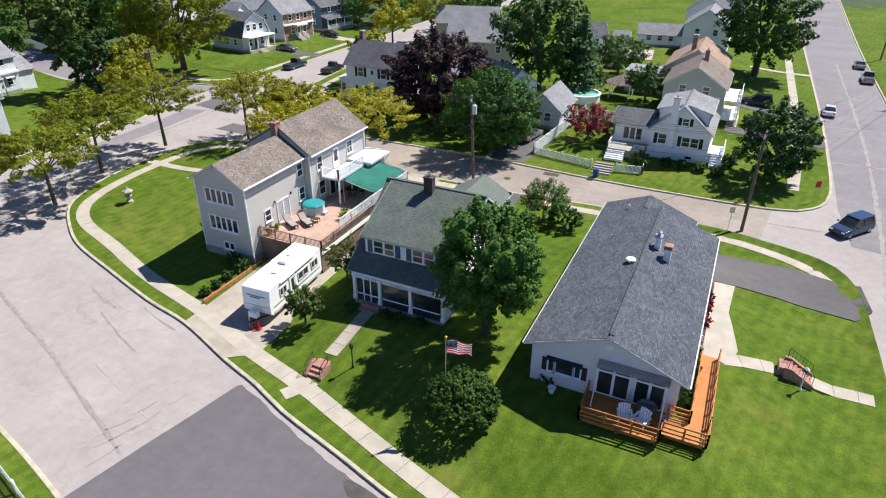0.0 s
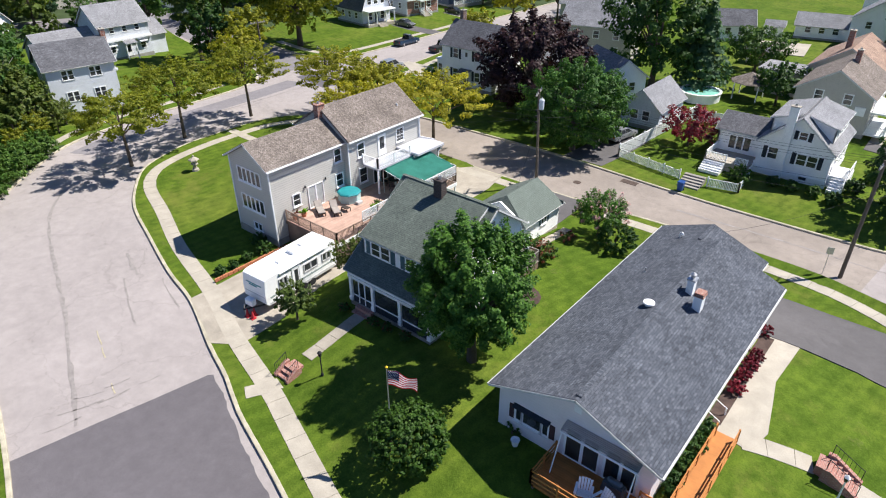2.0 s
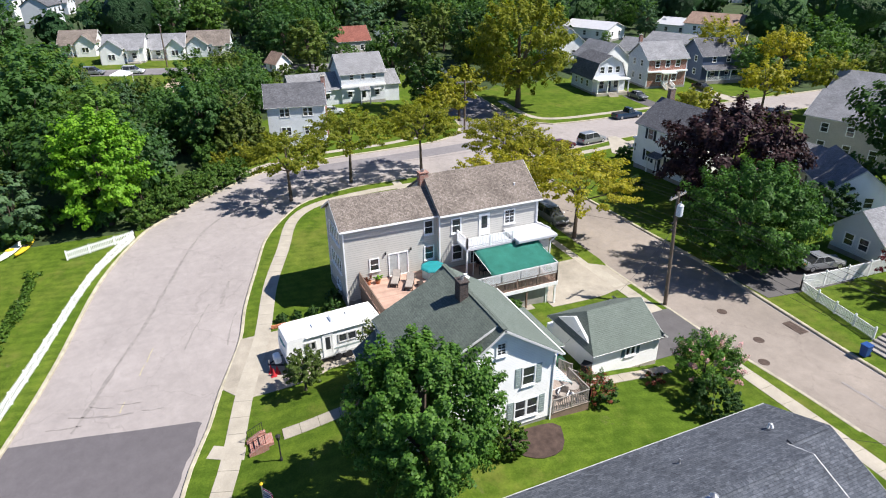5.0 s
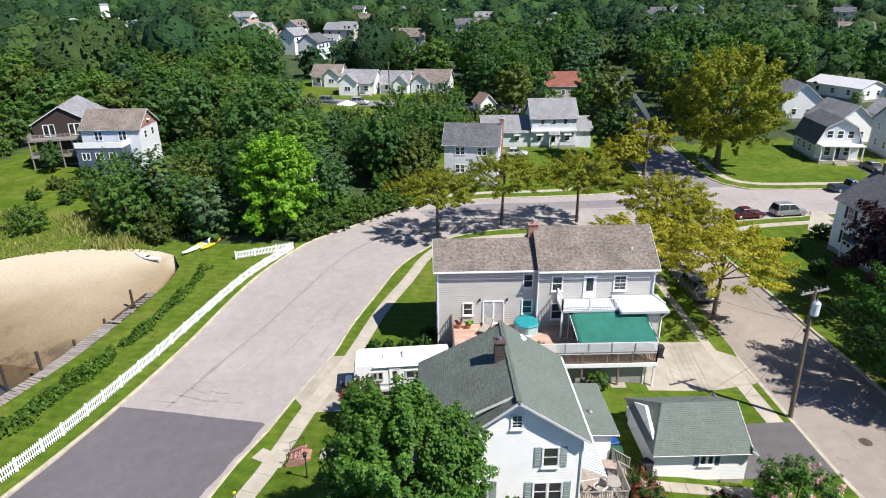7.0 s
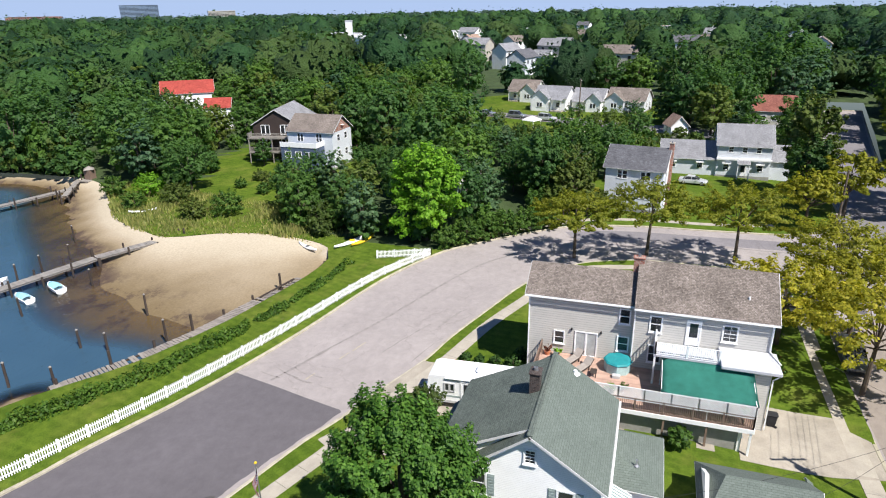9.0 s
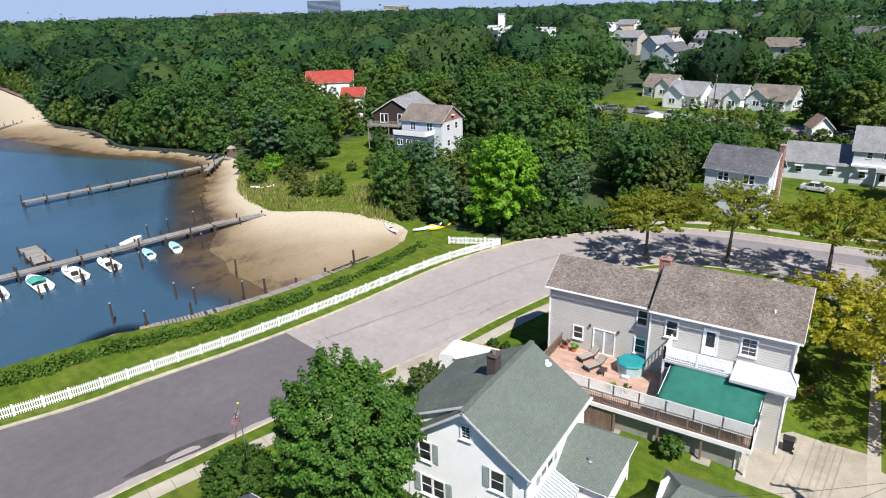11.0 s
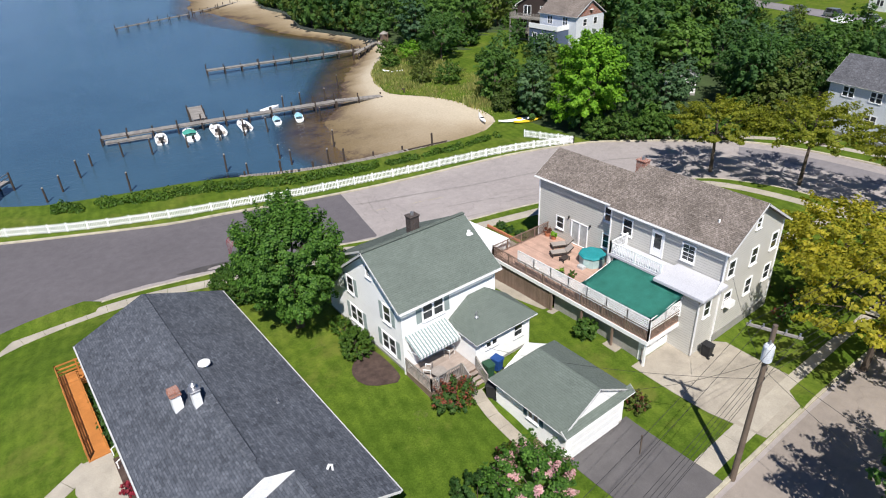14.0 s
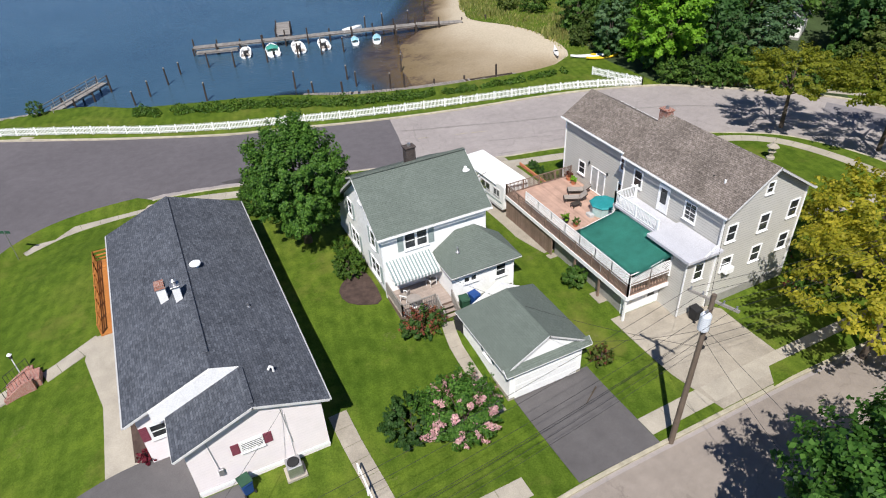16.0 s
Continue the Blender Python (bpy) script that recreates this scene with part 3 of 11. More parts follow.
def spline(pts, step=1.2, closed=False):
    """A smooth line through pts, evenly stepped."""
    P = [Vector((p[0], p[1], 0)) for p in pts]
    n = len(P)
    out = []
    for i in range(n if closed else n - 1):
        a, b, c, d = (P[(i - 1) % n], P[i], P[(i + 1) % n], P[(i + 2) % n]) if closed else (P[max(i - 1, 0)], P[i], P[i + 1], P[min(i + 2, n - 1)])
        k = max(1, int((c - b).length / step))
        for j in range(k):
            t = j / k
            q = 0.5 * (2 * b + (c - a) * t + (2 * a - 5 * b + 4 * c - d) * t * t + (3 * b - a - 3 * c + d) * t ** 3)
            out.append((q.x, q.y))
    if not closed:
        out.append((P[-1].x, P[-1].y))
    return out


# ---- plan ----
BLOCK = spline([(-11.8, 19.9), (-3.6, 18.1), (3.6, 18.3), (8.2, 20.2), (11.2, 23.5), (12.7, 29), (13.0, 40), (12.8, 48), (12.2, 55), (9.7, 58.8), (4, 61.3),
                (-0.8, 62.2), (-11, 62.3), (-20, 61.7), (-29, 61.6), (-36, 61.6), (-43, 61.8), (-53, 62.2), (-60, 61.6), (-63.6, 59.2), (-65.1, 55), (-65.2, 50),
                (-64.9, 45), (-63.7, 41.2), (-61.8, 37.8), (-58.2, 35), (-53.5, 32.4), (-47, 30.4), (-40, 28.4), (-34.8, 27.3), (-28.9, 25.2), (-25.3, 24.1), (-22, 22.8), (-17, 21.4)], 1.2, True)
OUTER = (spline([(19, -9), (12.4, -6.2), (0.5, 0.5), (-11, 6.3), (-17, 8.2), (-23.1, 10.4), (-29, 12.2), (-37, 14.1), (-50.4, 16.6), (-60, 20), (-63.8, 22.6), (-70, 28.4), (-75.8, 35.4), (-78.2, 44.4), (-78.8, 54), (-80, 64), (-84, 69), (-91, 71.5), (-105, 73), (-130, 77), (-200, 91)], 1.4)
         + spline([(-200, 101), (-130, 87), (-100, 83), (-87, 82), (-82, 84.5), (-80.5, 90), (-80.5, 120), (-80.5, 240)], 2.5)
         + spline([(-70.6, 240), (-70.4, 120), (-68.8, 92), (-67.8, 86), (-67.0, 79.6), (-65.8, 75.6), (-63.2, 72.2), (-59.4, 70.5), (-54, 70.1), (-48, 70.4), (-40, 70.5), (-28, 70.6), (-13, 69.6), (-3.9, 69.4), (5.6, 69.7), (9.4, 71.6), (11.3, 76.5), (11.7, 90), (11.6, 111), (10.7, 156), (9.4, 220), (8, 300)], 1.6)
         + spline([(24, 300), (22.5, 220), (21.7, 168), (21.8, 123), (22.3, 80), (22.6, 40), (22.6, 10), (21.5, -4)], 3.0))
LAND = [(400, -60), (120, -24), (30, -14.6), (13, -13.6), (6, -13), (2.2, -11.7), (-1.8, -8.6), (-8, -6.2), (-17.7, -3.1), (-22.6, -0.4), (-27.5, 2.6), (-36, 5.4), (-41, 6.4), (-49.6, 7.6), (-55, 7.4),
        (-58.5, 5.5), (-60.5, 1), (-61, -6), (-59.5, -12), (-56, -18.5), (-58, -25), (-61.5, -32.6), (-68, -40), (-74.6, -47), (-79, -56), (-79.5, -66), (-79, -76), (-76.5, -87), (-77, -95), (-81, -106), (-85, -121), (-85, -134), (-89, -150), (-101, -178), (-122, -240), (-143, -320), (-170, -420), (-230, -560), (-300, -720),
        (-240, -900), (100, -1300), (3500, -2600), (3500, -4200), (-4200, -4200), (-4200, 4200), (4200, 4200), (4200, -400)]
SAND_EDGE = [(-30, 5.0), (-34, 1.5), (-34.4, -3), (-33.8, -7.5), (-35, -12.5), (-37.5, -18), (-43, -24.5), (-50, -33), (-57.6, -44), (-65.5, -54), (-72.5, -61), (-75.5, -68), (-74.5, -77), (-71, -88), (-68.5, -98), (-67, -108), (-64.5, -120), (-63, -135), (-63.5, -156), (-75, -193), (-103, -282), (-126, -340)]
WATER_Z = -1.35
SEAWALL = spline(LAND[2:15], 1.0)
LAND = LAND[:2] + spline(LAND[2:36], 2.0) + LAND[36:]


def seg_dist(px, py, line, closed):
    """Distance from many points to a line."""
    L = np.array(line if not closed else list(line) + [line[0]], float)
    best = np.full(px.shape, 1e9)
    for (ax, ay), (bx, by) in zip(L[:-1], L[1:]):
        dx, dy = bx - ax, by - ay
        t = np.clip(((px - ax) * dx + (py - ay) * dy) / max(dx * dx + dy * dy, 1e-9), 0, 1)
        best = np.minimum(best, np.hypot(px - ax - t * dx, py - ay - t * dy))
    return best


def inside(px, py, line):
    L = np.array(line, float)
    c = np.zeros(px.shape, bool)
    x1, y1 = L[-1]
    for x2, y2 in L:
        if y1 != y2:
            c ^= ((y1 > py) != (y2 > py)) & (px < (x2 - x1) * (py - y1) / (y2 - y1) + x1)
        x1, y1 = x2, y2
    return c


def sstep(a, b, t):
    t = np.clip((t - a) / (b - a), 0, 1)
    return t * t * (3 - 2 * t)


def heights(px, py):
    """The lie of the land: terraced lawns inside the block, gentle rise beyond the roads, sand and sea bed past the shore."""
    px, py = np.atleast_1d(np.asarray(px, float)), np.atleast_1d(np.asarray(py, float))
    dB, dO = seg_dist(px, py, BLOCK, True), seg_dist(px, py, OUTER, True)
    inB, inO, land = inside(px, py, BLOCK), inside(px, py, OUTER), inside(px, py, LAND)
    east = sstep(-27.4, -25.2, px)
    top_e = 1.5 - 1.33 * np.clip((py - 43) / 16.5, 0, 1)
    he = 0.14 + 0.45 * sstep(3.7, 5.1, dB) * (py < 46) + (top_e - 0.14 - 0.45 * (py < 46)) * sstep(4.5, 11, dB)
    hw = 0.14 + 0.5 * sstep(4, 13, dB)
    pad = sstep(-36.2, -35.6, px) * (1 - sstep(-27.6, -26.6, px)) * (py < 45)
    hw = hw * (1 - pad) + (0.14 + 0.03 * np.clip(py - 29, 0, 12)) * pad
    block = hw * (1 - east) + he * east
    out = 0.13 + 0.6 * sstep(4, 16, dO) + 1.3 * sstep(40, 300, dO)
    shore = seg_dist(px, py, LAND, True)
    out = 0.13 + (out - 0.13 + 2.2 * sstep(112, 150, -px)) * sstep(2, 25, shore)
    dl, ds = shore, seg_dist(px, py, SAND_EDGE, False)
    sandy = inside(px, py, SAND_EDGE + [(-220, -360), (-140, 30), (-30, 12)])
    wallside = np.exp(-(seg_dist(px, py, SEAWALL, False) / 6.5) ** 2)
    u = ds / (ds + dl + 1e-6)
    far = sstep(138, 162, -py)
    mid = sstep(56, 72, -py) * (1 - far)
    steep = 1.3 + 1.0 * sstep(16, 26, -py) * (1 - mid) * (1 - far) - 0.5 * far
    bar = WATER_Z - 0.28 + 1.72 * u ** steep * (1 - 0.62 * wallside) * (1 - 0.42 * mid)
    mud = 2.25 * np.exp(-((px + 20.5) / 4.2) ** 2 - ((py + 3.6) / 3.6) ** 2)
    bed = np.where(sandy, bar, WATER_Z - 0.28 - np.minimum(0.16 * ds + 0.01 * ds * ds, 1.5) + mud)
    z = np.where(inB, block, out)
    return np.where(land, z, bed), inB, inO, land


def hz(x, y):
    return float(heights(x, y)[0][0])


# open ground in which no wood grows: x from, x to, y from, y to
CLEAR = [(-82, 26, -20, 72), (-104, -78, 31, 72), (-112, -60, 70, 140), (-62, 60, 68, 190), (-62, -52, -40, 10), (-78, -60, -45, -2), (-116, -88, -42, -7), (-90, -76, -34, -10.5), (-70, 40, 180, 240),
         (-190, -137, -6, 50), (-400, -300, -170, -90), (-130, -103, 45, 76)]


def wooded(px, py):
    px, py = np.asarray(px, float), np.asarray(py, float)
    w = np.ones(px.shape, bool)
    for a, b, c, d in CLEAR:
        w &= ~((px > a) & (px < b) & (py > c) & (py < d))
    return w | (inside(px, py, [(-82, 30), (-76, 36), (-70, 29), (-64, 23), (-61.5, 20), (-62, 9), (-64, -2), (-74, -10), (-96, -2), (-96, 24)]))


# ---- ground, roads, water ----
def grid_points():
    pts = []
    for x0, x1, y0, y1, st in ((-84, 14, -24, 74, 1.5), (-130, 30, -60, 150, 4.0), (-240, 90, -430, 330, 9.0), (-4100, 4100, -4100, 4100, 220.0)):
        xs, ys = np.meshgrid(np.arange(x0, x1 + 0.1, st), np.arange(y0, y1 + 0.1, st))
        p = np.stack([xs.ravel(), ys.ravel()], 1)
        if st > 2:
            ix = (-85, 15, -25, 75) if st < 5 else (-133, 33, -63, 153) if st < 20 else (-245, 95, -435, 335)
            p = p[~((p[:, 0] > ix[0]) & (p[:, 0] < ix[1]) & (p[:, 1] > ix[2]) & (p[:, 1] < ix[3]))]
        pts.append(p)
    return np.concatenate(pts)


def lay_ground():
    from mathutils.geometry import delaunay_2d_cdt
    free = grid_points()
    near = np.minimum(np.minimum(seg_dist(free[:, 0], free[:, 1], BLOCK, True), seg_dist(free[:, 0], free[:, 1], OUTER, True)), seg_dist(free[:, 0], free[:, 1], LAND, True))
    free = free[near > 0.5]
    vs, es = [], []
    for line, closed in ((BLOCK, True), (OUTER, True), (LAND[2:-5], False)):
        k0 = len(vs)
        vs += [Vector(p) for p in line]
        es += [(k0 + i, k0 + i + 1) for i in range(len(line) - 1)]
        if closed:
            es.append((k0 + len(line) - 1, k0))
    vs += [Vector((float(x), float(y))) for x, y in free]
    V2, _, F2, *_ = delaunay_2d_cdt(vs, es, [], 0, 1e-4)
    xy = np.array([(v.x, v.y) for v in V2])
    tri = [tuple(fc) for fc in F2]
    cen = np.array([xy[list(fc)].mean(0) for fc in tri])
    _, inB, inO, land = heights(cen[:, 0], cen[:, 1])
    kind = np.where(inO & ~inB, 1, np.where(land, np.where(wooded(cen[:, 0], cen[:, 1]), 3, 0), 2))
    z, _, _, dry = heights(xy[:, 0], xy[:, 1])
    dl = seg_dist(xy[:, 0], xy[:, 1], LAND, True)
    made = {}
    for code, name, mt, label in ((0, "ground", GRASS, "mown green lawn grass with drier patches"), (1, "road", ROAD_OLD, "sun-bleached grey asphalt street with cracks"), (2, "beach", SAND, "pale sandy beach running under the bay"), (3, "woodland_floor", LITTER, "dark leafy woodland floor")):
        faces = [t for t, k in zip(tri, kind) if k == code]
        used = sorted({i for t in faces for i in t})
        idx = {i: n for n, i in enumerate(used)}
        if code in (0, 3):
            zz = np.where(dl < 0.05, 0.06, z)
        elif code == 1:
            zz = np.zeros(len(z))
        else:
            zz = np.where(dl < 0.05, np.where((xy[:, 0] > -56) | (xy[:, 1] < -328), -1.6, np.where((xy[:, 1] < -62) & (xy[:, 1] > -150), -0.75, 0.02)), np.where(dry & (xy[:, 1] < -328), -1.6, z))
        me = np_mesh(name, [(xy[i, 0], xy[i, 1], float(zz[i])) for i in used], [tuple(idx[i] for i in t) for t in faces])
        me.materials.append(mt)
        if code != 1:
            me.shade_smooth()
        made[name] = tagged(new(name, me), label, name, kind="structure")
    return made


GROUND = lay_ground()


def lay_water():
    xs = np.concatenate([np.arange(-540, -160, 20.0), np.arange(-160, -84, 3.0), np.arange(-84, -6, 1.2), np.arange(-6, 60, 3.0), np.arange(60, 4000, 160.0)])
    ys = np.concatenate([np.arange(-4000, -1100, 160.0), np.arange(-1100, -500, 30.0), np.arange(-500, -100, 10.0), np.arange(-100, -64, 3.0), np.arange(-64, 14, 1.2)])
    gx, gy = np.meshgrid(xs, ys)
    z, _, _, land = heights(gx.ravel(), gy.ravel())
    nx, ny = len(xs), len(ys)
    faces = []
    ok = (~land | (seg_dist(gx.ravel(), gy.ravel(), LAND, True) < 14)).reshape(ny, nx)
    for j in range(ny - 1):
        for i in range(nx - 1):
            if ok[j, i] or ok[j, i + 1] or ok[j + 1, i] or ok[j + 1, i + 1]:
                a = j * nx + i
                faces.append((a, a + 1, a + nx + 1, a + nx))
    me = np_mesh("water", [(float(x), float(y), WATER_Z) for x, y in zip(gx.ravel(), gy.ravel())], faces)
    at = me.attributes.new("depth", "FLOAT", "POINT")
    at.data.foreach_set("value", np.where(land, 0, np.clip(WATER_Z - z, 0, 3)).astype(np.float32))
    me.materials.append(WATER)
    tagged(new("water", me), "blue bay water with small wind ripples", "water", kind="structure")


lay_water()


def sweep(bm, line, prof, closed=False):
    """A profile of (out, up) along a plan line; out is to the line's right."""
    n = len(line)
    rows = []
    for i, (x, y) in enumerate(line):
        a = line[(i - 1) % n] if closed or i else line[0]
        b = line[(i + 1) % n] if closed or i < n - 1 else line[-1]
        d = Vector((b[0] - a[0], b[1] - a[1])).normalized()
        rows.append([bm.verts.new((x + d.y * o, y - d.x * o, u)) for o, u in prof])
    for i in range(n if closed else n - 1):
        r, s = rows[i], rows[(i + 1) % n]
        for j in range(len(prof) - 1):
            bm.faces.new((r[j], s[j], s[j + 1], r[j + 1]))
    return bm


def kerb(name, line, side):
    s = side
    prof = [(-0.1 * s, -0.05), (-0.1 * s, 0.155), (-0.06 * s, 0.17), (0.13 * s, 0.165), (0.17 * s, 0.13), (0.18 * s, -0.05)]
    bm = sweep(B(), line, prof, True)
    bmesh.ops.recalc_face_normals(bm, faces=bm.faces)
    ob = part(name, bm, KERB)
    return tagged(ob, "weathered cream concrete kerb along the street", "kerb", kind="structure")


kerb("kerb", BLOCK, -1.0)
kerb("kerb", OUTER, 1.0)


def drape(name, outline, material, lift, label, category, step=1.0, kind="structure", flat=None):
    """A paved patch that follows the ground."""
    from mathutils.geometry import delaunay_2d_cdt
    o = np.array(outline, float)
    xs, ys = np.meshgrid(np.arange(o[:, 0].min(), o[:, 0].max(), step), np.arange(o[:, 1].min(), o[:, 1].max(), step))
    px, py = xs.ravel(), ys.ravel()
    ok = inside(px, py, outline) & (seg_dist(px, py, outline, True) > step * 0.35)
    rim = []
    for a, b in zip(o, np.roll(o, -1, 0)):
        k = max(1, int(np.hypot(*(b - a)) / step))
        rim += [tuple(a + (b - a) * j / k) for j in range(k)]
    n = len(rim)
    vs = [Vector(p) for p in rim] + [Vector((float(x), float(y))) for x, y in zip(px[ok], py[ok])]
    V2, _, F2, *_ = delaunay_2d_cdt(vs, [(i, (i + 1) % n) for i in range(n)], [], 1, 1e-4)
    xy = np.array([(v.x, v.y) for v in V2])
    z = heights(xy[:, 0], xy[:, 1])[0] if flat is None else np.full(len(xy), flat)
    bm = B()
    tv = [bm.verts.new((x, y, float(h) + lift)) for (x, y), h in zip(xy, z)]
    for fc in F2:
        bm.faces.new([tv[i] for i in fc])
    edge = [e for e in bm.edges if len(e.link_faces) == 1]
    r = bmesh.ops.extrude_edge_only(bm, edges=edge)
    for v in r["geom"]:
        if isinstance(v, bmesh.types.BMVert):
            v.co.z -= lift + 0.08
    bmesh.ops.recalc_face_normals(bm, faces=bm.faces)
    if sum(fc.normal.z for fc in bm.faces) < 0:
        bmesh.ops.reverse_faces(bm, faces=bm.faces)
    return tagged(part(name, bm, material), label, category, kind=kind)


def slab_walk(name, line, width, label, lift=0.03, length=1.5, material=CONCRETE):
    """A path of separate concrete slabs along a line."""
    root = thing(name, label, "pavement", (*line[0], hz(*line[0])), kind="structure")
    pts = [Vector((x, y)) for x, y in spline(line, 0.25)]
    run, cur = [pts[0]], 0.0
    k = 0
    for a, b in zip(pts, pts[1:]):
        cur += (b - a).length
        run.append(b)
        if cur >= length:
            one_slab(root, run, width, lift, material, k)
            run, cur, k = [b], 0.0, k + 1
    if cur > 0.4:
        one_slab(root, run, width, lift, material, k)
    return root


def one_slab(root, run, width, lift, material, k):
    a, b = run[0], run[-1]
    da, db = (run[1] - run[0]).normalized(), (run[-1] - run[-2]).normalized()
    sa, sb = Vector((da.y, -da.x)) * width / 2, Vector((db.y, -db.x)) * width / 2
    a, b = a + da * 0.012, b - db * 0.012
    q = [a + sa, b + sb, b - sb, a - sa]
    jit = 0.006 * math.sin(k * 12.9)
    bm = B()
    z = heights([p.x for p in q], [p.y for p in q])[0]
    pts = [(p.x, p.y, float(h) + lift + jit) for p, h in zip(q, z)]
    m = Vector((0, 0, 0))
    for p, c in zip(pts, pts[1:] + pts[:1]):
        m += Vector(p).cross(Vector(c))
    slab(bm, pts if m.z > 0 else pts[::-1], 0.12)
    part("slab", bm, material, root)

# newer asphalt over the street's eastern end, tar seams and stains
WORN_EDGE = [(x, y + 0.05 * math.sin(x * 2.3) + 0.035 * math.sin(x * 6.7 + 1) + 0.02 * math.sin(x * 15)) for x, y in spline([(-26.2, 23.7), (-24.6, 23.25), (-22.4, 22.45), (-19.1, 21.3), (-16.6, 20.55), (-13.8, 19.75), (-11.5, 18.95), (-7.8, 17.95), (-3.3, 17.1), (1.2, 17.25), (4.2, 17.75), (7.9, 19.3), (10.7, 22.2), (12.4, 26.5)], 0.4)]
drape("asphalt_patch", [(-28.8, 12.1), (-28.3, 14.6), (-27.85, 16.9), (-27.15, 20.0), (-26.45, 23.5)] + WORN_EDGE + [(13.3, 34), (13.6, 40), (20, 44), (22.1, 30), (22.2, 10), (21, -3.6), (17, -7.7), (12.4, -5.9), (0.5, 0.78), (-11, 6.58), (-17, 8.48), (-23.1, 10.68)],
      ROAD_NEW, 0.006, "newer purple-grey asphalt resurfacing", "road", 2.5, flat=0.0)
drape("asphalt_patch", spline([(-15.6, 20.1), (-13.6, 19.9), (-11.2, 19.0), (-9.0, 18.1), (-8.6, 17.6), (-10.6, 17.7), (-12.8, 18.3), (-14.9, 19.2)], 0.5, True), DAMP, 0.012, "dark damp patch of asphalt beside the kerb", "road", 1.0, flat=0.0)


def seam(line, w, paint=None):
    bm = B()
    pts = spline(line, 0.7)
    rnd = random.Random(len(pts))
    row = []
    for i, (x, y) in enumerate(pts):
        a, b = pts[max(i - 1, 0)], pts[min(i + 1, len(pts) - 1)]
        d = Vector((b[0] - a[0], b[1] - a[1])).normalized()
        k = w * (0.4 + rnd.random()) / 2
        o = rnd.uniform(-0.06, 0.06)
        row.append((bm.verts.new((x + d.y * (k + o), y - d.x * (k + o), 0.016)), bm.verts.new((x - d.y * (k - o), y + d.x * (k - o), 0.016))))
    for (a, b), (c, d) in zip(row, row[1:]):
        bm.faces.new((a, b, d, c) if (b.co - a.co).cross(c.co - a.co).z > 0 else (a, c, d, b))
    if paint:
        tagged(part("road_marking", bm, paint), "faded yellow dash of the old centre line", "road", kind="structure")
    else:
        tagged(part("tar_seam", bm, TAR), "dark irregular tar seam in the asphalt", "road", kind="structure")


seam([(-28.6, 15.9), (-31.4, 17.0), (-36, 18.6), (-41.4, 20.6), (-46.5, 22.2), (-52, 23.9), (-58, 26.2), (-63, 29.4)], 0.26)
for x0, y0, x1, y1 in ((-36.8, 20.97, -35.0, 20.43), (-34.7, 20.34, -33.4, 19.92), (-30.6, 19.05, -29.5, 18.7)):
    seam([(x0, y0), ((x0 + x1) / 2, (y0 + y1) / 2), (x1, y1)], 0.1, LINE_YELLOW)
seam([(-35.5, 23.2), (-38, 24.0), (-42, 25.6)], 0.12)
seam([(-34.8, 26.4), (-37.4, 26.9), (-39.6, 27.6)], 0.14)
seam([(14.2, 50), (15.5, 70), (16.5, 100), (16.2, 150)], 0.45)
seam([(11.9, 104), (16, 104.4), (21.5, 104)], 0.35)
seam([(11.9, 122), (16, 122.4), (21.5, 122)], 0.35)
seam([(12.0, 88), (16, 88.4), (22, 88)], 0.35)
seam([(-12, 66), (-3, 66.2), (6, 66), (12, 66.5)], 0.2)
seam([(-73, 52), (-72.5, 60), (-73, 72)], 0.3)
drape("asphalt_patch", spline([(-13.4, 19.55), (-12.0, 19.1), (-11.1, 18.75), (-11.7, 18.5), (-13.2, 18.95)], 0.3, True), ROAD_OLD, 0.018, "pale sandy rim of the damp patch", "road", 0.6, flat=0.0)
# scuffed tar beside the resurfacing and at the kerb
for x, y, ln, w, a in ((-29.3, 15.4, 2.2, 0.1, 78), (-29.9, 16.8, 2.6, 0.12, 70), (-30.6, 17.6, 1.8, 0.08, 62), (-29.3, 18.6, 2.0, 0.14, 80), (-30.3, 19.3, 1.6, 0.09, 74), (-29.0, 20.8, 1.4, 0.08, 76), (-43.4, 27.0, 1.7, 0.42, -20), (-44.9, 27.5, 1.5, 0.3, -14), (-42.1, 26.7, 1.0, 0.24, -22)):
    dx, dy = math.cos(radians(a)) * ln / 2, math.sin(radians(a)) * ln / 2
    seam([(x - dx, y - dy), (x + 0.05, y - 0.03), (x + dx, y + dy)], w)
# the back street: browner, dustier surface
drape("asphalt_patch", spline([(4.6, 61.35), (-0.8, 62.55), (-11, 62.65), (-20, 62.05), (-29, 61.95), (-36, 61.95), (-43, 62.15), (-53, 62.55)], 1.5) + spline([(-57, 70.6), (-50, 70.15), (-40, 70.15), (-28, 70.25), (-13, 69.25), (-3.9, 69.05), (5.6, 69.35)], 1.5), ROAD_BACK, 0.005, "brown-grey dusty surface of the back street", "road", 3.0, flat=0.0)
drape("asphalt_patch", [(-66.5, 64.5), (-57, 64.2), (-56, 66.8), (-66, 67.6)], ROAD_NEW, 0.006, "dark rectangular asphalt repair", "road", 2.0, flat=0.0)
drape("asphalt_patch", [(-78, 72.2), (-70, 71.0), (-69.4, 74.0), (-78, 77.0)], ROAD_NEW, 0.006, "dark asphalt repair across the junction", "road", 2.0, flat=0.0)

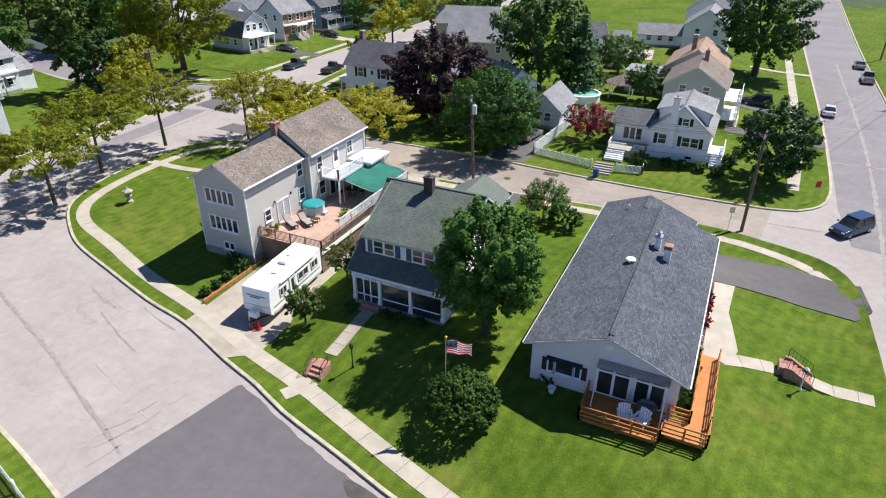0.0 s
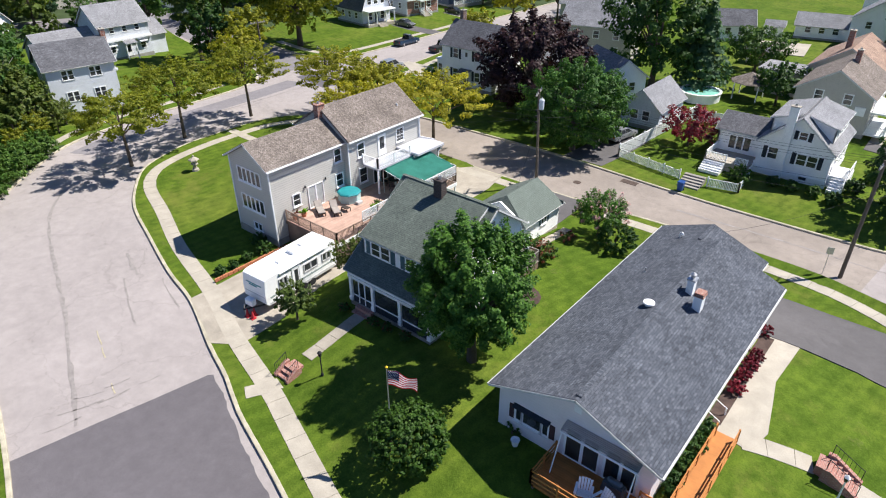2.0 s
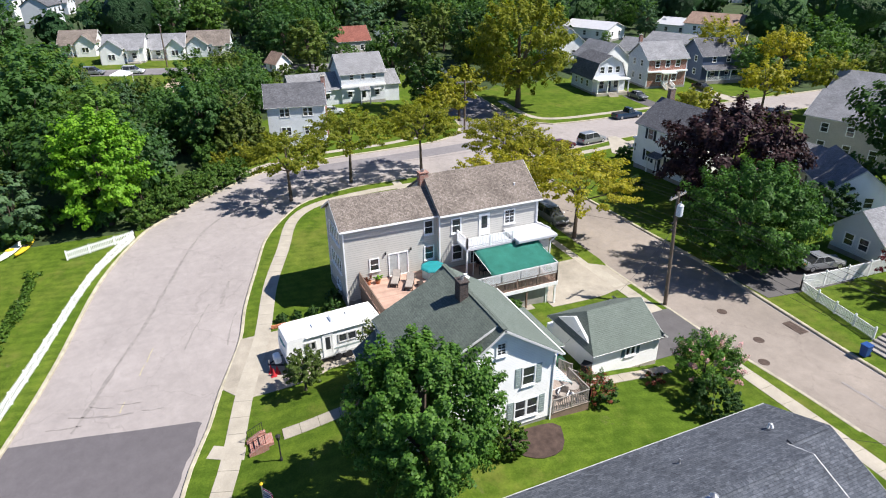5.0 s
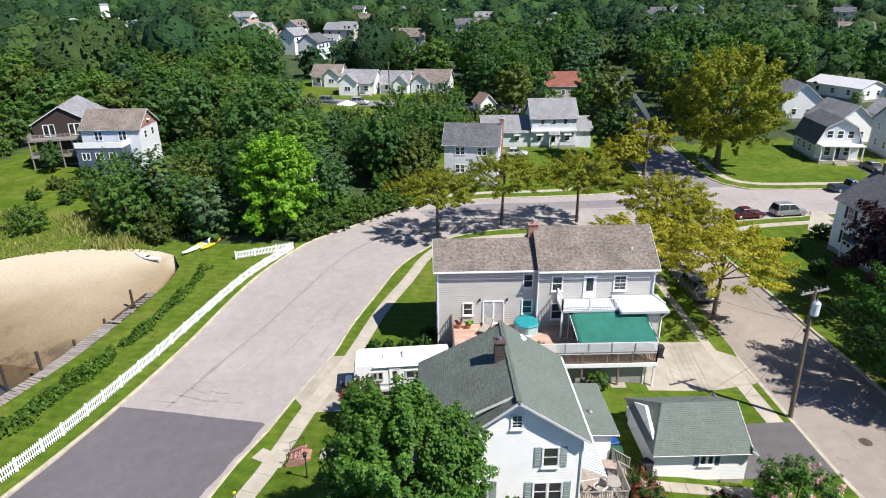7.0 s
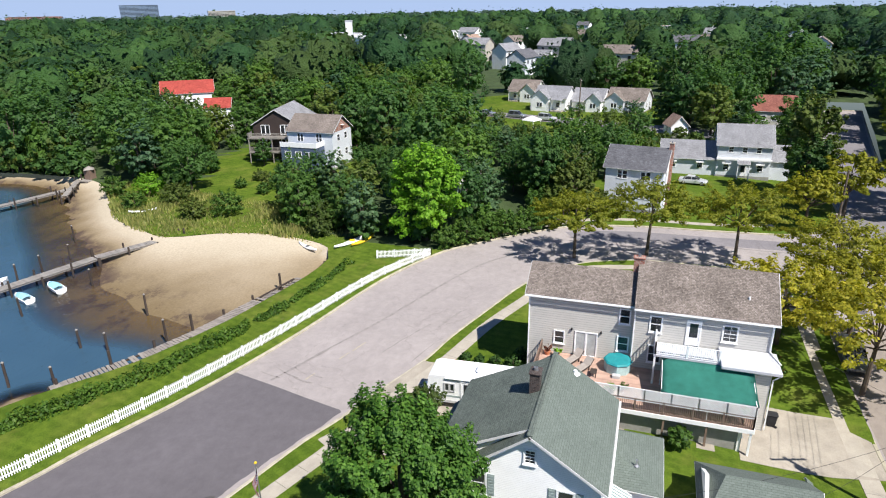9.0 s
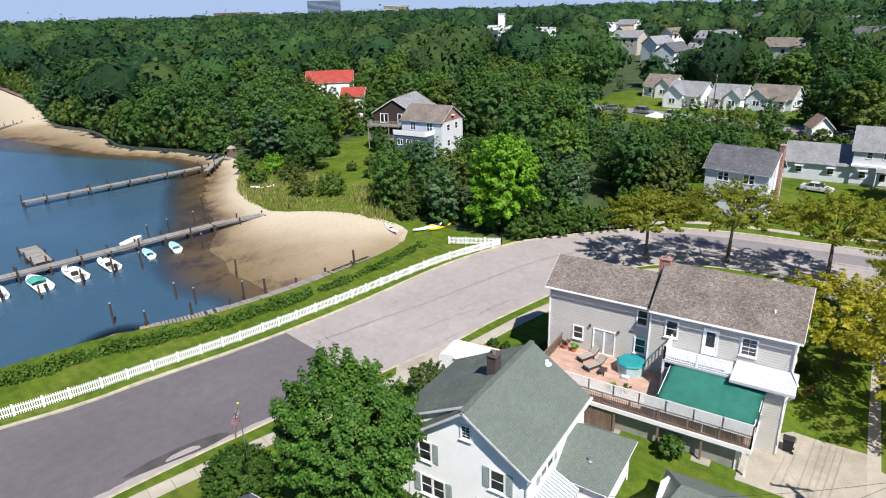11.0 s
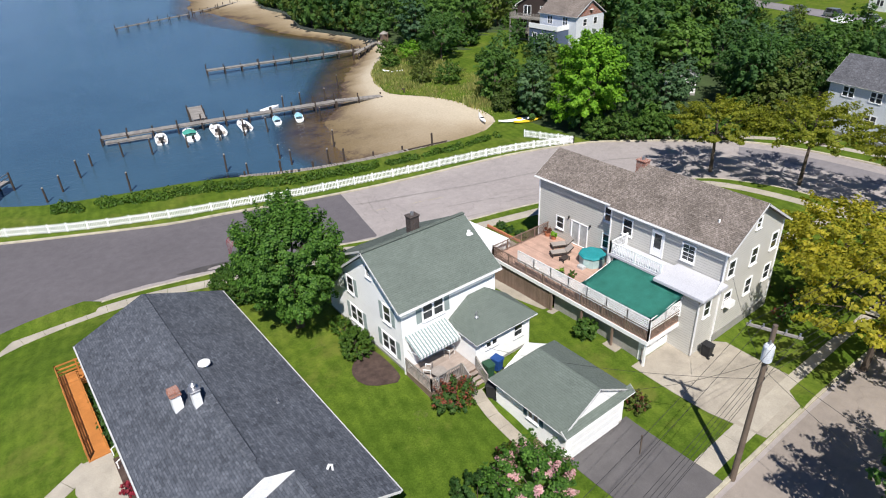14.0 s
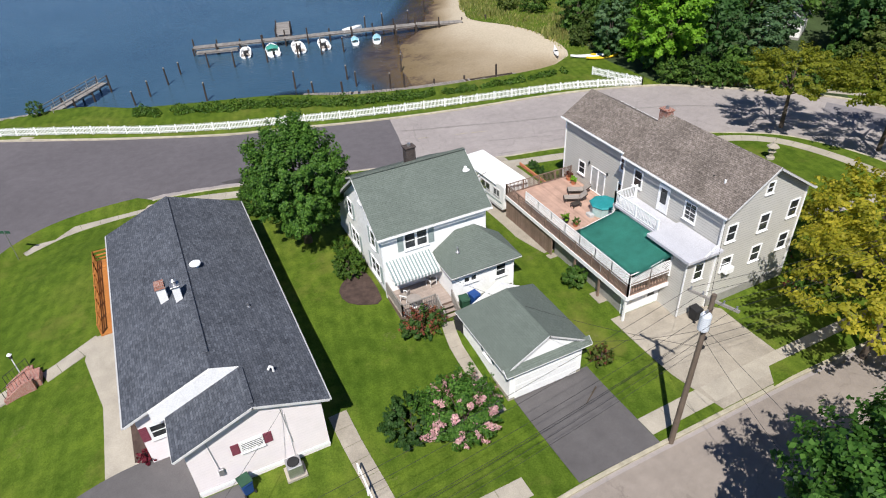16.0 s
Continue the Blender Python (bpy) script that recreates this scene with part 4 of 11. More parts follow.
drape("asphalt_patch", spline([(-73.2, 34.5), (-75.2, 40), (-76.0, 46), (-76.3, 54), (-76.8, 62), (-77.5, 70)], 1.5) + [(-74.2, 71), (-73.4, 62), (-73.0, 54), (-72.8, 46), (-72.0, 40), (-70.6, 36)], ROAD_MID, 0.004, "greyer outer lane round the bend", "road", 2.5, flat=0.0)
# footpaths round the block
slab_walk("pavement", [(8.5, 21.9), (4.2, 19.9), (-3.4, 19.6), (-11.2, 21.6), (-19.0, 24.2), (-22.0, 25.2), (-28.4, 26.9), (-34.6, 29.0), (-43.0, 31.1), (-50.2, 33.6), (-56.6, 35.7), (-60.0, 38.2), (-61.6, 41.5), (-62.5, 46), (-62.7, 51), (-62.1, 56), (-59.5, 59.5), (-54, 60.3)], 1.25, "pale concrete footpath of square slabs")
slab_walk("pavement", [(11.2, 52.5), (9.2, 56.8), (4.2, 59.4), (-0.8, 60.2), (-8, 60.5), (-17.2, 60.4)], 1.2, "pale concrete footpath of square slabs")
slab_walk("pavement", [(-24.8, 60.3), (-29, 60.2), (-36.5, 60.1), (-45, 60.2), (-54, 60.4)], 1.25, "pale concrete footpath of square slabs")
slab_walk("pavement", [(-23.0, 24.0), (-22.1, 25.6), (-22.0, 26.0)], 1.1, "concrete slab crossing the kerb strip", length=1.0)
slab_walk("front_path", [(-22.2, 28.4), (-22.1, 31), (-21.9, 34)], 1.05, "worn concrete front path across the lawn", length=1.1, material=CONCRETE_OLD)
slab_walk("side_path", [(2.6, 38.6), (4.4, 39.4), (6.1, 40.0)], 1.2, "pale concrete path across the lawn", length=1.2)
slab_walk("side_path", [(8.3, 40.05), (10.6, 40.2), (12.8, 40.2)], 1.2, "pale concrete path down to the street", length=1.2)
slab_walk("garage_path", [(-18.5, 47.9), (-18.0, 50.5), (-18.1, 55.6)], 0.85, "narrow concrete path beside the garage", length=1.0, material=CONCRETE_OLD)
slab_walk("back_path", [(-9.5, 51.6), (-9.6, 53.6), (-9.9, 57), (-10.0, 59.8)], 1.1, "worn concrete path with two steps", length=1.0, material=CONCRETE_OLD)
slab_walk("west_path", [(-50.5, 50.2), (-55, 50.6), (-60, 50.8), (-64.6, 51)], 1.1, "concrete path to the street", length=1.2)
slab_walk("pavement", [(-58.6, 71.9), (-61.2, 73.0), (-63.2, 75.4), (-64.5, 79), (-65.2, 83.5), (-65.8, 88.5), (-67.0, 97), (-68.4, 118)], 1.2, "pale concrete footpath beside the street")
slab_walk("pavement", [(-83, 130), (-83, 100), (-83.6, 88), (-88, 84.6), (-100, 85.6)], 1.3, "pale concrete footpath round the corner lawn")
slab_walk("pavement", [(-66, 22.4), (-73, 29.6), (-79, 37), (-81, 45), (-81.4, 54), (-83, 62)], 1.1, "pale concrete footpath beside the street")

# driveways
drape("driveway", [(-35.0, 27.4), (-29.0, 25.4), (-27.3, 26.6), (-27.4, 31), (-27.6, 38), (-29.0, 44), (-35.0, 44), (-35.0, 38), (-35.0, 30)], CONCRETE_OLD, 0.03, "stained concrete driveway under the camper", "driveway", 0.8)
drape("driveway", [(-19.3, 55.0), (-24.7, 55.0), (-24.8, 61.5), (-19.4, 61.5)], DRIVE_BLACK, 0.035, "dark asphalt garage driveway", "driveway", 0.8)
drape("driveway", [(-28.6, 52.4), (-33.4, 52.4), (-36.0, 55.0), (-36.0, 61.4), (-29.6, 61.4), (-28.9, 58)], CONCRETE_OLD, 0.035, "stained concrete parking apron", "driveway", 0.8)
drape("driveway", [(-1.42, 50.15), (-0.2, 49.9), (1.4, 49.9), (3.2, 50.1), (6.4, 50.6), (11.8, 49.9), (13.0, 51.5), (12.5, 55.3), (7.3, 56.6), (-3.4, 56.6), (-3.6, 53.45), (-1.42, 53.45)], DRIVE_BLACK, 0.065, "dark asphalt driveway to the side street", "driveway", 0.9)
drape("side_path", [(0.9, 51.6), (3.0, 51.4), (2.7, 45), (3.6, 40.2), (3.2, 38.2), (1.3, 38.3), (1.2, 45)], CONCRETE, 0.03, "broad pale concrete path beside the house", "path", 0.9)
drape("driveway", [(-27.5, 70.7), (-22.6, 70.7), (-21.4, 80), (-26.6, 82)], DRIVE_BLACK, 0.03, "grey driveway to a small garage", "driveway", 1.2)
drape("driveway", [(-80.6, 108.8), (-80.6, 112.2), (-92, 112.2), (-92, 108.8)], DRIVE_BLACK, 0.03, "dark driveway between two houses", "driveway", 1.2)
drape("driveway", [(-80.6, 126), (-80.6, 129.2), (-92, 129.2), (-92, 126)], CONCRETE, 0.03, "pale driveway", "driveway", 1.2)
drape("mulch_bed", spline([(-15.4, 40.4), (-13.9, 40.6), (-13.0, 41.8), (-13.2, 43.2), (-14.4, 44.0), (-15.4, 43.9)], 0.5, True), SOIL, 0.05, "brown mulch bed at the foot of the wall", "garden bed", 0.6, kind="")

drape("mulch_bed", [(0.52, 39.0), (1.35, 39.0), (1.38, 49.75), (-0.15, 49.75), (0.52, 49.0)], SOIL, 0.04, "brown mulch bed beside the back door", "garden bed", 0.6, kind="")

# the avenue: worn grey surface, footpath, drives
drape("asphalt_patch", [(-81.2, 71.5), (-84.6, 69.9), (-91, 72.2), (-105, 73.7), (-130, 77.7), (-190, 89.6), (-190, 98.4), (-130, 86.3), (-100, 82.3), (-87, 81.3), (-82.6, 82.9)], ROAD_MID, 0.005, "worn grey side street surface", "road", 5.0, flat=0.0)
drape("asphalt_patch", [(11.95, 73), (12.1, 90), (12.0, 111), (11.1, 156), (9.8, 220), (8.6, 290), (23.3, 290), (22.0, 220), (21.3, 168), (21.4, 123), (21.9, 80), (22.2, 62), (12.6, 64)], ROAD_MID, 0.005, "worn grey avenue surface", "road", 6.0, flat=0.0)
slab_walk("pavement", [(7.6, 76), (8.2, 90), (8.2, 111), (7.4, 150), (6.6, 200)], 1.3, "pale concrete footpath beside the avenue")
drape("driveway", [(-1.0, 93.2), (11.7, 93.0), (11.7, 95.8), (-1.0, 96.0)], DRIVE_BLACK, 0.045, "dark asphalt drive from the avenue", "driveway", 1.5)
drape("driveway", [(-0.5, 107.5), (11.6, 104.6), (11.6, 107.6), (-0.5, 111.5)], DRIVE_BLACK, 0.045, "dark asphalt drive from the avenue", "driveway", 1.5)
drape("front_path", [(-1.0, 96.2), (0.4, 96.2), (0.5, 102.4), (-0.9, 102.4)], CONCRETE, 0.05, "pale concrete front path", "path", 1.2)
drape("front_path", [(0.5, 137.6), (11.0, 135.8), (11.0, 137.2), (0.5, 139.0)], CONCRETE, 0.05, "pale concrete path to the avenue", "path", 1.2)
drape("yard_slab", [(-29, 141), (-18.6, 144), (-17.4, 133.8), (-27, 132)], CONCRETE, 0.12, "bare pale concrete slab in a back yard", "slab", 2.0)
drape("driveway", [(-63, 84.5), (-61.8, 84.5), (-61.8, 90), (-70, 90.4), (-70, 89)], CONCRETE, 0.04, "pale path to the white house", "path", 1.5)


def iron_cover(x, y, round_one):
    t = thing("manhole_cover" if round_one else "drain_grate", "rusty iron cover set in the street" if round_one else "dark iron storm drain grate at the kerb", "drain", (x, y, 0.0))
    bm = B()
    if round_one:
        lathe(bm, (x, y, 0.0), [(0.42, 0.0), (0.42, 0.02), (0.36, 0.03)], 20)
    else:
        box(bm, x - 0.9, x + 0.9, y - 0.45, y + 0.45, 0.0, 0.025)
        for i in range(9):
            box(bm, x - 0.8 + i * 0.19, x - 0.72 + i * 0.19, y - 0.4, y + 0.4, 0.025, 0.04)
    part("plate", bm, IRON, t)


for x, y, r in ((-18.3, 64.9, True), (-22.7, 65.5, True), (-18.4, 69.0, False), (-16.0, 62.9, True)):
    iron_cover(x, y, r)


# ---- building parts ----
def wall(parent, pts, material, thick=0.2, name="wall", label=""):
    """A wall slab whose outer face is the polygon."""
    return part(name, slab(B(), pts, thick), material, parent, label)


def roof_slope(parent, pts, material, thick=0.16, name="roof", edge=None):
    """A slab of roofing; edge: trim boards round its rim."""
    ob = part(name, slab(B(), pts, thick), material, parent)
    if edge is not None:
        P = [Vector(p) for p in pts]
        n = Vector((0, 0, 0))
        for a, b in zip(P, P[1:] + P[:1]):
            n += a.cross(b)
        n.normalize()
        c = sum(P, Vector()) / len(P)
        for i in edge:
            a, b = P[i], P[(i + 1) % len(P)]
            d = (b - a).normalized()
            o = d.cross(n)
            if o.dot(c - a) > 0:
                o = -o
            q = [a + o * 0.012 - n * 0.03, b + o * 0.012 - n * 0.03]
            bm = B()
            s = [q[0], q[1], q[1] - n * 0.13, q[0] - n * 0.13]
            m = Vector((0, 0, 0))
            for e, g in zip(s, s[1:] + s[:1]):
                m += e.cross(g)
            if m.dot(o) < 0:
                s = s[::-1]
            slab(bm, [p + o * 0.03 for p in s], 0.04)
            part("fascia", bm, FASCIA, parent)
    return ob


def window(parent, c, n, w, h, sashes=2, shutters=None, trim=WHITE, cols=1, sill=True, grid=0, name="window"):
    """A framed window on a wall: c is the middle on the wall's face, n its outward direction in plan."""
    n = Vector((n[0], n[1], 0)).normalized()
    u = Vector((-n.y, n.x, 0))
    c = Vector(c)

    def bx(bm, a0, a1, z0, z1, d0, d1):
        vs = [bm.verts.new(c + u * a + Vector((0, 0, z)) + n * d) for d in (d0, d1) for a, z in ((a0, z0), (a1, z0), (a1, z1), (a0, z1))]
        for q in ((3, 2, 1, 0), (4, 5, 6, 7), (0, 1, 5, 4), (1, 2, 6, 5), (2, 3, 7, 6), (3, 0, 4, 7)):
            bm.faces.new([vs[i] for i in q])
        return bm

    t = 0.075
    bm = B()
    for a0, a1, z0, z1 in ((-w / 2 - t, -w / 2, -h / 2 - t, h / 2 + t), (w / 2, w / 2 + t, -h / 2 - t, h / 2 + t), (-w / 2, w / 2, h / 2, h / 2 + t), (-w / 2, w / 2, -h / 2 - t, -h / 2)):
        bx(bm, a0, a1, z0, z1, -0.02, 0.06)
    for i in range(1, cols):
        x = -w / 2 + w * i / cols
        bx(bm, x - 0.05, x + 0.05, -h / 2, h / 2, -0.02, 0.05)
    fr = part(name, bm, trim, parent)
    for i in range(cols):
        x0, x1 = -w / 2 + w * i / cols + (0.05 if i else 0), -w / 2 + w * (i + 1) / cols - (0.05 if i < cols - 1 else 0)
        for j in range(sashes):
            z0, z1 = -h / 2 + h * j / sashes, -h / 2 + h * (j + 1) / sashes
            d = 0.012 + 0.012 * j
            part("pane", bx(B(), x0 + 0.04, x1 - 0.04, z0 + 0.035, z1 - 0.035, d - 0.03, d), GLASS, fr)
            s = B()
            for a0, a1, b0, b1 in ((x0, x0 + 0.04, z0, z1), (x1 - 0.04, x1, z0, z1), (x0 + 0.04, x1 - 0.04, z0, z0 + 0.035), (x0 + 0.04, x1 - 0.04, z1 - 0.035, z1)):
                bx(s, a0, a1, b0, b1, -0.02, d + 0.015)
            for g in range(1, grid):
                xg = x0 + (x1 - x0) * g / grid
                bx(s, xg - 0.012, xg + 0.012, z0 + 0.035, z1 - 0.035, d - 0.01, d + 0.012)
            if grid > 1:
                zm = (z0 + z1) / 2
                bx(s, x0 + 0.04, x1 - 0.04, zm - 0.012, zm + 0.012, d - 0.01, d + 0.012)
            part("sash", s, trim, fr)
    if sill:
        part("sill", bx(B(), -w / 2 - t - 0.04, w / 2 + t + 0.04, -h / 2 - t - 0.05, -h / 2 - t, -0.02, 0.12), trim, fr)
    if shutters is not None:
        sw = min(0.42, w * 0.5 / max(1, cols * 0.7))
        for sgn in (-1, 1):
            a = sgn * (w / 2 + t + 0.03)
            lo, hi = (a, a + sw) if sgn > 0 else (a - sw, a)
            sh = B()
            bx(sh, lo, hi, -h / 2 - 0.06, h / 2 + 0.06, 0.0, 0.03)
            for k in range(7):
                z = -h / 2 + h * (k + 0.5) / 7
                bx(sh, lo + 0.05, hi - 0.05, z - h / 22, z + h / 22, 0.03, 0.045)
            part("shutter", sh, shutters, parent)
    return fr


def door(parent, c, n, w, h, material=WHITE, glass=True):
    """A door standing at c (its foot), with casing, glazing and a knob."""
    n = Vector((n[0], n[1], 0)).normalized()
    ang = math.atan2(n.x, -n.y)
    m = Matrix.Translation(c) @ Matrix.Rotation(ang, 4, "Z")
    bm = B()
    box(bm, -w / 2 - 0.1, -w / 2, -0.06, 0.03, 0, h + 0.1)
    box(bm, w / 2, w / 2 + 0.1, -0.06, 0.03, 0, h + 0.1)
    box(bm, -w / 2, w / 2, -0.06, 0.03, h, h + 0.1)
    bm.transform(m)
    part("door_frame", bm, WHITE, parent)
    bm = box(B(), -w / 2, w / 2, -0.035, 0.02, 0.02, h)
    bm.transform(m)
    d = part("door", bm, material, parent)
    if glass:
        bm = box(B(), -w / 2 + 0.14, w / 2 - 0.14, -0.045, -0.03, h * 0.35, h - 0.16)
        bm.transform(m)
        part("pane", bm, GLASS, d)
    bm = lathe(B(), (0, 0, 0), [(0.02, 0), (0.035, 0.03), (0.03, 0.06)], 8)
    bm.transform(m @ Matrix.Translation((w / 2 - 0.09, -0.035, h * 0.48)) @ Matrix.Rotation(math.pi / 2, 4, "X"))
    part("knob", bm, METAL, d)
    return d


def sliding_door(parent, c, n, w, h, drawn=False):
    fr = window(parent, (c[0], c[1], c[2] + h / 2), n, w, h, 1, None, WHITE, 2, False, 0, "patio_door")
    if drawn:
        for ob in fr.children:
            if ob.name.startswith("pane"):
                ob.data.materials[0] = CURTAIN
    return fr


def chimney(parent, x, y, z0, z1, w, d, material, flue=True, cap=CONCRETE):
    ch = part("chimney", box(B(), x - w / 2, x + w / 2, y - d / 2, y + d / 2, z0, z1), material, parent)
    part("chimney_cap", box(B(), x - w / 2 - 0.06, x + w / 2 + 0.06, y - d / 2 - 0.06, y + d / 2 + 0.06, z1, z1 + 0.1, 0.02), cap, ch)
    if flue:
        part("flue", lathe(B(), (x, y, z1 + 0.1), [(0.13, 0), (0.12, 0.2), (0.08, 0.2), (0.08, 0.05)], 12), METAL, ch)
    return ch


def gutter(parent, a, b, material=WHITE):
    """A gutter along an eave."""
    part("gutter", beam(B(), a, b, 0.09, 0.09), material, parent)


def downspout(parent, pts, material=WHITE):
    bm = B()
    for a, b in zip(pts, pts[1:]):
        beam(bm, a, b, 0.08, 0.08)
    part("downspout", bm, material, parent)


def vent_pipe(parent, x, y, z, h, r=0.06, material=METAL, hook=False):
    bm = B()
    tube(bm, (x, y, z - 0.2), (x, y, z + h), r)
    if hook:
        tube(bm, (x, y, z + h), (x + 0.14, y - 0.02, z + h + 0.1), r)
        tube(bm, (x + 0.14, y - 0.02, z + h + 0.1), (x + 0.24, y - 0.02, z + h - 0.1), r * 1.1)
    else:
        lathe(bm, (x, y, z - 0.05), [(r * 2.6, 0), (r * 1.1, 0.12)], 10)
    part("vent_pipe", bm, material, parent)


def railing(parent, pts, h, material, post=0.09, gap=0.13, posts=True, top=0.09, group_parts=True):
    """Posts, rails and balusters along a line of points (x, y, z of the floor)."""
    for a, b in zip(pts, pts[1:]):
        a, b = Vector(a), Vector(b)
        ln = (b - a).length
        d = (b - a) / ln
        up = Vector((0, 0, 1))
        part("rail", beam(B(), a + up * h, b + up * h, top, 0.045), material, parent)
        part("rail", beam(B(), a + up * 0.1, b + up * 0.1, 0.05, 0.05), material, parent)
        k = max(1, round(ln / 1.8))
        if posts:
            for i in range(k + 1):
                p = a + d * (ln * i / k)
                part("post", box(B(), p.x - post / 2, p.x + post / 2, p.y - post / 2, p.y + post / 2, p.z, p.z + h + 0.06), material, parent)
        bm = B()
        m = max(1, int(ln / gap))
        for i in range(1, m):
            p = a + d * (ln * i / m)
            box(bm, p.x - 0.018, p.x + 0.018, p.y - 0.018, p.y + 0.018, p.z + 0.1, p.z + h)
        tagged(part("baluster", bm, material, parent), kind="stuff")


def boards(parent, x0, x1, y0, y1, z, material, along="y", w=0.14, thick=0.04, name="deck_board"):
    """Deck boards, one object each, on one shared mesh."""
    me = None
    lo, hi = (x0, x1) if along == "y" else (y0, y1)
    n = max(1, int((hi - lo) / w))
    w = (hi - lo) / n
    for i in range(n):
        c = lo + w * (i + 0.5)
        if me is None:
            ob = part(name, box(B(), c - w / 2 + 0.005, c + w / 2 - 0.005, y0, y1, z - thick, z) if along == "y" else box(B(), x0, x1, c - w / 2 + 0.005, c + w / 2 - 0.005, z - thick, z), material, parent)
            me, first = ob.data, c
        else:
            ob = new(name, me)
            ob.parent = parent
            ob.location = (c - first, 0, 0) if along == "y" else (0, c - first, 0)


# ---- the white house with the green roof ----
def white_house():
    x0, x1 = -23.65, -15.85
    yw, ye, yr, zr = 36.3, 43.95, 40.3, 9.3
    base = 1.2
    t = thing("white_house", "two-storey white clapboard house with grey-green shingle roof", "house", (-19.7, 40, hz(-19.7, 40)))
    sw, se = 0.76, 0.675
    zf = lambda y: zr - sw * (yr - y) if y < yr else zr - se * (y - yr)
    low = 0.22
    part("foundation", box(B(), x0 + 0.05, x1 - 0.05, yw + 0.05, ye - 0.05, 0.6, base + 0.65), FOUNDATION, t, "rough grey stone foundation")
    b = base + 0.55
    gab = [(yw, b), (ye, b), (ye, zf(ye) - low), (yr, zr - low), (yw, zf(yw) - low)]
    wall(t, [(x1, y, z) for y, z in gab], SIDING_WHITE)
    wall(t, [(x0, y, z) for y, z in gab[::-1]], SIDING_WHITE)
    wall(t, [(x1 - 0.2, ye, b), (x0 + 0.2, ye, b), (x0 + 0.2, ye, zf(ye) - low), (x1 - 0.2, ye, zf(ye) - low)], SIDING_WHITE)
    wall(t, [(x0 + 0.2, yw, b), (x1 - 0.2, yw, b), (x1 - 0.2, yw, zf(yw) - low), (x0 + 0.2, yw, zf(yw) - low)], SIDING_WHITE)
    # roof: the front slope runs on over the porch; a shed dormer sits in it
    r0, r1, ee, we = x0 - 0.35, x1 + 0.4, 44.3, 33.72
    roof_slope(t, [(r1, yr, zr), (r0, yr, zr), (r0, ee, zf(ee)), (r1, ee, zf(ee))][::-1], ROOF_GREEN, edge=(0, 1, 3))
    # front slope and dormer turn from the sun: darker copy, shade painted in
    roof_slope(t, [(r0, yr, zr), (r1, yr, zr), (r1, we, zf(we)), (r0, we, zf(we))][::-1], ROOF_GREEN_SHADED, edge=(0, 1, 3))
    part("ridge_cap", beam(B(), (r0, yr, zr + 0.02), (r1, yr, zr + 0.02), 0.3, 0.05), ROOF_GREEN_SHADED, t)
    gutter(t, (r0, ee + 0.08, zf(ee) - 0.1), (r1, ee + 0.08, zf(ee) - 0.1))
    # dormer
    dx0, dx1, dy, dz = -23.2, -16.35, 35.12, 6.62
    dr = (zr - dz) / (yr - 35.0)
    zd = lambda y: zr + 0.05 - dr * (yr - y)
    roof_slope(t, [(dx0 - 0.3, yr, zd(yr)), (dx1 + 0.25, yr, zd(yr)), (dx1 + 0.25, 35.0, zd(35.0)), (dx0 - 0.3, 35.0, zd(35.0))][::-1], ROOF_GREEN_SHADED, 0.12, edge=(0, 1, 3))
    wall(t, [(dx0, dy, zf(dy) - 0.1), (dx1, dy, zf(dy) - 0.1), (dx1, dy, zd(dy) - 0.12), (dx0, dy, zd(dy) - 0.12)], SIDING_WHITE, 0.15, "dormer_front")
    for x, s in ((dx1, 1), (dx0, -1)):
        p = [(x, dy, zf(dy) - 0.1), (x, yr - 0.1, zr - 0.12), (x, dy, zd(dy) - 0.12)]
        wall(t, p if s > 0 else p[::-1], SIDING_WHITE, 0.1, "dormer_cheek")
    for xc in (-21.5, -18.2):
        window(t, (xc, dy, 5.98), (0, -1), 1.75, 1.0, 2, SHUTTER_TEAL, WHITE, 2, False)
    # porch under the front slope
    py0, py1 = 33.84, 36.3
    part("porch_floor", box(B(), x0 + 0.1, x1 - 0.1, py0, py1, 1.2, 1.75), WOOD_GREY, t)
    for x in (-23.5, -21.3, -18.7, -16.05):
        bm = B()
        box(bm, x - 0.12, x + 0.12, py0, py0 + 0.24, 1.75, 3.98)
        box(bm, x - 0.17, x + 0.17, py0 - 0.05, py0 + 0.29, 1.75, 2.1, 0.02)
        box(bm, x - 0.17, x + 0.17, py0 - 0.05, py0 + 0.29, 3.8, 4.0, 0.02)
        part("porch_post", bm, WHITE, t)
    part("porch_beam", box(B(), x0, x1, py0, py0 + 0.2, 3.98, 4.14), WHITE, t)
    bm = B()
    n = 52
    for i in range(n):
        x = x0 + (x1 - x0) * (i + 0.5) / n
        lathe(bm, (x, py0 - 0.04, 3.72), [(0.012, 0), (0.06, 0.06), (0.06, 0.26)], 6)
    tagged(part("valance", bm, WHITE, t, "scalloped white lace valance"), kind="stuff")
    for xa, xb in ((-23.3, -21.5), (-21.1, -18.9), (-18.5, -16.3)):
        part("screen", box(B(), xa, xb, py0 + 0.1, py0 + 0.12, 2.35, 3.9), GLASS, t)
        # black sheet added below the rail for the porch's inner shade
        part("porch_panel", box(B(), xa, xb, py0 + 0.08, py0 + 0.14, 1.75, 2.3), SHUTTER_BLACK, t)
        part("screen_rail", box(B(), xa, xb, py0 + 0.06, py0 + 0.16, 2.3, 2.38), WHITE, t)
    for xm in (-22.7, -22.1):
        part("screen_rail", box(B(), xm - 0.04, xm + 0.04, py0 + 0.05, py0 + 0.17, 1.8, 3.95), WHITE, t)
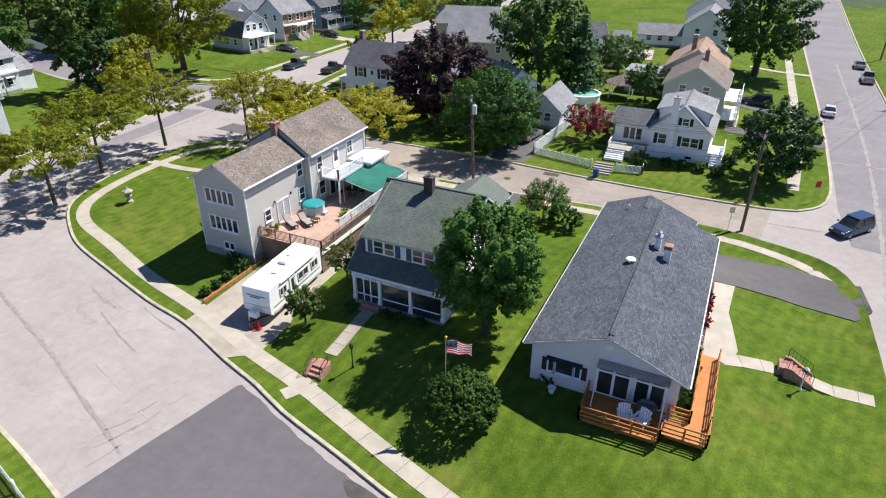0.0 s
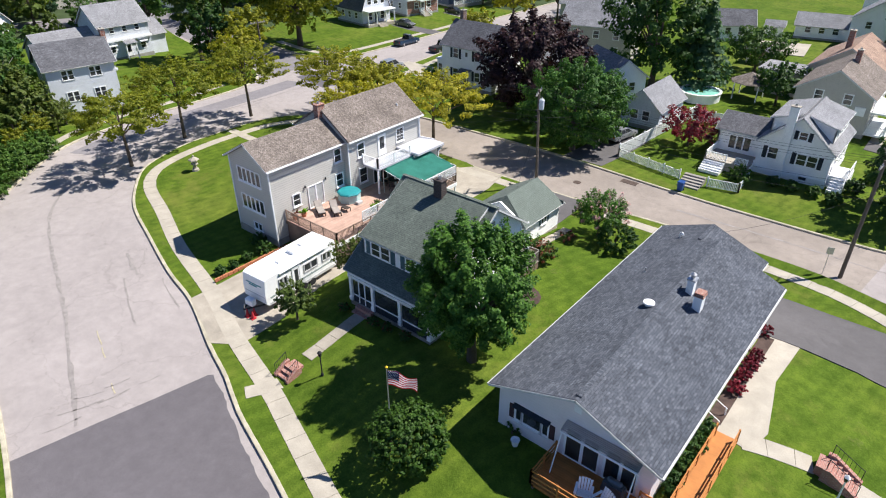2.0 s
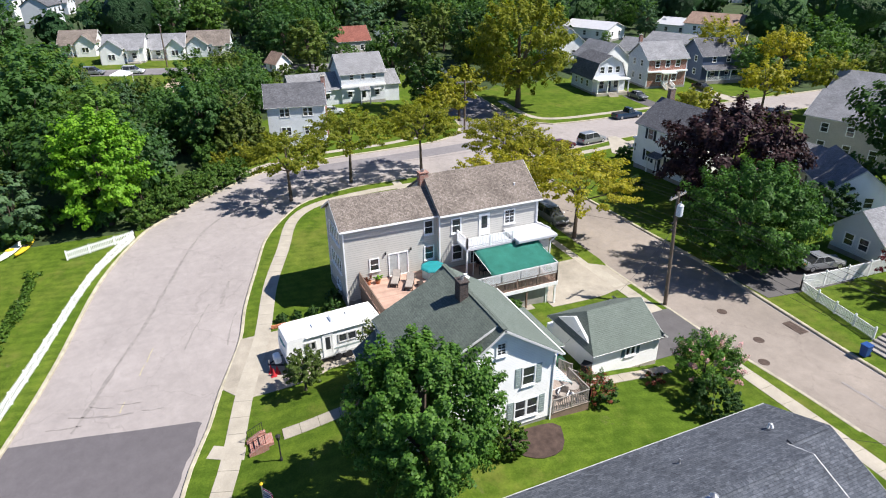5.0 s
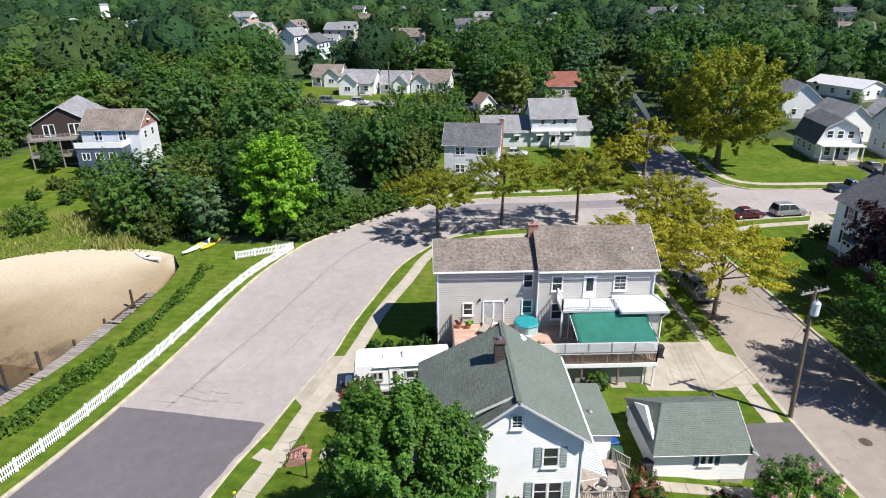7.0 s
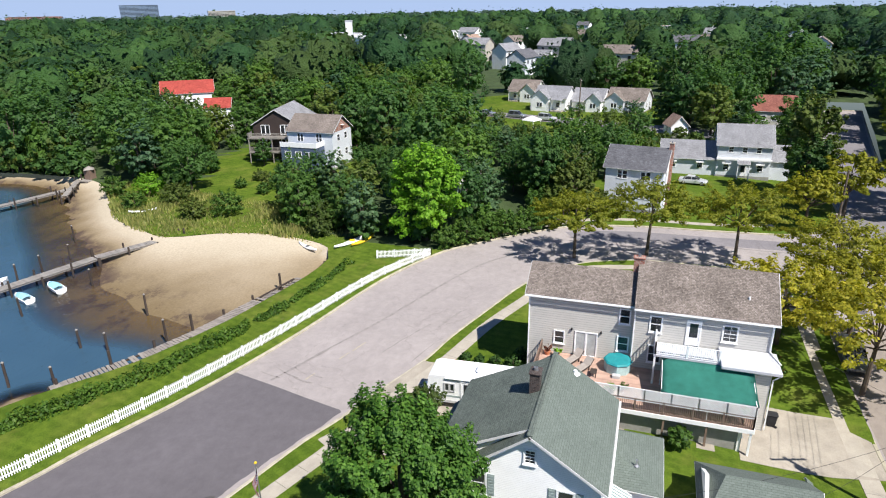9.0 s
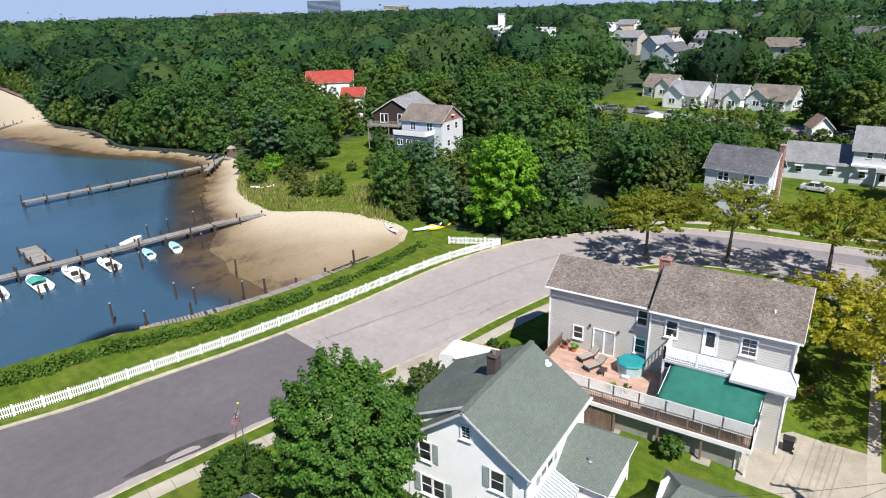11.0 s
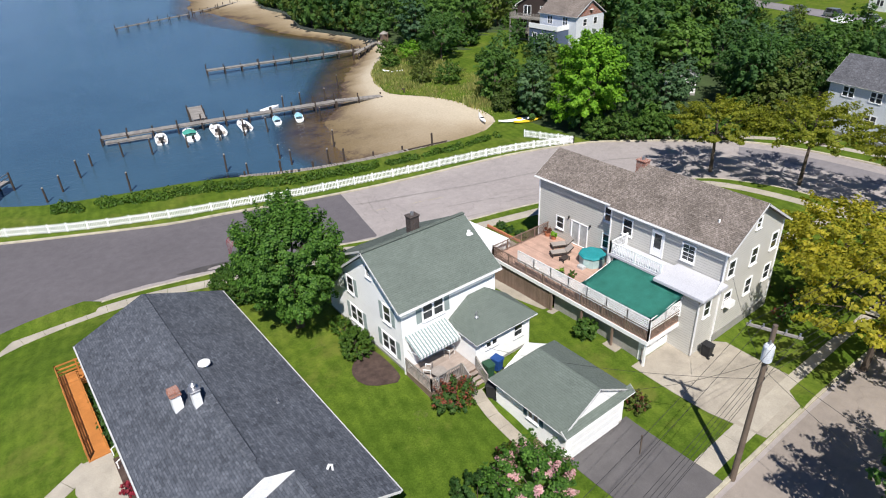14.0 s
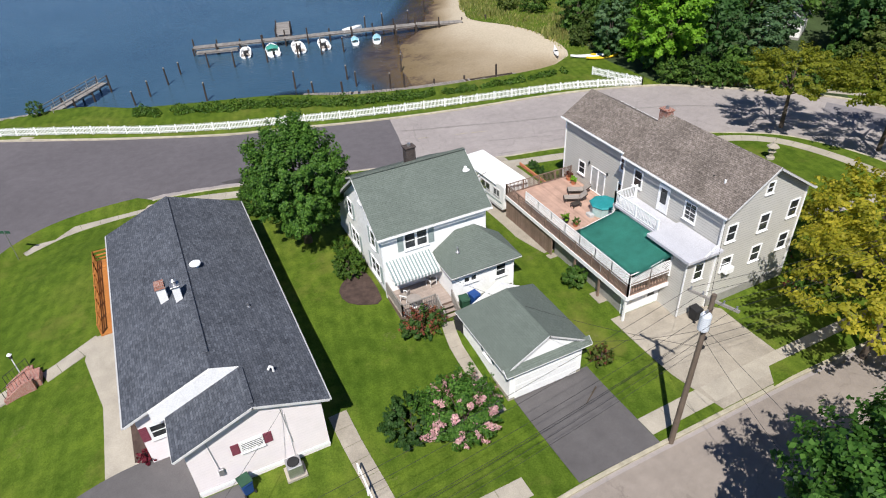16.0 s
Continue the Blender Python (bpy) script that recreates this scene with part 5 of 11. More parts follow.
    wall(t, [(x1 - 0.05, py0 + 0.2, 1.75), (x1 - 0.05, py1, 1.75), (x1 - 0.05, py1, 5.9), (x1 - 0.05, py0 + 0.2, 4.1)], SIDING_WHITE, 0.1, "porch_side")
    bm = B()
    for k in range(3):
        box(bm, -22.8, -21.2, py0 - 0.35 * (3 - k), py0 + 0.02, 1.0 + 0.24 * k, 1.24 + 0.24 * k)
    part("porch_step", bm, BRICK_SOFT, t)
    # south gable windows (towards +x)
    for y, z, w, cols in ((37.55, 5.45, 0.8, 1), (42.2, 5.35, 0.8, 1), (38.0, 3.05, 1.55, 2), (42.15, 2.95, 1.55, 2)):
        window(t, (x1, y, z), (1, 0), w, 1.25, 2, SHUTTER_GREEN, WHITE, cols)
    window(t, (x1, yr, 7.75), (1, 0), 0.55, 0.8, 2, None, WHITE, 1, True, 2)
    # east face: twin windows, awning over the deck door
    window(t, (-18.3, ye, 5.6), (0, 1), 1.65, 1.2, 2, SHUTTER_GREEN, WHITE, 2)
    door(t, (-17.9, ye, 1.95), (0, 1), 0.9, 2.0)
    bm = B()
    slab(bm, [(-15.95, ye, 4.45), (-19.3, ye, 4.45), (-19.3, ye + 1.55, 3.7), (-15.95, ye + 1.55, 3.7)][::-1], 0.03)
    box(bm, -19.3, -15.95, ye + 1.53, ye + 1.56, 3.48, 3.7)
    part("awning", bm, AWNING, t, "white and grey striped fabric awning")
    for x in (-19.2, -16.05):
        part("awning_arm", tube(B(), (x, ye, 3.4), (x, ye + 1.5, 3.66), 0.02), WHITE, t)
    # single-storey wing with a hipped roof
    ax0, ax1, ay = -24.35, -19.55, 46.75
    part("foundation", box(B(), ax0 + 0.05, ax1 - 0.05, ye - 0.2, ay - 0.05, 0.4, 1.6), FOUNDATION, t)
    wall(t, [(ax1, ye, 1.45), (ax1, ay, 1.45), (ax1, ay, 3.95), (ax1, ye, 3.95)], SIDING_WHITE)
    wall(t, [(ax1 - 0.2, ay, 1.45), (ax0 + 0.2, ay, 1.45), (ax0 + 0.2, ay, 3.95), (ax1 - 0.2, ay, 3.95)], SIDING_WHITE)
    wall(t, [(ax0, ay, 1.45), (ax0, ye, 1.45), (ax0, ye, 3.95), (ax0, ay, 3.95)], SIDING_WHITE)
    e = 0.4
    A, Bq, C, D = (ax1 + 0.25, ye, 4.0), (ax1 + 0.25, ay + e, 3.9), (ax0 - e, ay + e, 3.9), (ax0 - e, ye, 4.0)
    R1, R2 = (ax1 - 1.7, ye, 5.35), (ax0 + 1.6, ye, 5.35)
    roof_slope(t, [Bq, C, R2, R1], ROOF_GREEN, 0.14, edge=(0,))
    roof_slope(t, [A, Bq, R1], ROOF_GREEN, 0.14, edge=(0,))
    roof_slope(t, [C, D, R2], ROOF_GREEN, 0.14, edge=(0,))
    window(t, (-20.9, ay, 3.1), (0, 1), 0.95, 0.42, 1, None, WHITE, 2)
    window(t, (-23.3, ay, 3.0), (0, 1), 0.75, 0.95, 2, None)
    vent_pipe(t, -20.6, 45.6, 4.75, 0.35)
    chimney(t, -20.0, 39.75, 8.4, 10.2, 0.72, 0.56, BRICK_SOOT, True, BRICK_SOOT)
    vent_pipe(t, -23.4, 41.6, 8.4, 0.2, 0.12, WHITE)
    downspout(t, [(x1 + 0.04, ye - 0.02, 6.3), (x1 + 0.04, ye - 0.02, 1.3), (x1 + 0.9, ye + 0.5, 1.25)])
    downspout(t, [(ax0 + 0.1, ay + 0.06, 3.8), (ax0 + 0.1, ay + 0.06, 1.0), (ax0 + 0.1, ay + 0.8, 0.95)])
    downspout(t, [(x0 + 0.04, ye + 0.05, 6.3), (x0 + 0.04, ye + 0.05, 4.6)])
    return t


def white_house_deck():
    x0, x1, y0, y1, z = -19.5, -15.75, 44.02, 46.9, 1.9
    t = thing("back_deck", "small greyed wooden deck with railing and steps", "deck", (-17.6, 45.4, hz(-17.6, 45.4)))
    boards(t, x0, x1, y0, y1, z, DECK_GREY, "x")
    part("deck_skirt", box(B(), x0 + 0.05, x1 - 0.05, y0, y1 - 0.06, 0.7, z - 0.06), WOOD_BROWN, t)
    railing(t, [(x1 - 0.05, y0 + 0.1, z), (x1 - 0.05, y1 - 0.05, z), (x0 + 1.3, y1 - 0.05, z)], 0.95, WOOD_GREY)
    for k in range(4):
        part("tread", box(B(), x0 + 0.1, x0 + 1.15, y1 + 0.28 * k, y1 + 0.28 * (k + 1), z - 0.2 * (k + 1) - 0.05, z - 0.2 * (k + 1)), DECK_GREY, t)
    for x in (x0 + 0.08, x0 + 1.17):
        part("stringer", beam(B(), (x, y1, z - 0.12), (x, y1 + 1.15, z - 0.95), 0.05, 0.25), WOOD_GREY, t)
        railing(t, [(x, y1, z - 0.05), (x, y1 + 1.1, z - 0.8)], 0.9, WOOD_GREY)


# ---- the long low house with the charcoal roof ----
def ranch_house():
    t = thing("ranch_house", "long single-storey pale blush house with charcoal shingle roof", "house", (-4, 41, hz(-4, 41)))
    xw, xe, xr, zr, ze = -8.95, 0.95, -3.8, 6.52, 4.58
    y0, ym, y1 = 30.7, 50.6, 53.75
    fw = (zr - ze) / (xr - xw)
    fe = (zr - ze) / (xe - xr)
    zw = lambda x: zr - fw * (xr - x)
    wx0, wx1, wy0, wy1 = -8.5, 0.45, 31.2, 50.2
    b = 0.9
    low = 0.24
    gab = [(wx0, b), (wx1, b), (wx1, zr - fe * (wx1 - xr) - low), (xr, zr - low), (wx0, zw(wx0) - low)]
    wall(t, [(x, wy0, z) for x, z in gab], SIDING_PINK)
    wall(t, [(x, wy1, z) for x, z in gab[::-1]], SIDING_PINK)
    wall(t, [(wx1, wy0 + 0.2, b), (wx1, wy1 - 0.2, b), (wx1, wy1 - 0.2, gab[2][1]), (wx1, wy0 + 0.2, gab[2][1])], SIDING_PINK)
    wall(t, [(wx0, y1 - 0.6, b), (wx0, wy0 + 0.2, b), (wx0, wy0 + 0.2, gab[4][1]), (wx0, y1 - 0.6, gab[4][1])], SIDING_PINK)
    # rear wing, narrower
    rx, rz, rex = -5.2, zw(-5.2), -1.0
    rf = 0.40
    bx1 = -1.5
    zb = lambda x: zw(x) if x < rx else rz - rf * (x - rx)
    wall(t, [(bx1, y1 - 0.4, 0.3), (wx0, y1 - 0.4, 0.3), (wx0, y1 - 0.4, zb(wx0) - low), (rx, y1 - 0.4, rz - low), (bx1, y1 - 0.4, zb(bx1) - low)], SIDING_PINK)
    wall(t, [(bx1, wy1, 0.3), (bx1, y1 - 0.6, 0.3), (bx1, y1 - 0.6, zb(bx1) - low), (bx1, wy1, zb(bx1) - low)], SIDING_PINK)
    roof_slope(t, [(xr, y0, zr), (xr, ym, zr), (rx, ym, zw(rx)), (rx, y1, zw(rx)), (xw, y1, ze), (xw, y0, ze)], ROOF_SLATE, edge=(3, 4, 5))
    roof_slope(t, [(xr, ym, zr), (xr, y0, zr), (xe, y0, ze), (xe, ym, ze)], ROOF_SLATE, edge=(1, 2, 3))
    part("gable_infill", slab(B(), [(rx, ym + 0.03, rz - 0.15), (rx, ym + 0.03, zw(rx) - 0.03), (xr, ym + 0.03, zr - 0.05), (rex + 0.6, ym + 0.03, zr - fe * (rex + 0.6 - xr) - 0.05), (rex + 0.6, ym + 0.03, zb(rex) - 0.25), (rex, ym + 0.03, zb(rex) - 0.12)][::-1], 0.05), WHITE, t)
    roof_slope(t, [(rx, y1, rz), (rx, ym - 0.1, rz), (rex, ym - 0.1, zb(rex)), (rex, y1, zb(rex))], ROOF_SLATE, edge=(2, 3))
    part("ridge_vent", box(B(), xr - 0.16, xr + 0.16, y0 + 0.3, ym - 1.2, zr - 0.03, zr + 0.06, 0.03), ROOF_SLATE, t)
    part("ridge_vent", box(B(), rx - 0.14, rx + 0.14, ym + 0.2, y1 - 0.2, rz - 0.03, rz + 0.05, 0.02), ROOF_SLATE, t)
    for xg, yg in ((xw - 0.05, y1), (xe + 0.05, ym)):
        part("gutter", beam(B(), (xg, y0, ze - 0.1), (xg, yg, ze - 0.1), 0.07, 0.1), TRIM_GREY, t)
    # front gable
    window(t, (-6.35, wy0, 3.0), (0, -1), 1.15, 0.95, 1, None, WHITE, 1)
    for x in (-7.2, -5.5):
        window(t, (x, wy0, 3.0), (0, -1), 0.38, 0.95, 1, None, WHITE, 1)
    for x in (-7.62, -5.08):
        part("shutter", box(B(), x - 0.17, x + 0.17, wy0 - 0.05, wy0 - 0.003, 2.5, 3.5, 0.01), SHUTTER_BROWN, t)
    part("window_hood", slab(B(), [(-7.5, wy0 - 0.01, 3.68), (-7.5, wy0 - 0.3, 3.56), (-5.2, wy0 - 0.3, 3.56), (-5.2, wy0 - 0.01, 3.68)], 0.05), SHUTTER_BLACK, t)
    sliding_door(t, (-3.3, wy0, 1.95), (0, -1), 1.9, 2.0)
    sliding_door(t, (-1.15, wy0, 1.95), (0, -1), 1.7, 2.0)
    part("gable_vent", box(B(), -4.0, -3.6, wy0 - 0.05, wy0, 5.3, 5.75), WHITE, t)
    bm = B()
    for k in range(7):
        beam(bm, (-4.3, wy0 - 0.06 - 0.09 * k, 4.5 - 0.03 * k), (-0.1, wy0 - 0.06 - 0.09 * k, 4.5 - 0.03 * k), 0.07, 0.03)
    for x in (-4.25, -2.2, -0.15):
        beam(bm, (x, wy0 - 0.02, 4.46), (x, wy0 - 0.66, 4.24), 0.05, 0.06)
    part("rolled_awning", bm, METAL, t, "slatted grey folded awning over the patio doors")
    part("awning_roller", tube(B(), (-4.3, wy0 - 0.68, 4.2), (-0.1, wy0 - 0.68, 4.2), 0.06), WHITE, t)
    for x in (-4.2, -0.2):
        part("awning_post", tube(B(), (x, wy0 - 0.68, 4.2), (x, wy0 - 1.5, 1.95), 0.035), WHITE, t)
        part("awning_arm", tube(B(), (x, wy0 - 0.68, 4.2), (x, wy0 - 0.02, 3.4), 0.025), WHITE, t)
    # rear gable
    window(t, (-4.65, y1 - 0.4, 3.1), (0, 1), 1.05, 0.62, 1, SHUTTER_WINE, WHITE, 1, True)
    bm = B()
    for i in range(5):
        box(bm, -5.17, -4.13, y1 - 0.34, y1 - 0.32, 2.85 + i * 0.125, 2.9 + i * 0.125)
    part("blind", bm, WHITE, t)
    part("dark_glazing", box(B(), -5.16, -4.14, y1 - 0.375, y1 - 0.345, 2.8, 3.4), DARK, t)
    window(t, (-0.45, wy1, 3.2), (0, 1), 0.8, 0.9, 2, SHUTTER_WINE, WHITE)
    part("water_table", box(B(), wx0 - 0.02, bx1 + 0.02, y1 - 0.43, y1 - 0.36, 0.75, 0.95), WHITE, t)
    bm = B()
    tube(bm, (-2.6, y1 - 0.36, 4.6), (-2.8, y1 - 0.34, 1.9), 0.02)
    tube(bm, (-6.4, y1 - 0.36, 4.9), (-6.6, y1 - 0.34, 2.1), 0.02)
    part("service_cable", bm, TRIM_GREY, t)
    part("meter_box", box(B(), -2.98, -2.7, y1 - 0.4, y1 - 0.26, 1.75, 2.2, 0.02), METAL, t)
    part("conduit", tube(B(), (-6.55, y1 - 0.37, 0.9), (-6.55, y1 - 0.37, 4.3), 0.018), TRIM_GREY, t)
    for y in (33.2, 37.5, 42.0, 46.0):
        window(t, (wx0, y, 3.1), (-1, 0), 1.2, 1.1, 2, None)
    for y in (42.5, 46.5):
        window(t, (wx1, y, 3.1), (1, 0), 1.5, 1.15, 1, SHUTTER_WINE, WHITE, 2)
    door(t, (wx1, 39.2, 1.6), (1, 0), 0.95, 2.05)
    # things on the roof
    zd = zw(-4.55)
    bm = lathe(B(), (-4.52, 40.65, zd - 0.02), [(0.2, 0), (0.2, 0.16), (0.36, 0.2), (0.34, 0.28), (0.1, 0.36)], 18)
    part("roof_fan", bm, WHITE, t, "round white roof fan")
    c = chimney(t, -3.15, 43.55, 5.9, 7.2, 0.42, 0.5, WHITE, False, METAL)
    part("flue", lathe(B(), (-3.15, 43.55, 7.3), [(0.13, 0), (0.13, 0.25), (0.2, 0.27), (0.04, 0.4)], 12), METAL, c)
    c = chimney(t, -2.3, 42.7, 5.6, 6.85, 0.5, 0.6, WHITE, False, BRICK)
    part("chimney_top", box(B(), -2.57, -2.03, 42.38, 43.02, 6.85, 7.12), BRICK, c)
    vent_pipe(t, -6.75, 51.3, zw(-6.75), 0.32, 0.06, WHITE, True)
    vent_pipe(t, -6.7, 45.3, zw(-6.7), 0.3, 0.05)
    return t


def orange_deck():
    z = 1.92
    t = thing("front_deck", "bright orange-stained cedar deck with wheelchair ramp", "deck", (-2.2, 29.6, hz(-2.2, 29.6)))
    boards(t, -4.7, 0.0, 28.55, 31.15, z, DECK_ORANGE, "x")
    boards(t, 0.0, 2.5, 29.3, 30.9, z, DECK_ORANGE, "x")
    part("deck_skirt", box(B(), -4.62, -0.08, 28.63, 31.1, z - 0.3, z - 0.05), DECK_ORANGE, t)
    part("deck_skirt", box(B(), 0.05, 2.42, 29.38, 30.8, z - 0.3, z - 0.05), DECK_ORANGE, t)
    bm = B()
    ramp_end = hz(1.9, 38.4) + 0.1
    slab(bm, [(1.3, 30.9, z), (2.5, 30.9, z), (2.5, 38.4, ramp_end), (1.3, 38.4, ramp_end)], 0.1)
    part("ramp", bm, DECK_ORANGE, t)
    for x, y in ((-4.55, 28.7), (-2.4, 28.7), (-0.15, 28.7), (-4.55, 31.0), (2.35, 29.45), (0.1, 29.45)):
        part("deck_leg", box(B(), x - 0.07, x + 0.07, y - 0.07, y + 0.07, hz(x, y) - 0.2, z - 0.05), WOOD_BROWN, t)

    def rails(pts):
        for a, b in zip(pts, pts[1:]):
            a, b = Vector(a), Vector(b)
            for h, w in ((0.84, 0.12), (0.5, 0.08), (0.2, 0.08)):
                up = Vector((0, 0, h))
                part("rail", beam(B(), a + up, b + up, 0.05 if h < 0.9 else w, 0.1 if h < 0.9 else 0.04), DECK_ORANGE, t)
            k = max(1, round((b - a).length / 1.5))
            for i in range(k + 1):
                p = a + (b - a) * i / k
                part("post", box(B(), p.x - 0.05, p.x + 0.05, p.y - 0.05, p.y + 0.05, p.z - 0.1, p.z + 0.9), DECK_ORANGE, t)

    rails([(-4.65, 31.0, z), (-4.65, 28.6, z), (-0.05, 28.6, z), (-0.05, 29.35, z), (2.45, 29.35, z)])
    rails([(2.45, 29.35, z), (2.45, 30.9, z), (2.45, 38.3, ramp_end)])
    rails([(0.1, 30.9, z), (1.35, 30.9, z), (1.35, 38.0, ramp_end)])


# ---- the grey house with two roofs ----
def grey_house():
    t = thing("grey_house", "large two-storey warm grey clapboard house with brown shingle roofs", "house", (-38.5, 46, hz(-38.5, 46)))
    # front block
    def block(x0, x1, xr, y0, y1, ze, zr, base, yo0, yo1, rim_e, rim_w):
        fw, fe = (zr - ze) / (xr - x0 + 0.3), (zr - ze) / (x1 + 0.3 - xr)
        low = 0.2
        gab = [(x0, base), (x1, base), (x1, zr - fe * (x1 - xr) - low), (xr, zr - low), (x0, zr - fw * (xr - x0) - low)]
        wall(t, [(x, y0, z) for x, z in gab], SIDING_GREY)
        wall(t, [(x, y1, z) for x, z in gab[::-1]], SIDING_GREY)
        wall(t, [(x1, y0 + 0.2, base), (x1, y1 - 0.2, base), (x1, y1 - 0.2, gab[2][1]), (x1, y0 + 0.2, gab[2][1])], SIDING_GREY)
        wall(t, [(x0, y1 - 0.2, base), (x0, y0 + 0.2, base), (x0, y0 + 0.2, gab[4][1]), (x0, y1 - 0.2, gab[4][1])], SIDING_GREY)
        roof_slope(t, [(xr, y1 + yo1, zr), (xr, y0 - yo0, zr), (x1 + 0.3, y0 - yo0, ze), (x1 + 0.3, y1 + yo1, ze)], ROOF_BROWN, edge=rim_e)
        roof_slope(t, [(xr, y0 - yo0, zr), (xr, y1 + yo1, zr), (x0 - 0.3, y1 + yo1, ze), (x0 - 0.3, y0 - yo0, ze)], ROOF_BROWN, edge=rim_w)
        gutter(t, (x1 + 0.38, y0 - yo0, ze - 0.1), (x1 + 0.38, y1 + yo1, ze - 0.1))
        gutter(t, (x0 - 0.38, y0 - yo0, ze - 0.1), (x0 - 0.38, y1 + yo1, ze - 0.1))
        for x in (x0 - 0.01, x1 + 0.01):
            for y in (y0 - 0.01, y1 + 0.01):
                part("corner_board", box(B(), x - 0.05, x + 0.05, y - 0.05, y + 0.05, base, ze - 0.05), WHITE, t)
    block(-41.2, -35.75, -38.3, 36.5, 44.9, 7.65, 9.42, 0.3, 0.35, -0.1, (1, 2), (2, 3))
    block(-42.35, -35.1, -38.55, 44.75, 54.25, 7.8, 10.32, 0.2, 0.1, 0.4, (2, 3), (1, 2))
    part("foundation", box(B(), -41.25, -35.7, 36.44, 44.8, 0.2, 1.0), FOUNDATION, t)
    part("foundation", box(B(), -42.4, -35.05, 44.7, 54.31, 0.2, 1.0), FOUNDATION, t)
    chimney(t, -38.5, 44.65, 8.6, 10.5, 0.6, 0.8, BRICK, True, BRICK)
    # window bands on the street gable
    for zc in (6.25, 3.65):
        window(t, (-38.6, 36.5, zc), (0, -1), 3.1, 1.25, 1, None, WHITE, 5)
    window(t, (-38.4, 36.5, 1.5), (0, -1), 1.1, 0.65, 1, None, WHITE, 2)
    # deck side of the front block
    x = -35.75
    window(t, (x, 39.0, 4.0), (1, 0), 0.75, 1.05, 2, None)
    sliding_door(t, (x, 41.15, 2.62), (1, 0), 1.65, 2.05, True)
    window(t, (x, 44.0, 6.55), (1, 0), 0.75, 1.2, 2, None)
    window(t, (x, 44.0, 4.15), (1, 0), 0.8, 1.2, 2, None)
    for y in (40.0, 42.3):
        part("wall_lamp", lathe(B(), (x + 0.1, y, 4.75), [(0.03, 0), (0.09, 0.1), (0.06, 0.25)], 8), BLACK, t)
    # deck side of the rear block
    x = -35.1
    window(t, (x, 46.3, 6.55), (1, 0), 0.8, 1.25, 2, None)
    door(t, (x, 49.0, 5.15), (1, 0), 0.85, 2.0)
    window(t, (x, 51.5, 6.5), (1, 0), 0.95, 1.25, 2, None, WHITE, 1, True, 2)
    window(t, (x, 46.4, 4.0), (1, 0), 0.9, 1.4, 2, None)
    sliding_door(t, (x, 48.6, 2.62), (1, 0), 1.8, 2.05)
    # end wall towards the back street
    y = 54.25
    for xc, zc, w, h in ((-36.0, 6.1, 0.75, 1.2), (-38.9, 6.0, 0.8, 1.25), (-41.5, 6.3, 0.8, 1.25), (-36.2, 3.6, 0.85, 1.0), (-38.9, 3.5, 0.8, 1.2), (-41.4, 3.7, 0.8, 1.2), (-38.6, 8.7, 0.55, 0.75)):
        window(t, (xc, y, zc), (0, 1), w, h, 2, None)
    part("air_unit", box(B(), -36.55, -35.85, y + 0.02, y + 0.5, 3.05, 3.5, 0.03), WHITE, t)
    for yy in (47, 50, 53):
        for zc in (6.3, 3.6):
            window(t, (-42.35, yy, zc), (-1, 0), 0.85, 1.3, 2, None)
    for yy in (38.5, 41.5):
        for zc in (6.3, 3.6):
            window(t, (-41.2, yy, zc), (-1, 0), 0.85, 1.3, 2, None)
    # enclosed porch with a flat white roof, balcony beside it
    px0, px1, py0, py1 = -35.0, -32.6, 50.9, 54.2
    wall(t, [(px1, py0, 0.2), (px1, py1, 0.2), (px1, py1, 5.15), (px1, py0, 5.15)], SIDING_GREY)
    wall(t, [(px1 - 0.2, py1, 0.2), (px0 - 0.1, py1, 0.2), (px0 - 0.1, py1, 5.15), (px1 - 0.2, py1, 5.15)], SIDING_GREY)
    part("flat_roof", box(B(), px0 - 0.05, px1 + 0.45, py0 - 0.05, py1 + 0.55, 5.15, 5.4, 0.03), WHITE_ROOF, t, "flat white membrane roof")
    window(t, (px1, 52.6, 3.9), (1, 0), 0.7, 1.3, 2, None, WHITE)
    window(t, (px1 - 1.2, py1, 3.8), (0, 1), 0.7, 1.2, 2, None, WHITE)
    for yy in (py1 + 0.4, ):
        downspout(t, [(px1 + 0.35, yy, 5.1), (px1 + 0.05, yy - 0.3, 4.6), (px1 + 0.05, yy - 0.3, 0.5)])
    downspout(t, [(-35.0, 54.3, 7.5), (-35.0, 54.3, 5.5), (-33.4, 54.8, 5.42)])
    part("balcony_floor", box(B(), -35.0, -33.0, 46.3, 50.9, 4.95, 5.12), WHITE_ROOF, t)
    railing(t, [(-35.0, 46.4, 5.12), (-33.1, 46.4, 5.12), (-33.1, 50.8, 5.12)], 0.95, WHITE, 0.12, 0.14)
    for xx, yy in ((-33.1, 46.4), (-33.1, 48.6), (-33.1, 50.8)):
        part("balcony_post", box(B(), xx - 0.07, xx + 0.07, yy - 0.07, yy + 0.07, 2.6, 4.95), WHITE, t)
    vent_pipe(t, -36.4, 52.6, 8.72, 0.35, 0.07, WHITE)
    vent_pipe(t, -36.5, 51.6, 8.68, 0.25, 0.09, BLACK)
    part("basement_hatch", box(B(), -41.9, -41.2, 40.0, 42.2, 0.2, 1.2, 0.05), SIDING_LIGHT, t)
    return t


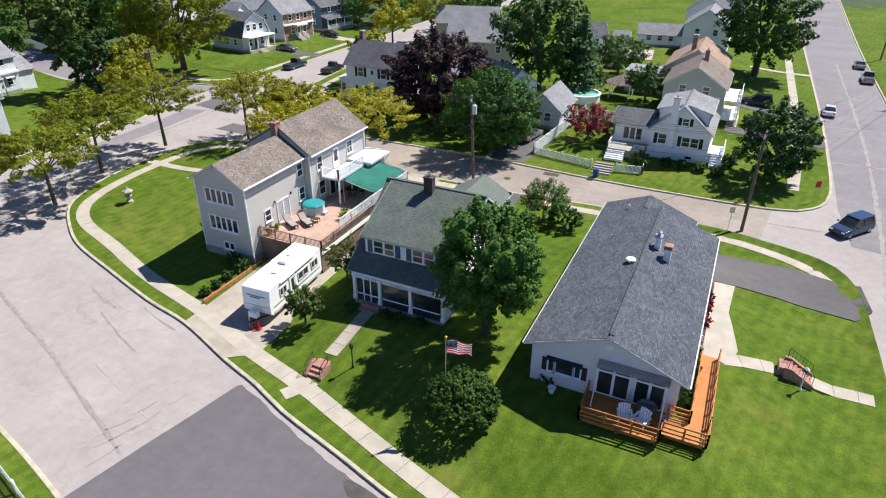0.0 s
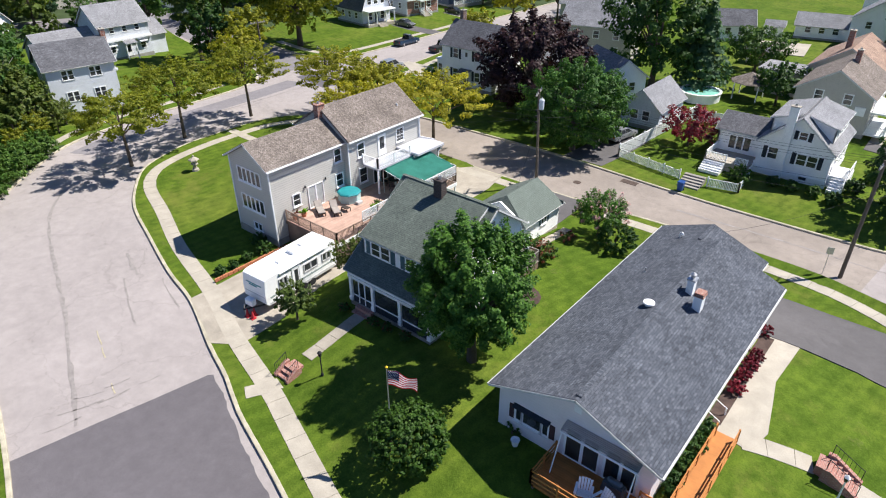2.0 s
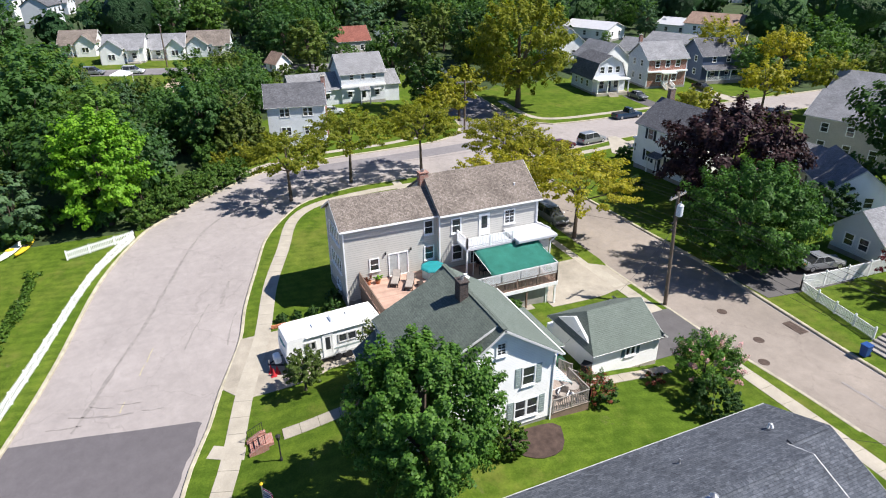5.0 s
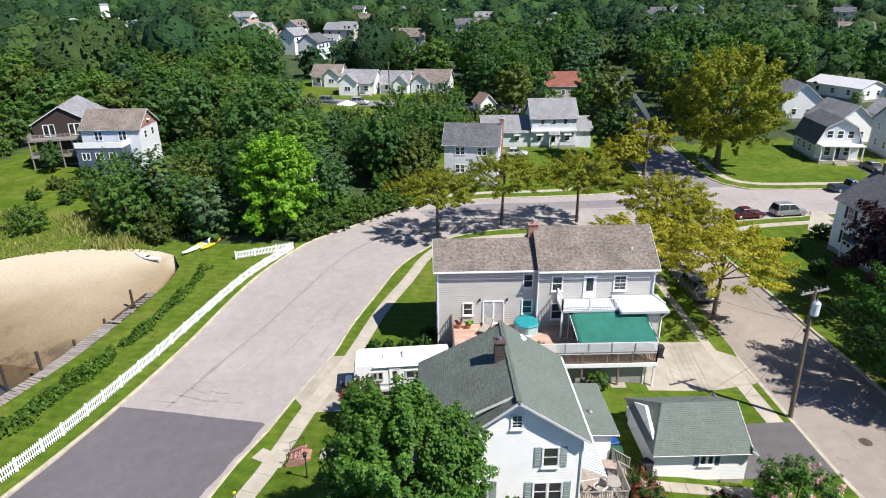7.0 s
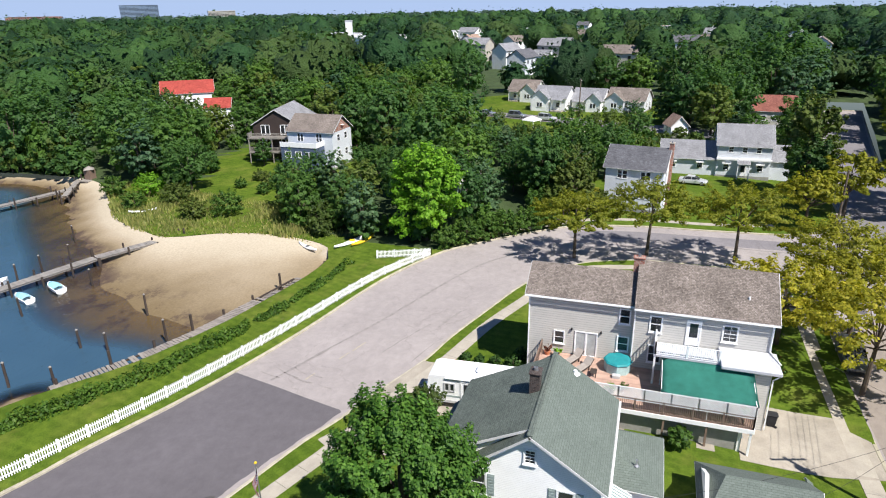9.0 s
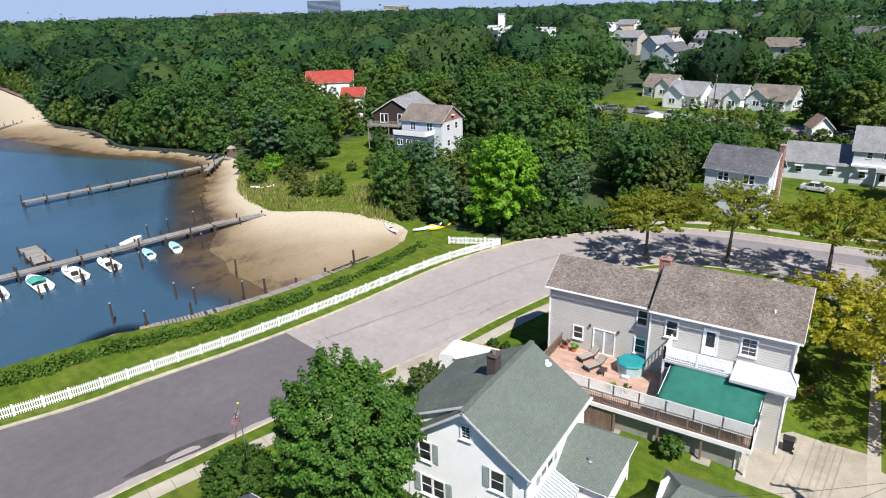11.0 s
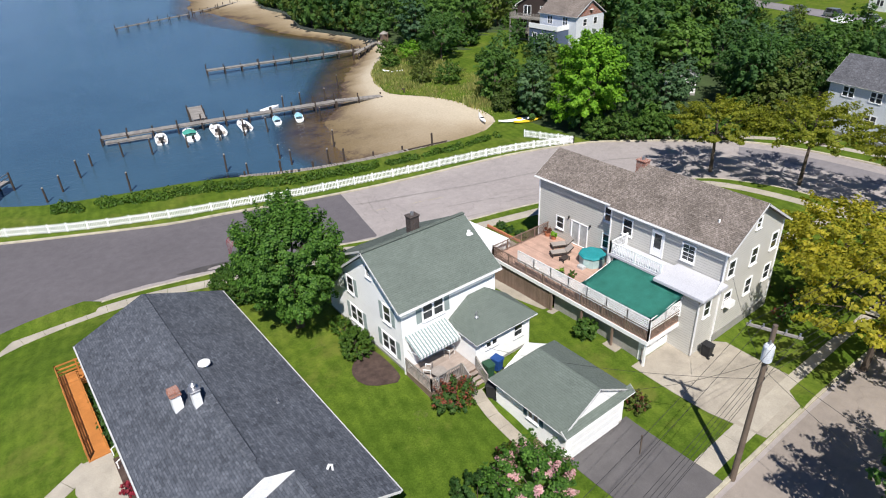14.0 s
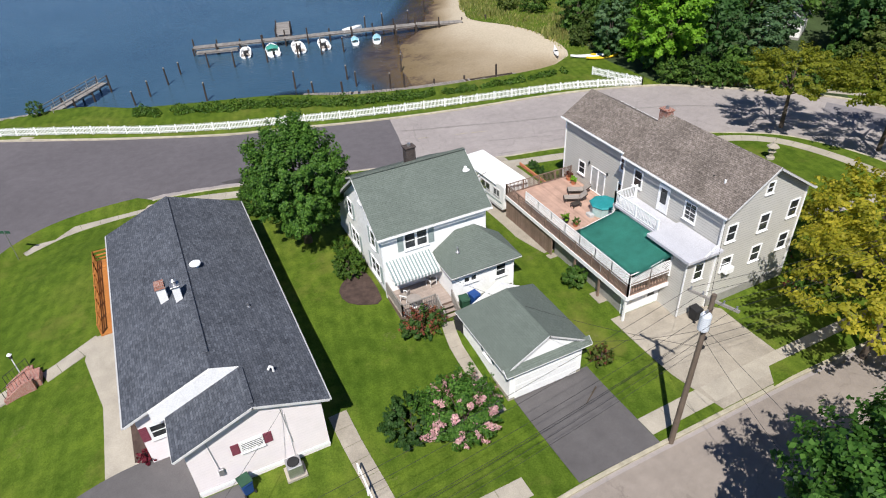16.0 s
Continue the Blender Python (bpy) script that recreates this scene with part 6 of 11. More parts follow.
def roof_deck():
    """The raised deck on the grey house's side."""
    z = 2.6
    x0, x1, y0, y1 = -35.7, -29.15, 37.6, 53.0
    t = thing("raised_deck", "large raised deck of worn reddish boards with white lattice", "deck", (-32, 45, hz(-32, 45)))
    boards(t, x0, x1, y0, y1, z, DECK_RED, "y", 0.15)
    part("deck_rim", box(B(), x1, x1 + 0.06, y0, y1, z - 0.32, z), WHITE, t)
    part("deck_rim", box(B(), x0, x1, y1, y1 + 0.06, z - 0.32, z), WHITE, t)
    part("deck_rim", box(B(), x0, x1, y0 - 0.06, y0, z - 0.32, z), WOOD_BROWN, t)
    railing(t, [(x0 + 0.05, y0 + 0.05, z), (x1 - 0.05, y0 + 0.05, z), (x1 - 0.05, y1 - 0.05, z), (-32.65, y1 - 0.05, z)], 0.95, WOOD_BROWN)
    # lattice screens above the rail
    def lattice(a, b, z0, z1):
        a, b = Vector(a), Vector(b)
        ln = (b - a).length
        d = (b - a) / ln
        k = max(1, round(ln / 1.9))
        for i in range(k):
            p, q = a + d * (ln * i / k), a + d * (ln * (i + 1) / k)
            bm = B()
            for zz in (z0, z1):
                beam(bm, p + Vector((0, 0, zz)), q + Vector((0, 0, zz)), 0.05, 0.06)
            for e in (p, q):
                beam(bm, e + Vector((0, 0, z0)), e + Vector((0, 0, z1)), 0.06, 0.06)
            w = (q - p).length
            st = 0.15
            for s in (1, -1):
                off = Vector((-d.y, d.x, 0)) * 0.009 * s
                c = -(z1 - z0)
                while c < w:
                    u0, u1 = max(0, c), min(w, c + (z1 - z0))
                    v0, v1 = z0 + (u0 - c), z0 + (u1 - c)
                    if s < 0:
                        v0, v1 = z0 + z1 - v0, z0 + z1 - v1
                    if u1 - u0 > 0.02:
                        beam(bm, p + off + d * u0 + Vector((0, 0, v0)), p + off + d * u1 + Vector((0, 0, v1)), 0.014, 0.042)
                    c += st
            part("lattice", bm, WHITE, t, "white vinyl lattice panel")
    lattice((x1 - 0.05, y0 + 3.0, 0), (x1 - 0.05, y1 - 0.05, 0), z + 0.85, z + 1.75)
    lattice((x1 - 0.05, y1 - 0.05, 0), (-32.65, y1 - 0.05, 0), z + 0.85, z + 1.75)
    # boarded skirt towards the camper, open bay, basement front
    n = 34
    for i in range(n):
        y = y0 + 6.6 * i / n
        part("skirt_board", box(B(), x1 - 0.12, x1 - 0.08, y + 0.01, y + 6.6 / n - 0.01, hz(x1, y) - 0.1, z - 0.33), WOOD_BROWN, t)
    part("skirt_board", box(B(), x0, x1 - 0.15, y0 + 0.05, y0 + 0.09, 0.3, z - 0.33), WOOD_BROWN, t)
    part("basement_wall", box(B(), x1 - 0.62, x1 - 0.42, y0 + 6.7, y1 - 0.6, 0.1, z - 0.05), FOUNDATION, t)
    part("footing", box(B(), x1 - 0.42, x1 + 0.3, y0 + 6.6, y1 - 2.2, 0.1, 0.62, 0.02), CONCRETE_OLD, t, "low stained concrete footing")
    part("basement_wall", box(B(), -32.6, x1 - 0.35, y1 - 0.85, y1 - 0.65, 0.1, z - 0.05), WHITE, t)
    for y in (y0 + 6.7, y0 + 9.7, y0 + 12.5, y1 - 0.15):
        part("deck_post", box(B(), x1 - 0.15, x1 - 0.01, y - 0.07, y + 0.07, hz(x1, y) - 0.1, z - 0.3), WHITE if y > 52 else WOOD_BROWN, t)
    door(t, (-31.9, y1 - 0.65, 0.55), (0, 1), 0.85, 1.95)
    for xc in (-29.95, -30.85):
        window(t, (xc, y1 - 0.65, 1.85), (0, 1), 0.62, 0.36, 1, None)
    # canopy
    c = B()
    P = [(-33.05, 46.9, 4.95), (-29.25, 46.9, 4.25), (-29.25, 53.1, 4.3), (-33.05, 53.1, 5.0)]
    k = 10
    rows = []
    for i in range(k + 1):
        row = []
        for j in range(k + 1):
            a = Vector(P[0]).lerp(Vector(P[1]), i / k)
            b = Vector(P[3]).lerp(Vector(P[2]), i / k)
            p = a.lerp(b, j / k)
            sag = 0.09 * math.sin(math.pi * i / k) * (0.5 + 0.5 * math.cos(4 * math.pi * j / k))
            row.append(c.verts.new((p.x, p.y, p.z - sag)))
        rows.append(row)
    for i in range(k):
        for j in range(k):
            c.faces.new((rows[i][j], rows[i + 1][j], rows[i + 1][j + 1], rows[i][j + 1]))
    bmesh.ops.solidify(c, geom=c.faces[:], thickness=0.02)
    cn = thing("deck_canopy", "faded green canvas canopy stretched over the deck", "canopy", (-31.2, 50, z))
    part("canvas", c, CANVAS_GREEN, cn, smooth=True)
    for x, zt in ((-33.0, 4.9), (-29.3, 4.2)):
        for y in (46.95, 50.0, 53.0):
            if x < -31 and y > 51:
                continue
            part("pole", tube(B(), (x, y, z), (x, y, zt), 0.03), WHITE, cn)
    for y in (46.95, 53.0):
        part("bar", tube(B(), (-33.0, y, 4.9), (-29.3, y, 4.2), 0.025), WHITE, cn)


# ---- garage of the white house ----
def garage():
    x0, x1, y0, y1 = -24.05, -18.95, 49.35, 55.15
    g = 0.5
    ze, zr, xr = 2.86, 4.55, -21.5
    t = thing("garage", "small white detached garage with grey-green shingle roof", "garage", (-21.5, 52.2, hz(-21.5, 52.2)))
    low = 0.2
    f = (zr - ze) / (x1 + 0.4 - xr)
    zz = lambda x: zr - f * abs(x - xr)
    part("foundation", box(B(), x0 - 0.03, x1 + 0.03, y0 - 0.03, y1 - 0.05, 0.0, g + 0.12), CONCRETE, t)
    front = [(x0, g), (x1, g), (x1, zz(x1) - low), (xr, zr - low), (x0, zz(x0) - low)]
    wall(t, [(x, y0, z) for x, z in front], SIDING_WHITE)
    wall(t, [(x1, y0 + 0.2, g), (x1, y1 - 0.2, g), (x1, y1 - 0.2, zz(x1) - low), (x1, y0 + 0.2, zz(x1) - low)], SIDING_WHITE)
    wall(t, [(x0, y1 - 0.2, g), (x0, y0 + 0.2, g), (x0, y0 + 0.2, zz(x0) - low), (x0, y1 - 0.2, zz(x0) - low)], SIDING_WHITE)
    hip = 1.25
    wall(t, [(x1, y1, g), (x0, y1, g), (x0, y1, zz(x0) - low), (xr, y1, zr - low), (x1, y1, zz(x1) - low)], SIDING_WHITE)
    e = 0.4
    a0, a1 = x0 - 0.4, x1 + 0.4
    roof_slope(t, [(xr, y1 + 0.1, zr), (xr, y0 - 0.2 + hip, zr), (a1, y0 - 0.3, zz(a1)), (a1, y1 + 0.1, zz(a1))], ROOF_GREEN, 0.12, edge=(2, 3))
    roof_slope(t, [(xr, y0 - 0.2 + hip, zr), (xr, y1 + 0.1, zr), (a0, y1 + 0.1, zz(a0)), (a0, y0 - 0.3, zz(a0))], ROOF_GREEN, 0.12, edge=(1, 2))
    roof_slope(t, [(a1, y0 - 0.3, zz(a1)), (xr, y0 - 0.2 + hip, zr), (a0, y0 - 0.3, zz(a0))], ROOF_GREEN, 0.12, edge=(2,))
    roof_slope(t, [(a0, y1 + 0.42, 2.8), (a0, y1, 3.14), (a1, y1, 3.14), (a1, y1 + 0.42, 2.8)], ROOF_GREEN, 0.1, edge=(0, 2, 3))
    bm = B()
    for i in range(4):
        box(bm, x0 + 0.35, x1 - 0.35, y1 + 0.0, y1 + 0.06, g - 0.1 + i * 0.55, g - 0.1 + i * 0.55 + 0.53, 0.01)
    part("garage_door", bm, WHITE, t)
    window(t, (x1, 52.6, 2.15), (1, 0), 0.8, 0.7, 1, SHUTTER_TEAL, WHITE, 2)
    part("side_bench", box(B(), x0 - 1.1, x0 - 0.3, y0 + 0.2, y1 - 2, hz(x0 - 0.7, 51.5), hz(x0 - 0.7, 51.5) + 0.9, 0.03), WHITE, t)
    return t


white_house()
white_house_deck()
ranch_house()
orange_deck()
grey_house()
roof_deck()
garage()


# ---- plants ----
def leaf_quads(rng, pos, nrm, size):
    """Folded leaf sprays, one quad each, at pos, facing about nrm."""
    n = len(pos)
    nrm = nrm / np.linalg.norm(nrm, axis=1, keepdims=True)
    a = np.cross(nrm, rng.normal(size=(n, 3)))
    a /= np.linalg.norm(a, axis=1, keepdims=True) + 1e-9
    b = np.cross(nrm, a)
    s = (size * rng.uniform(0.55, 1.25, n))[:, None]
    k = rng.uniform(0.45, 0.8, n)[:, None]
    v = np.stack([pos - a * s, pos - b * s * k + nrm * s * 0.18, pos + a * s * rng.uniform(0.7, 1.1, n)[:, None], pos + b * s * k - nrm * s * 0.1], 1).reshape(-1, 3)
    return v, np.arange(n * 4).reshape(-1, 4)


def crown_points(rng, n, R, cz, clumps, spray=0.3, flat=0.8, low=-0.35, spread=0.66, ruffle=1.0):
    """Leaf places in a crown: sprays pointing outwards and up, on an outline of uneven bulges; R: the crown's half sizes."""
    R = np.array(R, float)
    i = np.arange(clumps) + 0.5
    ph = np.arccos(np.clip(1 - (1 - low) * i / clumps, -1, 1))
    th = np.pi * (1 + 5 ** 0.5) * i + rng.uniform(0, 6)
    d = np.stack([np.cos(th) * np.sin(ph), np.sin(th) * np.sin(ph), np.cos(ph)], 1) + rng.normal(size=(clumps, 3)) * 0.12
    d /= np.linalg.norm(d, axis=1, keepdims=True)
    bulge = rng.normal(size=(9, 3))
    bulge /= np.linalg.norm(bulge, axis=1, keepdims=True)
    lump = (np.clip(d @ bulge.T, 0, 1) ** 5 * rng.uniform(0.5, 1.0, 9)).max(1)
    reach = (spread + 0.1 + (0.88 - spread) * lump) * rng.uniform(spread, 1.06, clumps)
    c = d * R * reach[:, None]
    ax = d * np.array([1, 1, flat]) + np.array([0, 0, 0.35 * flat]) + rng.normal(size=d.shape) * 0.22
    ax /= np.linalg.norm(ax, axis=1, keepdims=True)
    ln = spray * R.mean() * rng.uniform(0.6, 1.35, clumps)
    pick = rng.choice(clumps, n, p=ln ** 2 / (ln ** 2).sum())
    t = rng.uniform(-0.75, 1.0, n)
    q = rng.normal(size=(n, 3))
    q /= np.linalg.norm(q, axis=1, keepdims=True)
    wide = (ln[pick] * 0.62 * (1.0 - 0.55 * np.clip(t, 0, 1)) * rng.uniform(0.25, 1, n) ** 0.5)[:, None]
    pos = c[pick] + ax[pick] * (ln[pick] * t)[:, None] + q * wide * np.array([1, 1, flat])
    pos[:, 2] += cz
    return pos, d[pick] * 0.7 + q * 0.6 + np.array([0, 0, 0.55]) + rng.normal(size=q.shape) * 0.35 * ruffle, c + np.array([0, 0, cz])


def mesh_of(name, v, f, mats, smooth=False):
    me = np_mesh(name, v.tolist() if hasattr(v, "tolist") else v, f.tolist() if hasattr(f, "tolist") else f)
    for m in mats if isinstance(mats, (list, tuple)) else [mats]:
        me.materials.append(m)
    if smooth:
        me.shade_smooth()
    return me


def tree(name, label, loc, h, R, leafmat, n=2500, leaf=0.35, lobes=60, lobe_r=0.3, trunk=0.2, flat=0.8, low=-0.35, seed=1, cz=None, bark=BARK, spread=0.66, bare=0, group="", ruffle=1.0):
    """A tree: tapered trunk and limbs, crown of leaf sprays in clumps."""
    rng = np.random.default_rng(seed)
    cz = h - R[2] if cz is None else cz
    t = thing(name, label, "shrub" if trunk < 0.07 else "tree", loc, group=group)
    pos, nrm, cen = crown_points(rng, n, R, cz, lobes, lobe_r, flat, low, spread, ruffle)
    keep = pos[:, 2] > 0.05
    v, f = leaf_quads(rng, pos[keep], nrm[keep], leaf)
    cr = new("crown", mesh_of("crown", v, f, leafmat))
    cr.parent = t
    bm = B()
    fork = max(0.2, cz - R[2] * 0.55)
    lean = rng.normal(size=2) * h * 0.012
    pts = [Vector((0, 0, -0.15)), Vector((lean[0] * 0.4, lean[1] * 0.4, fork * 0.55)), Vector((lean[0], lean[1], fork)), Vector((lean[0] * 1.2, lean[1] * 1.2, cz + R[2] * 0.35))]
    rr = [trunk * 1.35, trunk, trunk * 0.8, trunk * 0.2]
    for a, b, ra, rb in zip(pts, pts[1:], rr, rr[1:]):
        tube(bm, a, b, ra, rb, 8)
    for c in cen[:: max(1, len(cen) // (10 if trunk > 0.07 else 3))]:
        a = pts[1].lerp(pts[2], rng.uniform(0.5, 1.0))
        mid = a.lerp(Vector(c), 0.5) + Vector((0, 0, 0.08 * h * rng.uniform(-0.4, 0.6)))
        tube(bm, a, mid, trunk * 0.5, trunk * 0.3, 5)
        tube(bm, mid, Vector(c), trunk * 0.3, trunk * 0.08, 5)
    for k in range(bare):
        a = pts[2].lerp(pts[3], rng.uniform(0, 0.8))
        d = Vector((rng.normal(), rng.normal(), 0.7)).normalized()
        tube(bm, a, a + d * R[0] * rng.uniform(0.8, 1.2), trunk * 0.25, 0.02, 4)
    part("trunk", bm, bark, t, world=False)
    return t


def bush(name, label, loc, R, leafmat, n=1500, leaf=0.16, seed=1, lobes=40, bloom=None, blooms=0, group="", spread=0.7, spray=0.26):
    t = tree(name, label, loc, R[2] * 1.9, R, leafmat, n, leaf, lobes, spray, 0.06, 0.9, -0.8, seed, R[2] * 0.92, spread=spread, group=group)
    if bloom is not None:
        rng = np.random.default_rng(seed + 50)
        pos, nrm, _ = crown_points(rng, blooms, np.array(R) * 1.04, R[2] * 0.95, lobes, 0.26, 0.9, -0.3)
        v, f = leaf_quads(rng, pos, nrm, leaf * 0.9)
        o = new("blossom", mesh_of("blossom", v, f, bloom))
        o.parent = t
    return t


def conifer(name, label, loc, h, r, leafmat, n=2500, seed=1, group=""):
    """A conical evergreen in tiers."""
    rng = np.random.default_rng(seed)
    t = thing(name, label, "tree", loc, group=group)
    z = h * (0.1 + 0.9 * (1 - np.sqrt(rng.uniform(0, 1, n))))
    tier = np.floor(z / h * 13)
    rad = r * (1 - z / h) * (0.72 + 0.4 * ((z / h * 13) - tier < 0.5)) * rng.uniform(0.5, 1.05, n) ** 0.5 + 0.1
    th = rng.uniform(0, 2 * np.pi, n)
    lob = 1 + 0.22 * np.sin(th * 5 + tier * 1.7)
    pos = np.stack([np.cos(th) * rad * lob, np.sin(th) * rad * lob, z - rad * 0.12], 1)
    nrm = np.stack([np.cos(th), np.sin(th), np.full(n, 0.9)], 1) + rng.normal(size=(n, 3)) * 0.5
    v, f = leaf_quads(rng, pos, nrm, 0.045 * h * 0.6)
    o = new("crown", mesh_of("crown", v, f, leafmat))
    o.parent = t
    part("trunk", tube(B(), (0, 0, -0.1), (0, 0, h * 0.95), h * 0.018, 0.02), BARK, t, world=False)
    return t


def at(x, y, dz=0.0):
    return (x, y, hz(x, y) + dz)


# trees and shrubs round the three houses
tree("maple_tree", "dense dark green maple in the front lawn", at(-12.9, 34.4), 10.0, (3.75, 3.95, 4.2), LEAF_MAPLE, 46000, 0.115, 300, 0.17, 0.26, 1.15, -0.92, 3, 5.9, spread=0.74)
bush("round_shrub", "large clipped round shrub on the lawn", at(-11.3, 26.6), (2.15, 2.15, 1.55), LEAF_HEDGE, 16000, 0.09, 5, 700, spread=0.86, spray=0.11)
bush("shrub", "yellow-green rounded shrub beside the wall", at(-14.4, 40.1), (1.2, 1.15, 1.0), LEAF_HEDGE, 5200, 0.085, 6, 160, spread=0.84, spray=0.14)
bush("low_hedge", "dark clipped low hedge along the white wall", at(-14.95, 37.6), (0.75, 1.9, 0.55), LEAF_HEDGE, 3200, 0.08, 15, 120, spread=0.86, spray=0.14)
tree("crape_myrtle", "crape myrtle with pink blossom beside the footpath", at(-15.4, 56.2), 4.4, (2.5, 2.4, 1.9), LEAF_MAPLE, 9000, 0.085, 110, 0.22, 0.08, 0.95, -0.6, 7, 2.5)
_r = np.random.default_rng(77)
_p, _n, _ = crown_points(_r, 3400, (2.65, 2.55, 2.0), 2.4, 44, 0.14, 0.95, -0.5)
_v, _f = leaf_quads(_r, _p, _n, 0.065)
_o = new("blossom", mesh_of("blossom", _v, _f, BLOOM_PINK))
_o.parent = bpy.data.objects["crape_myrtle"]
bush("shrub", "dense dark green shrub on the back lawn", at(-12.9, 54.6), (1.75, 1.6, 1.35), LEAF_DARK, 8000, 0.085, 8, 120, spread=0.8, spray=0.16)
bush("rose_bush", "rose bush with red flowers below the deck", at(-16.7, 48.0), (1.75, 1.1, 0.95), LEAF_DARK, 2600, 0.085, 9, 40, BLOOM_RUST, 900)
bush("rose_bush", "small bush with red flowers by the garage", at(-25.8, 55.0), (0.85, 0.8, 0.55), LEAF_OLIVE, 1200, 0.08, 10, 26, BLOOM_RUST, 220)
bush("shrub", "leafy green shrub against the deck", at(-28.5, 48.4), (0.85, 0.8, 0.85), LEAF_MID, 900, 0.16, 11)
bush("shrub", "rust-leaved low shrub on the back lawn", at(-16.6, 53.0), (0.8, 0.7, 0.5), LEAF_OLIVE, 500, 0.13, 12, 8, BLOOM_RUST, 220)
tree("small_tree", "small airy tree beside the camper", at(-26.0, 30.7), 3.6, (1.6, 1.5, 1.2), LEAF_OLIVE, 3400, 0.11, 60, 0.24, 0.075, 0.9, -0.8, 13, 2.0)
tree("small_tree", "thin grey-green tree between camper and house", at(-25.9, 36.4), 4.4, (1.9, 1.7, 1.4), LEAF_OLIVE, 2200, 0.11, 60, 0.24, 0.075, 0.9, -0.9, 14, 2.4, bare=5)
for i, (x, y, r) in enumerate(((-43.0, 40.5, 0.95), (-43.4, 42.4, 0.9), (-43.2, 44.0, 0.85), (-42.6, 38.8, 0.8))):
    bush("shrub", "clipped yellow-green shrub along the foundation", at(x, y), (r, r, 0.65), LEAF_LIME, 900, 0.13, 20 + i, 28, group="foundation shrubs")
for i, (x, y, r) in enumerate(((-36.1, 35.2, 0.7), (-36.3, 33.6, 0.5), (-36.2, 32.2, 0.45), (-36.2, 30.9, 0.5), (-37.3, 35.6, 0.75))):
    bush("shrub", "small dark shrub in the driveway border", at(x, y), (r, r, r * 0.8), LEAF_DARK, 525, 0.13, 30 + i, 28, group="driveway border shrubs")
for i, (x, y) in enumerate(((1.05, 42.2), (1.0, 43.8), (1.05, 45.2), (1.0, 46.4))):
    bush("barberry", "small dark red barberry along the wall", at(x, y), (0.55, 0.5, 0.45), LEAF_CRIMSON, 480, 0.1, 40 + i, 28, group="barberries along the ranch wall")
for i, (x, y) in enumerate(((0.95, 33.0), (0.9, 34.6), (0.95, 36.2), (0.9, 37.6))):
    bush("shrub", "dark evergreen shrub between wall and ramp", at(x, y), (0.42, 0.8, 0.6), LEAF_DARK, 570, 0.12, 45 + i, 28, group="ramp shrubs")
bush("shrub", "dark red shrub by the driveway", at(0.75, 49.9), (0.55, 0.5, 0.45), LEAF_CRIMSON, 700, 0.07, 49, 20)
for i, (x, y, r) in enumerate(((-41.5, 56.2, 0.8), (-43.6, 56.0, 0.9), (-43.9, 53.0, 0.8), (-45.0, 55.0, 0.6))):
    bush("shrub", "mixed flowering shrub by the house corner", at(x, y), (r, r, r * 0.8), LEAF_MID, 630, 0.13, 52 + i, 28, BLOOM_RUST, 60, group="corner shrubs")
for i, (x, y) in enumerate(((-23.4, 33.0), (-20.4, 33.0), (-19.2, 33.1), (-17.6, 33.2))):
    bush("shrub", "small dark shrub below the porch", at(x, y), (0.5, 0.4, 0.35), LEAF_DARK, 390, 0.1, 58 + i, 28, BLOOM_RUST, 40, group="porch shrubs")

# street trees, yellow-green and spreading
GOLD = [(-66.0, 45.4, 9.8, 5.9), (-66.4, 55.4, 9.6, 5.6), (-62.8, 37.0, 8.8, 5.2), (-57.6, 63.6, 9.6, 5.8), (-40.2, 62.4, 9.4, 6.4), (-50.5, 63.8, 8.6, 5.2), (-47.0, 57.2, 8.2, 5.6)]
for i, (x, y, h, r) in enumerate(GOLD):
    tree("street_tree", "spreading yellow-green street tree on the kerb strip", at(x, y), h, (r, r * 0.95, h * 0.28), LEAF_GOLD, 11000, 0.15, 120, 0.2, 0.17, 0.4, -0.55, 100 + i, h * 0.66, spread=0.7, group="yellow-green street trees")
tree("lime_tree", "bright lime-green tree at the end of the fence", at(-64.6, 17.2), 14.2, (5.1, 5.3, 6.8), LEAF_LIME, 15000, 0.22, 130, 0.2, 0.28, 0.65, -0.95, 121, 7.0, spread=0.68)
tree("copper_beech", "broad copper beech with blackish purple leaves", at(-39.6, 82.6), 11.8, (7.4, 7.6, 5.7), LEAF_COPPER, 24000, 0.25, 170, 0.2, 0.4, 0.9, -0.93, 121, 6.0, spread=0.76)
tree("oak_tree", "rounded green tree beside the back street", at(-27.6, 72.9), 10.6, (6.1, 6.0, 4.9), LEAF_MAPLE, 36000, 0.15, 260, 0.18, 0.3, 0.9, -0.9, 122, 5.7, spread=0.74)
tree("oak_tree", "dark green tree on the corner lawn", at(5.2, 78.0), 9.2, (4.3, 4.3, 4.3), LEAF_DARK, 10000, 0.2, 140, 0.2, 0.25, 0.9, -0.95, 123, 4.8, spread=0.72)
tree("oak_tree", "tall dark tree behind the yards", at(-30.5, 101), 18.0, (7.6, 7.6, 8.4), LEAF_DARK, 11000, 0.32, 130, 0.21, 0.4, 0.8, -0.85, 124, 9.0)
tree("oak_tree", "spreading dark tree over the back yards", at(-21, 118.5), 7.2, (5.2, 4.8, 3.2), LEAF_DARK, 6000, 0.22, 100, 0.22, 0.2, 0.8, -0.85, 125, 4.0)
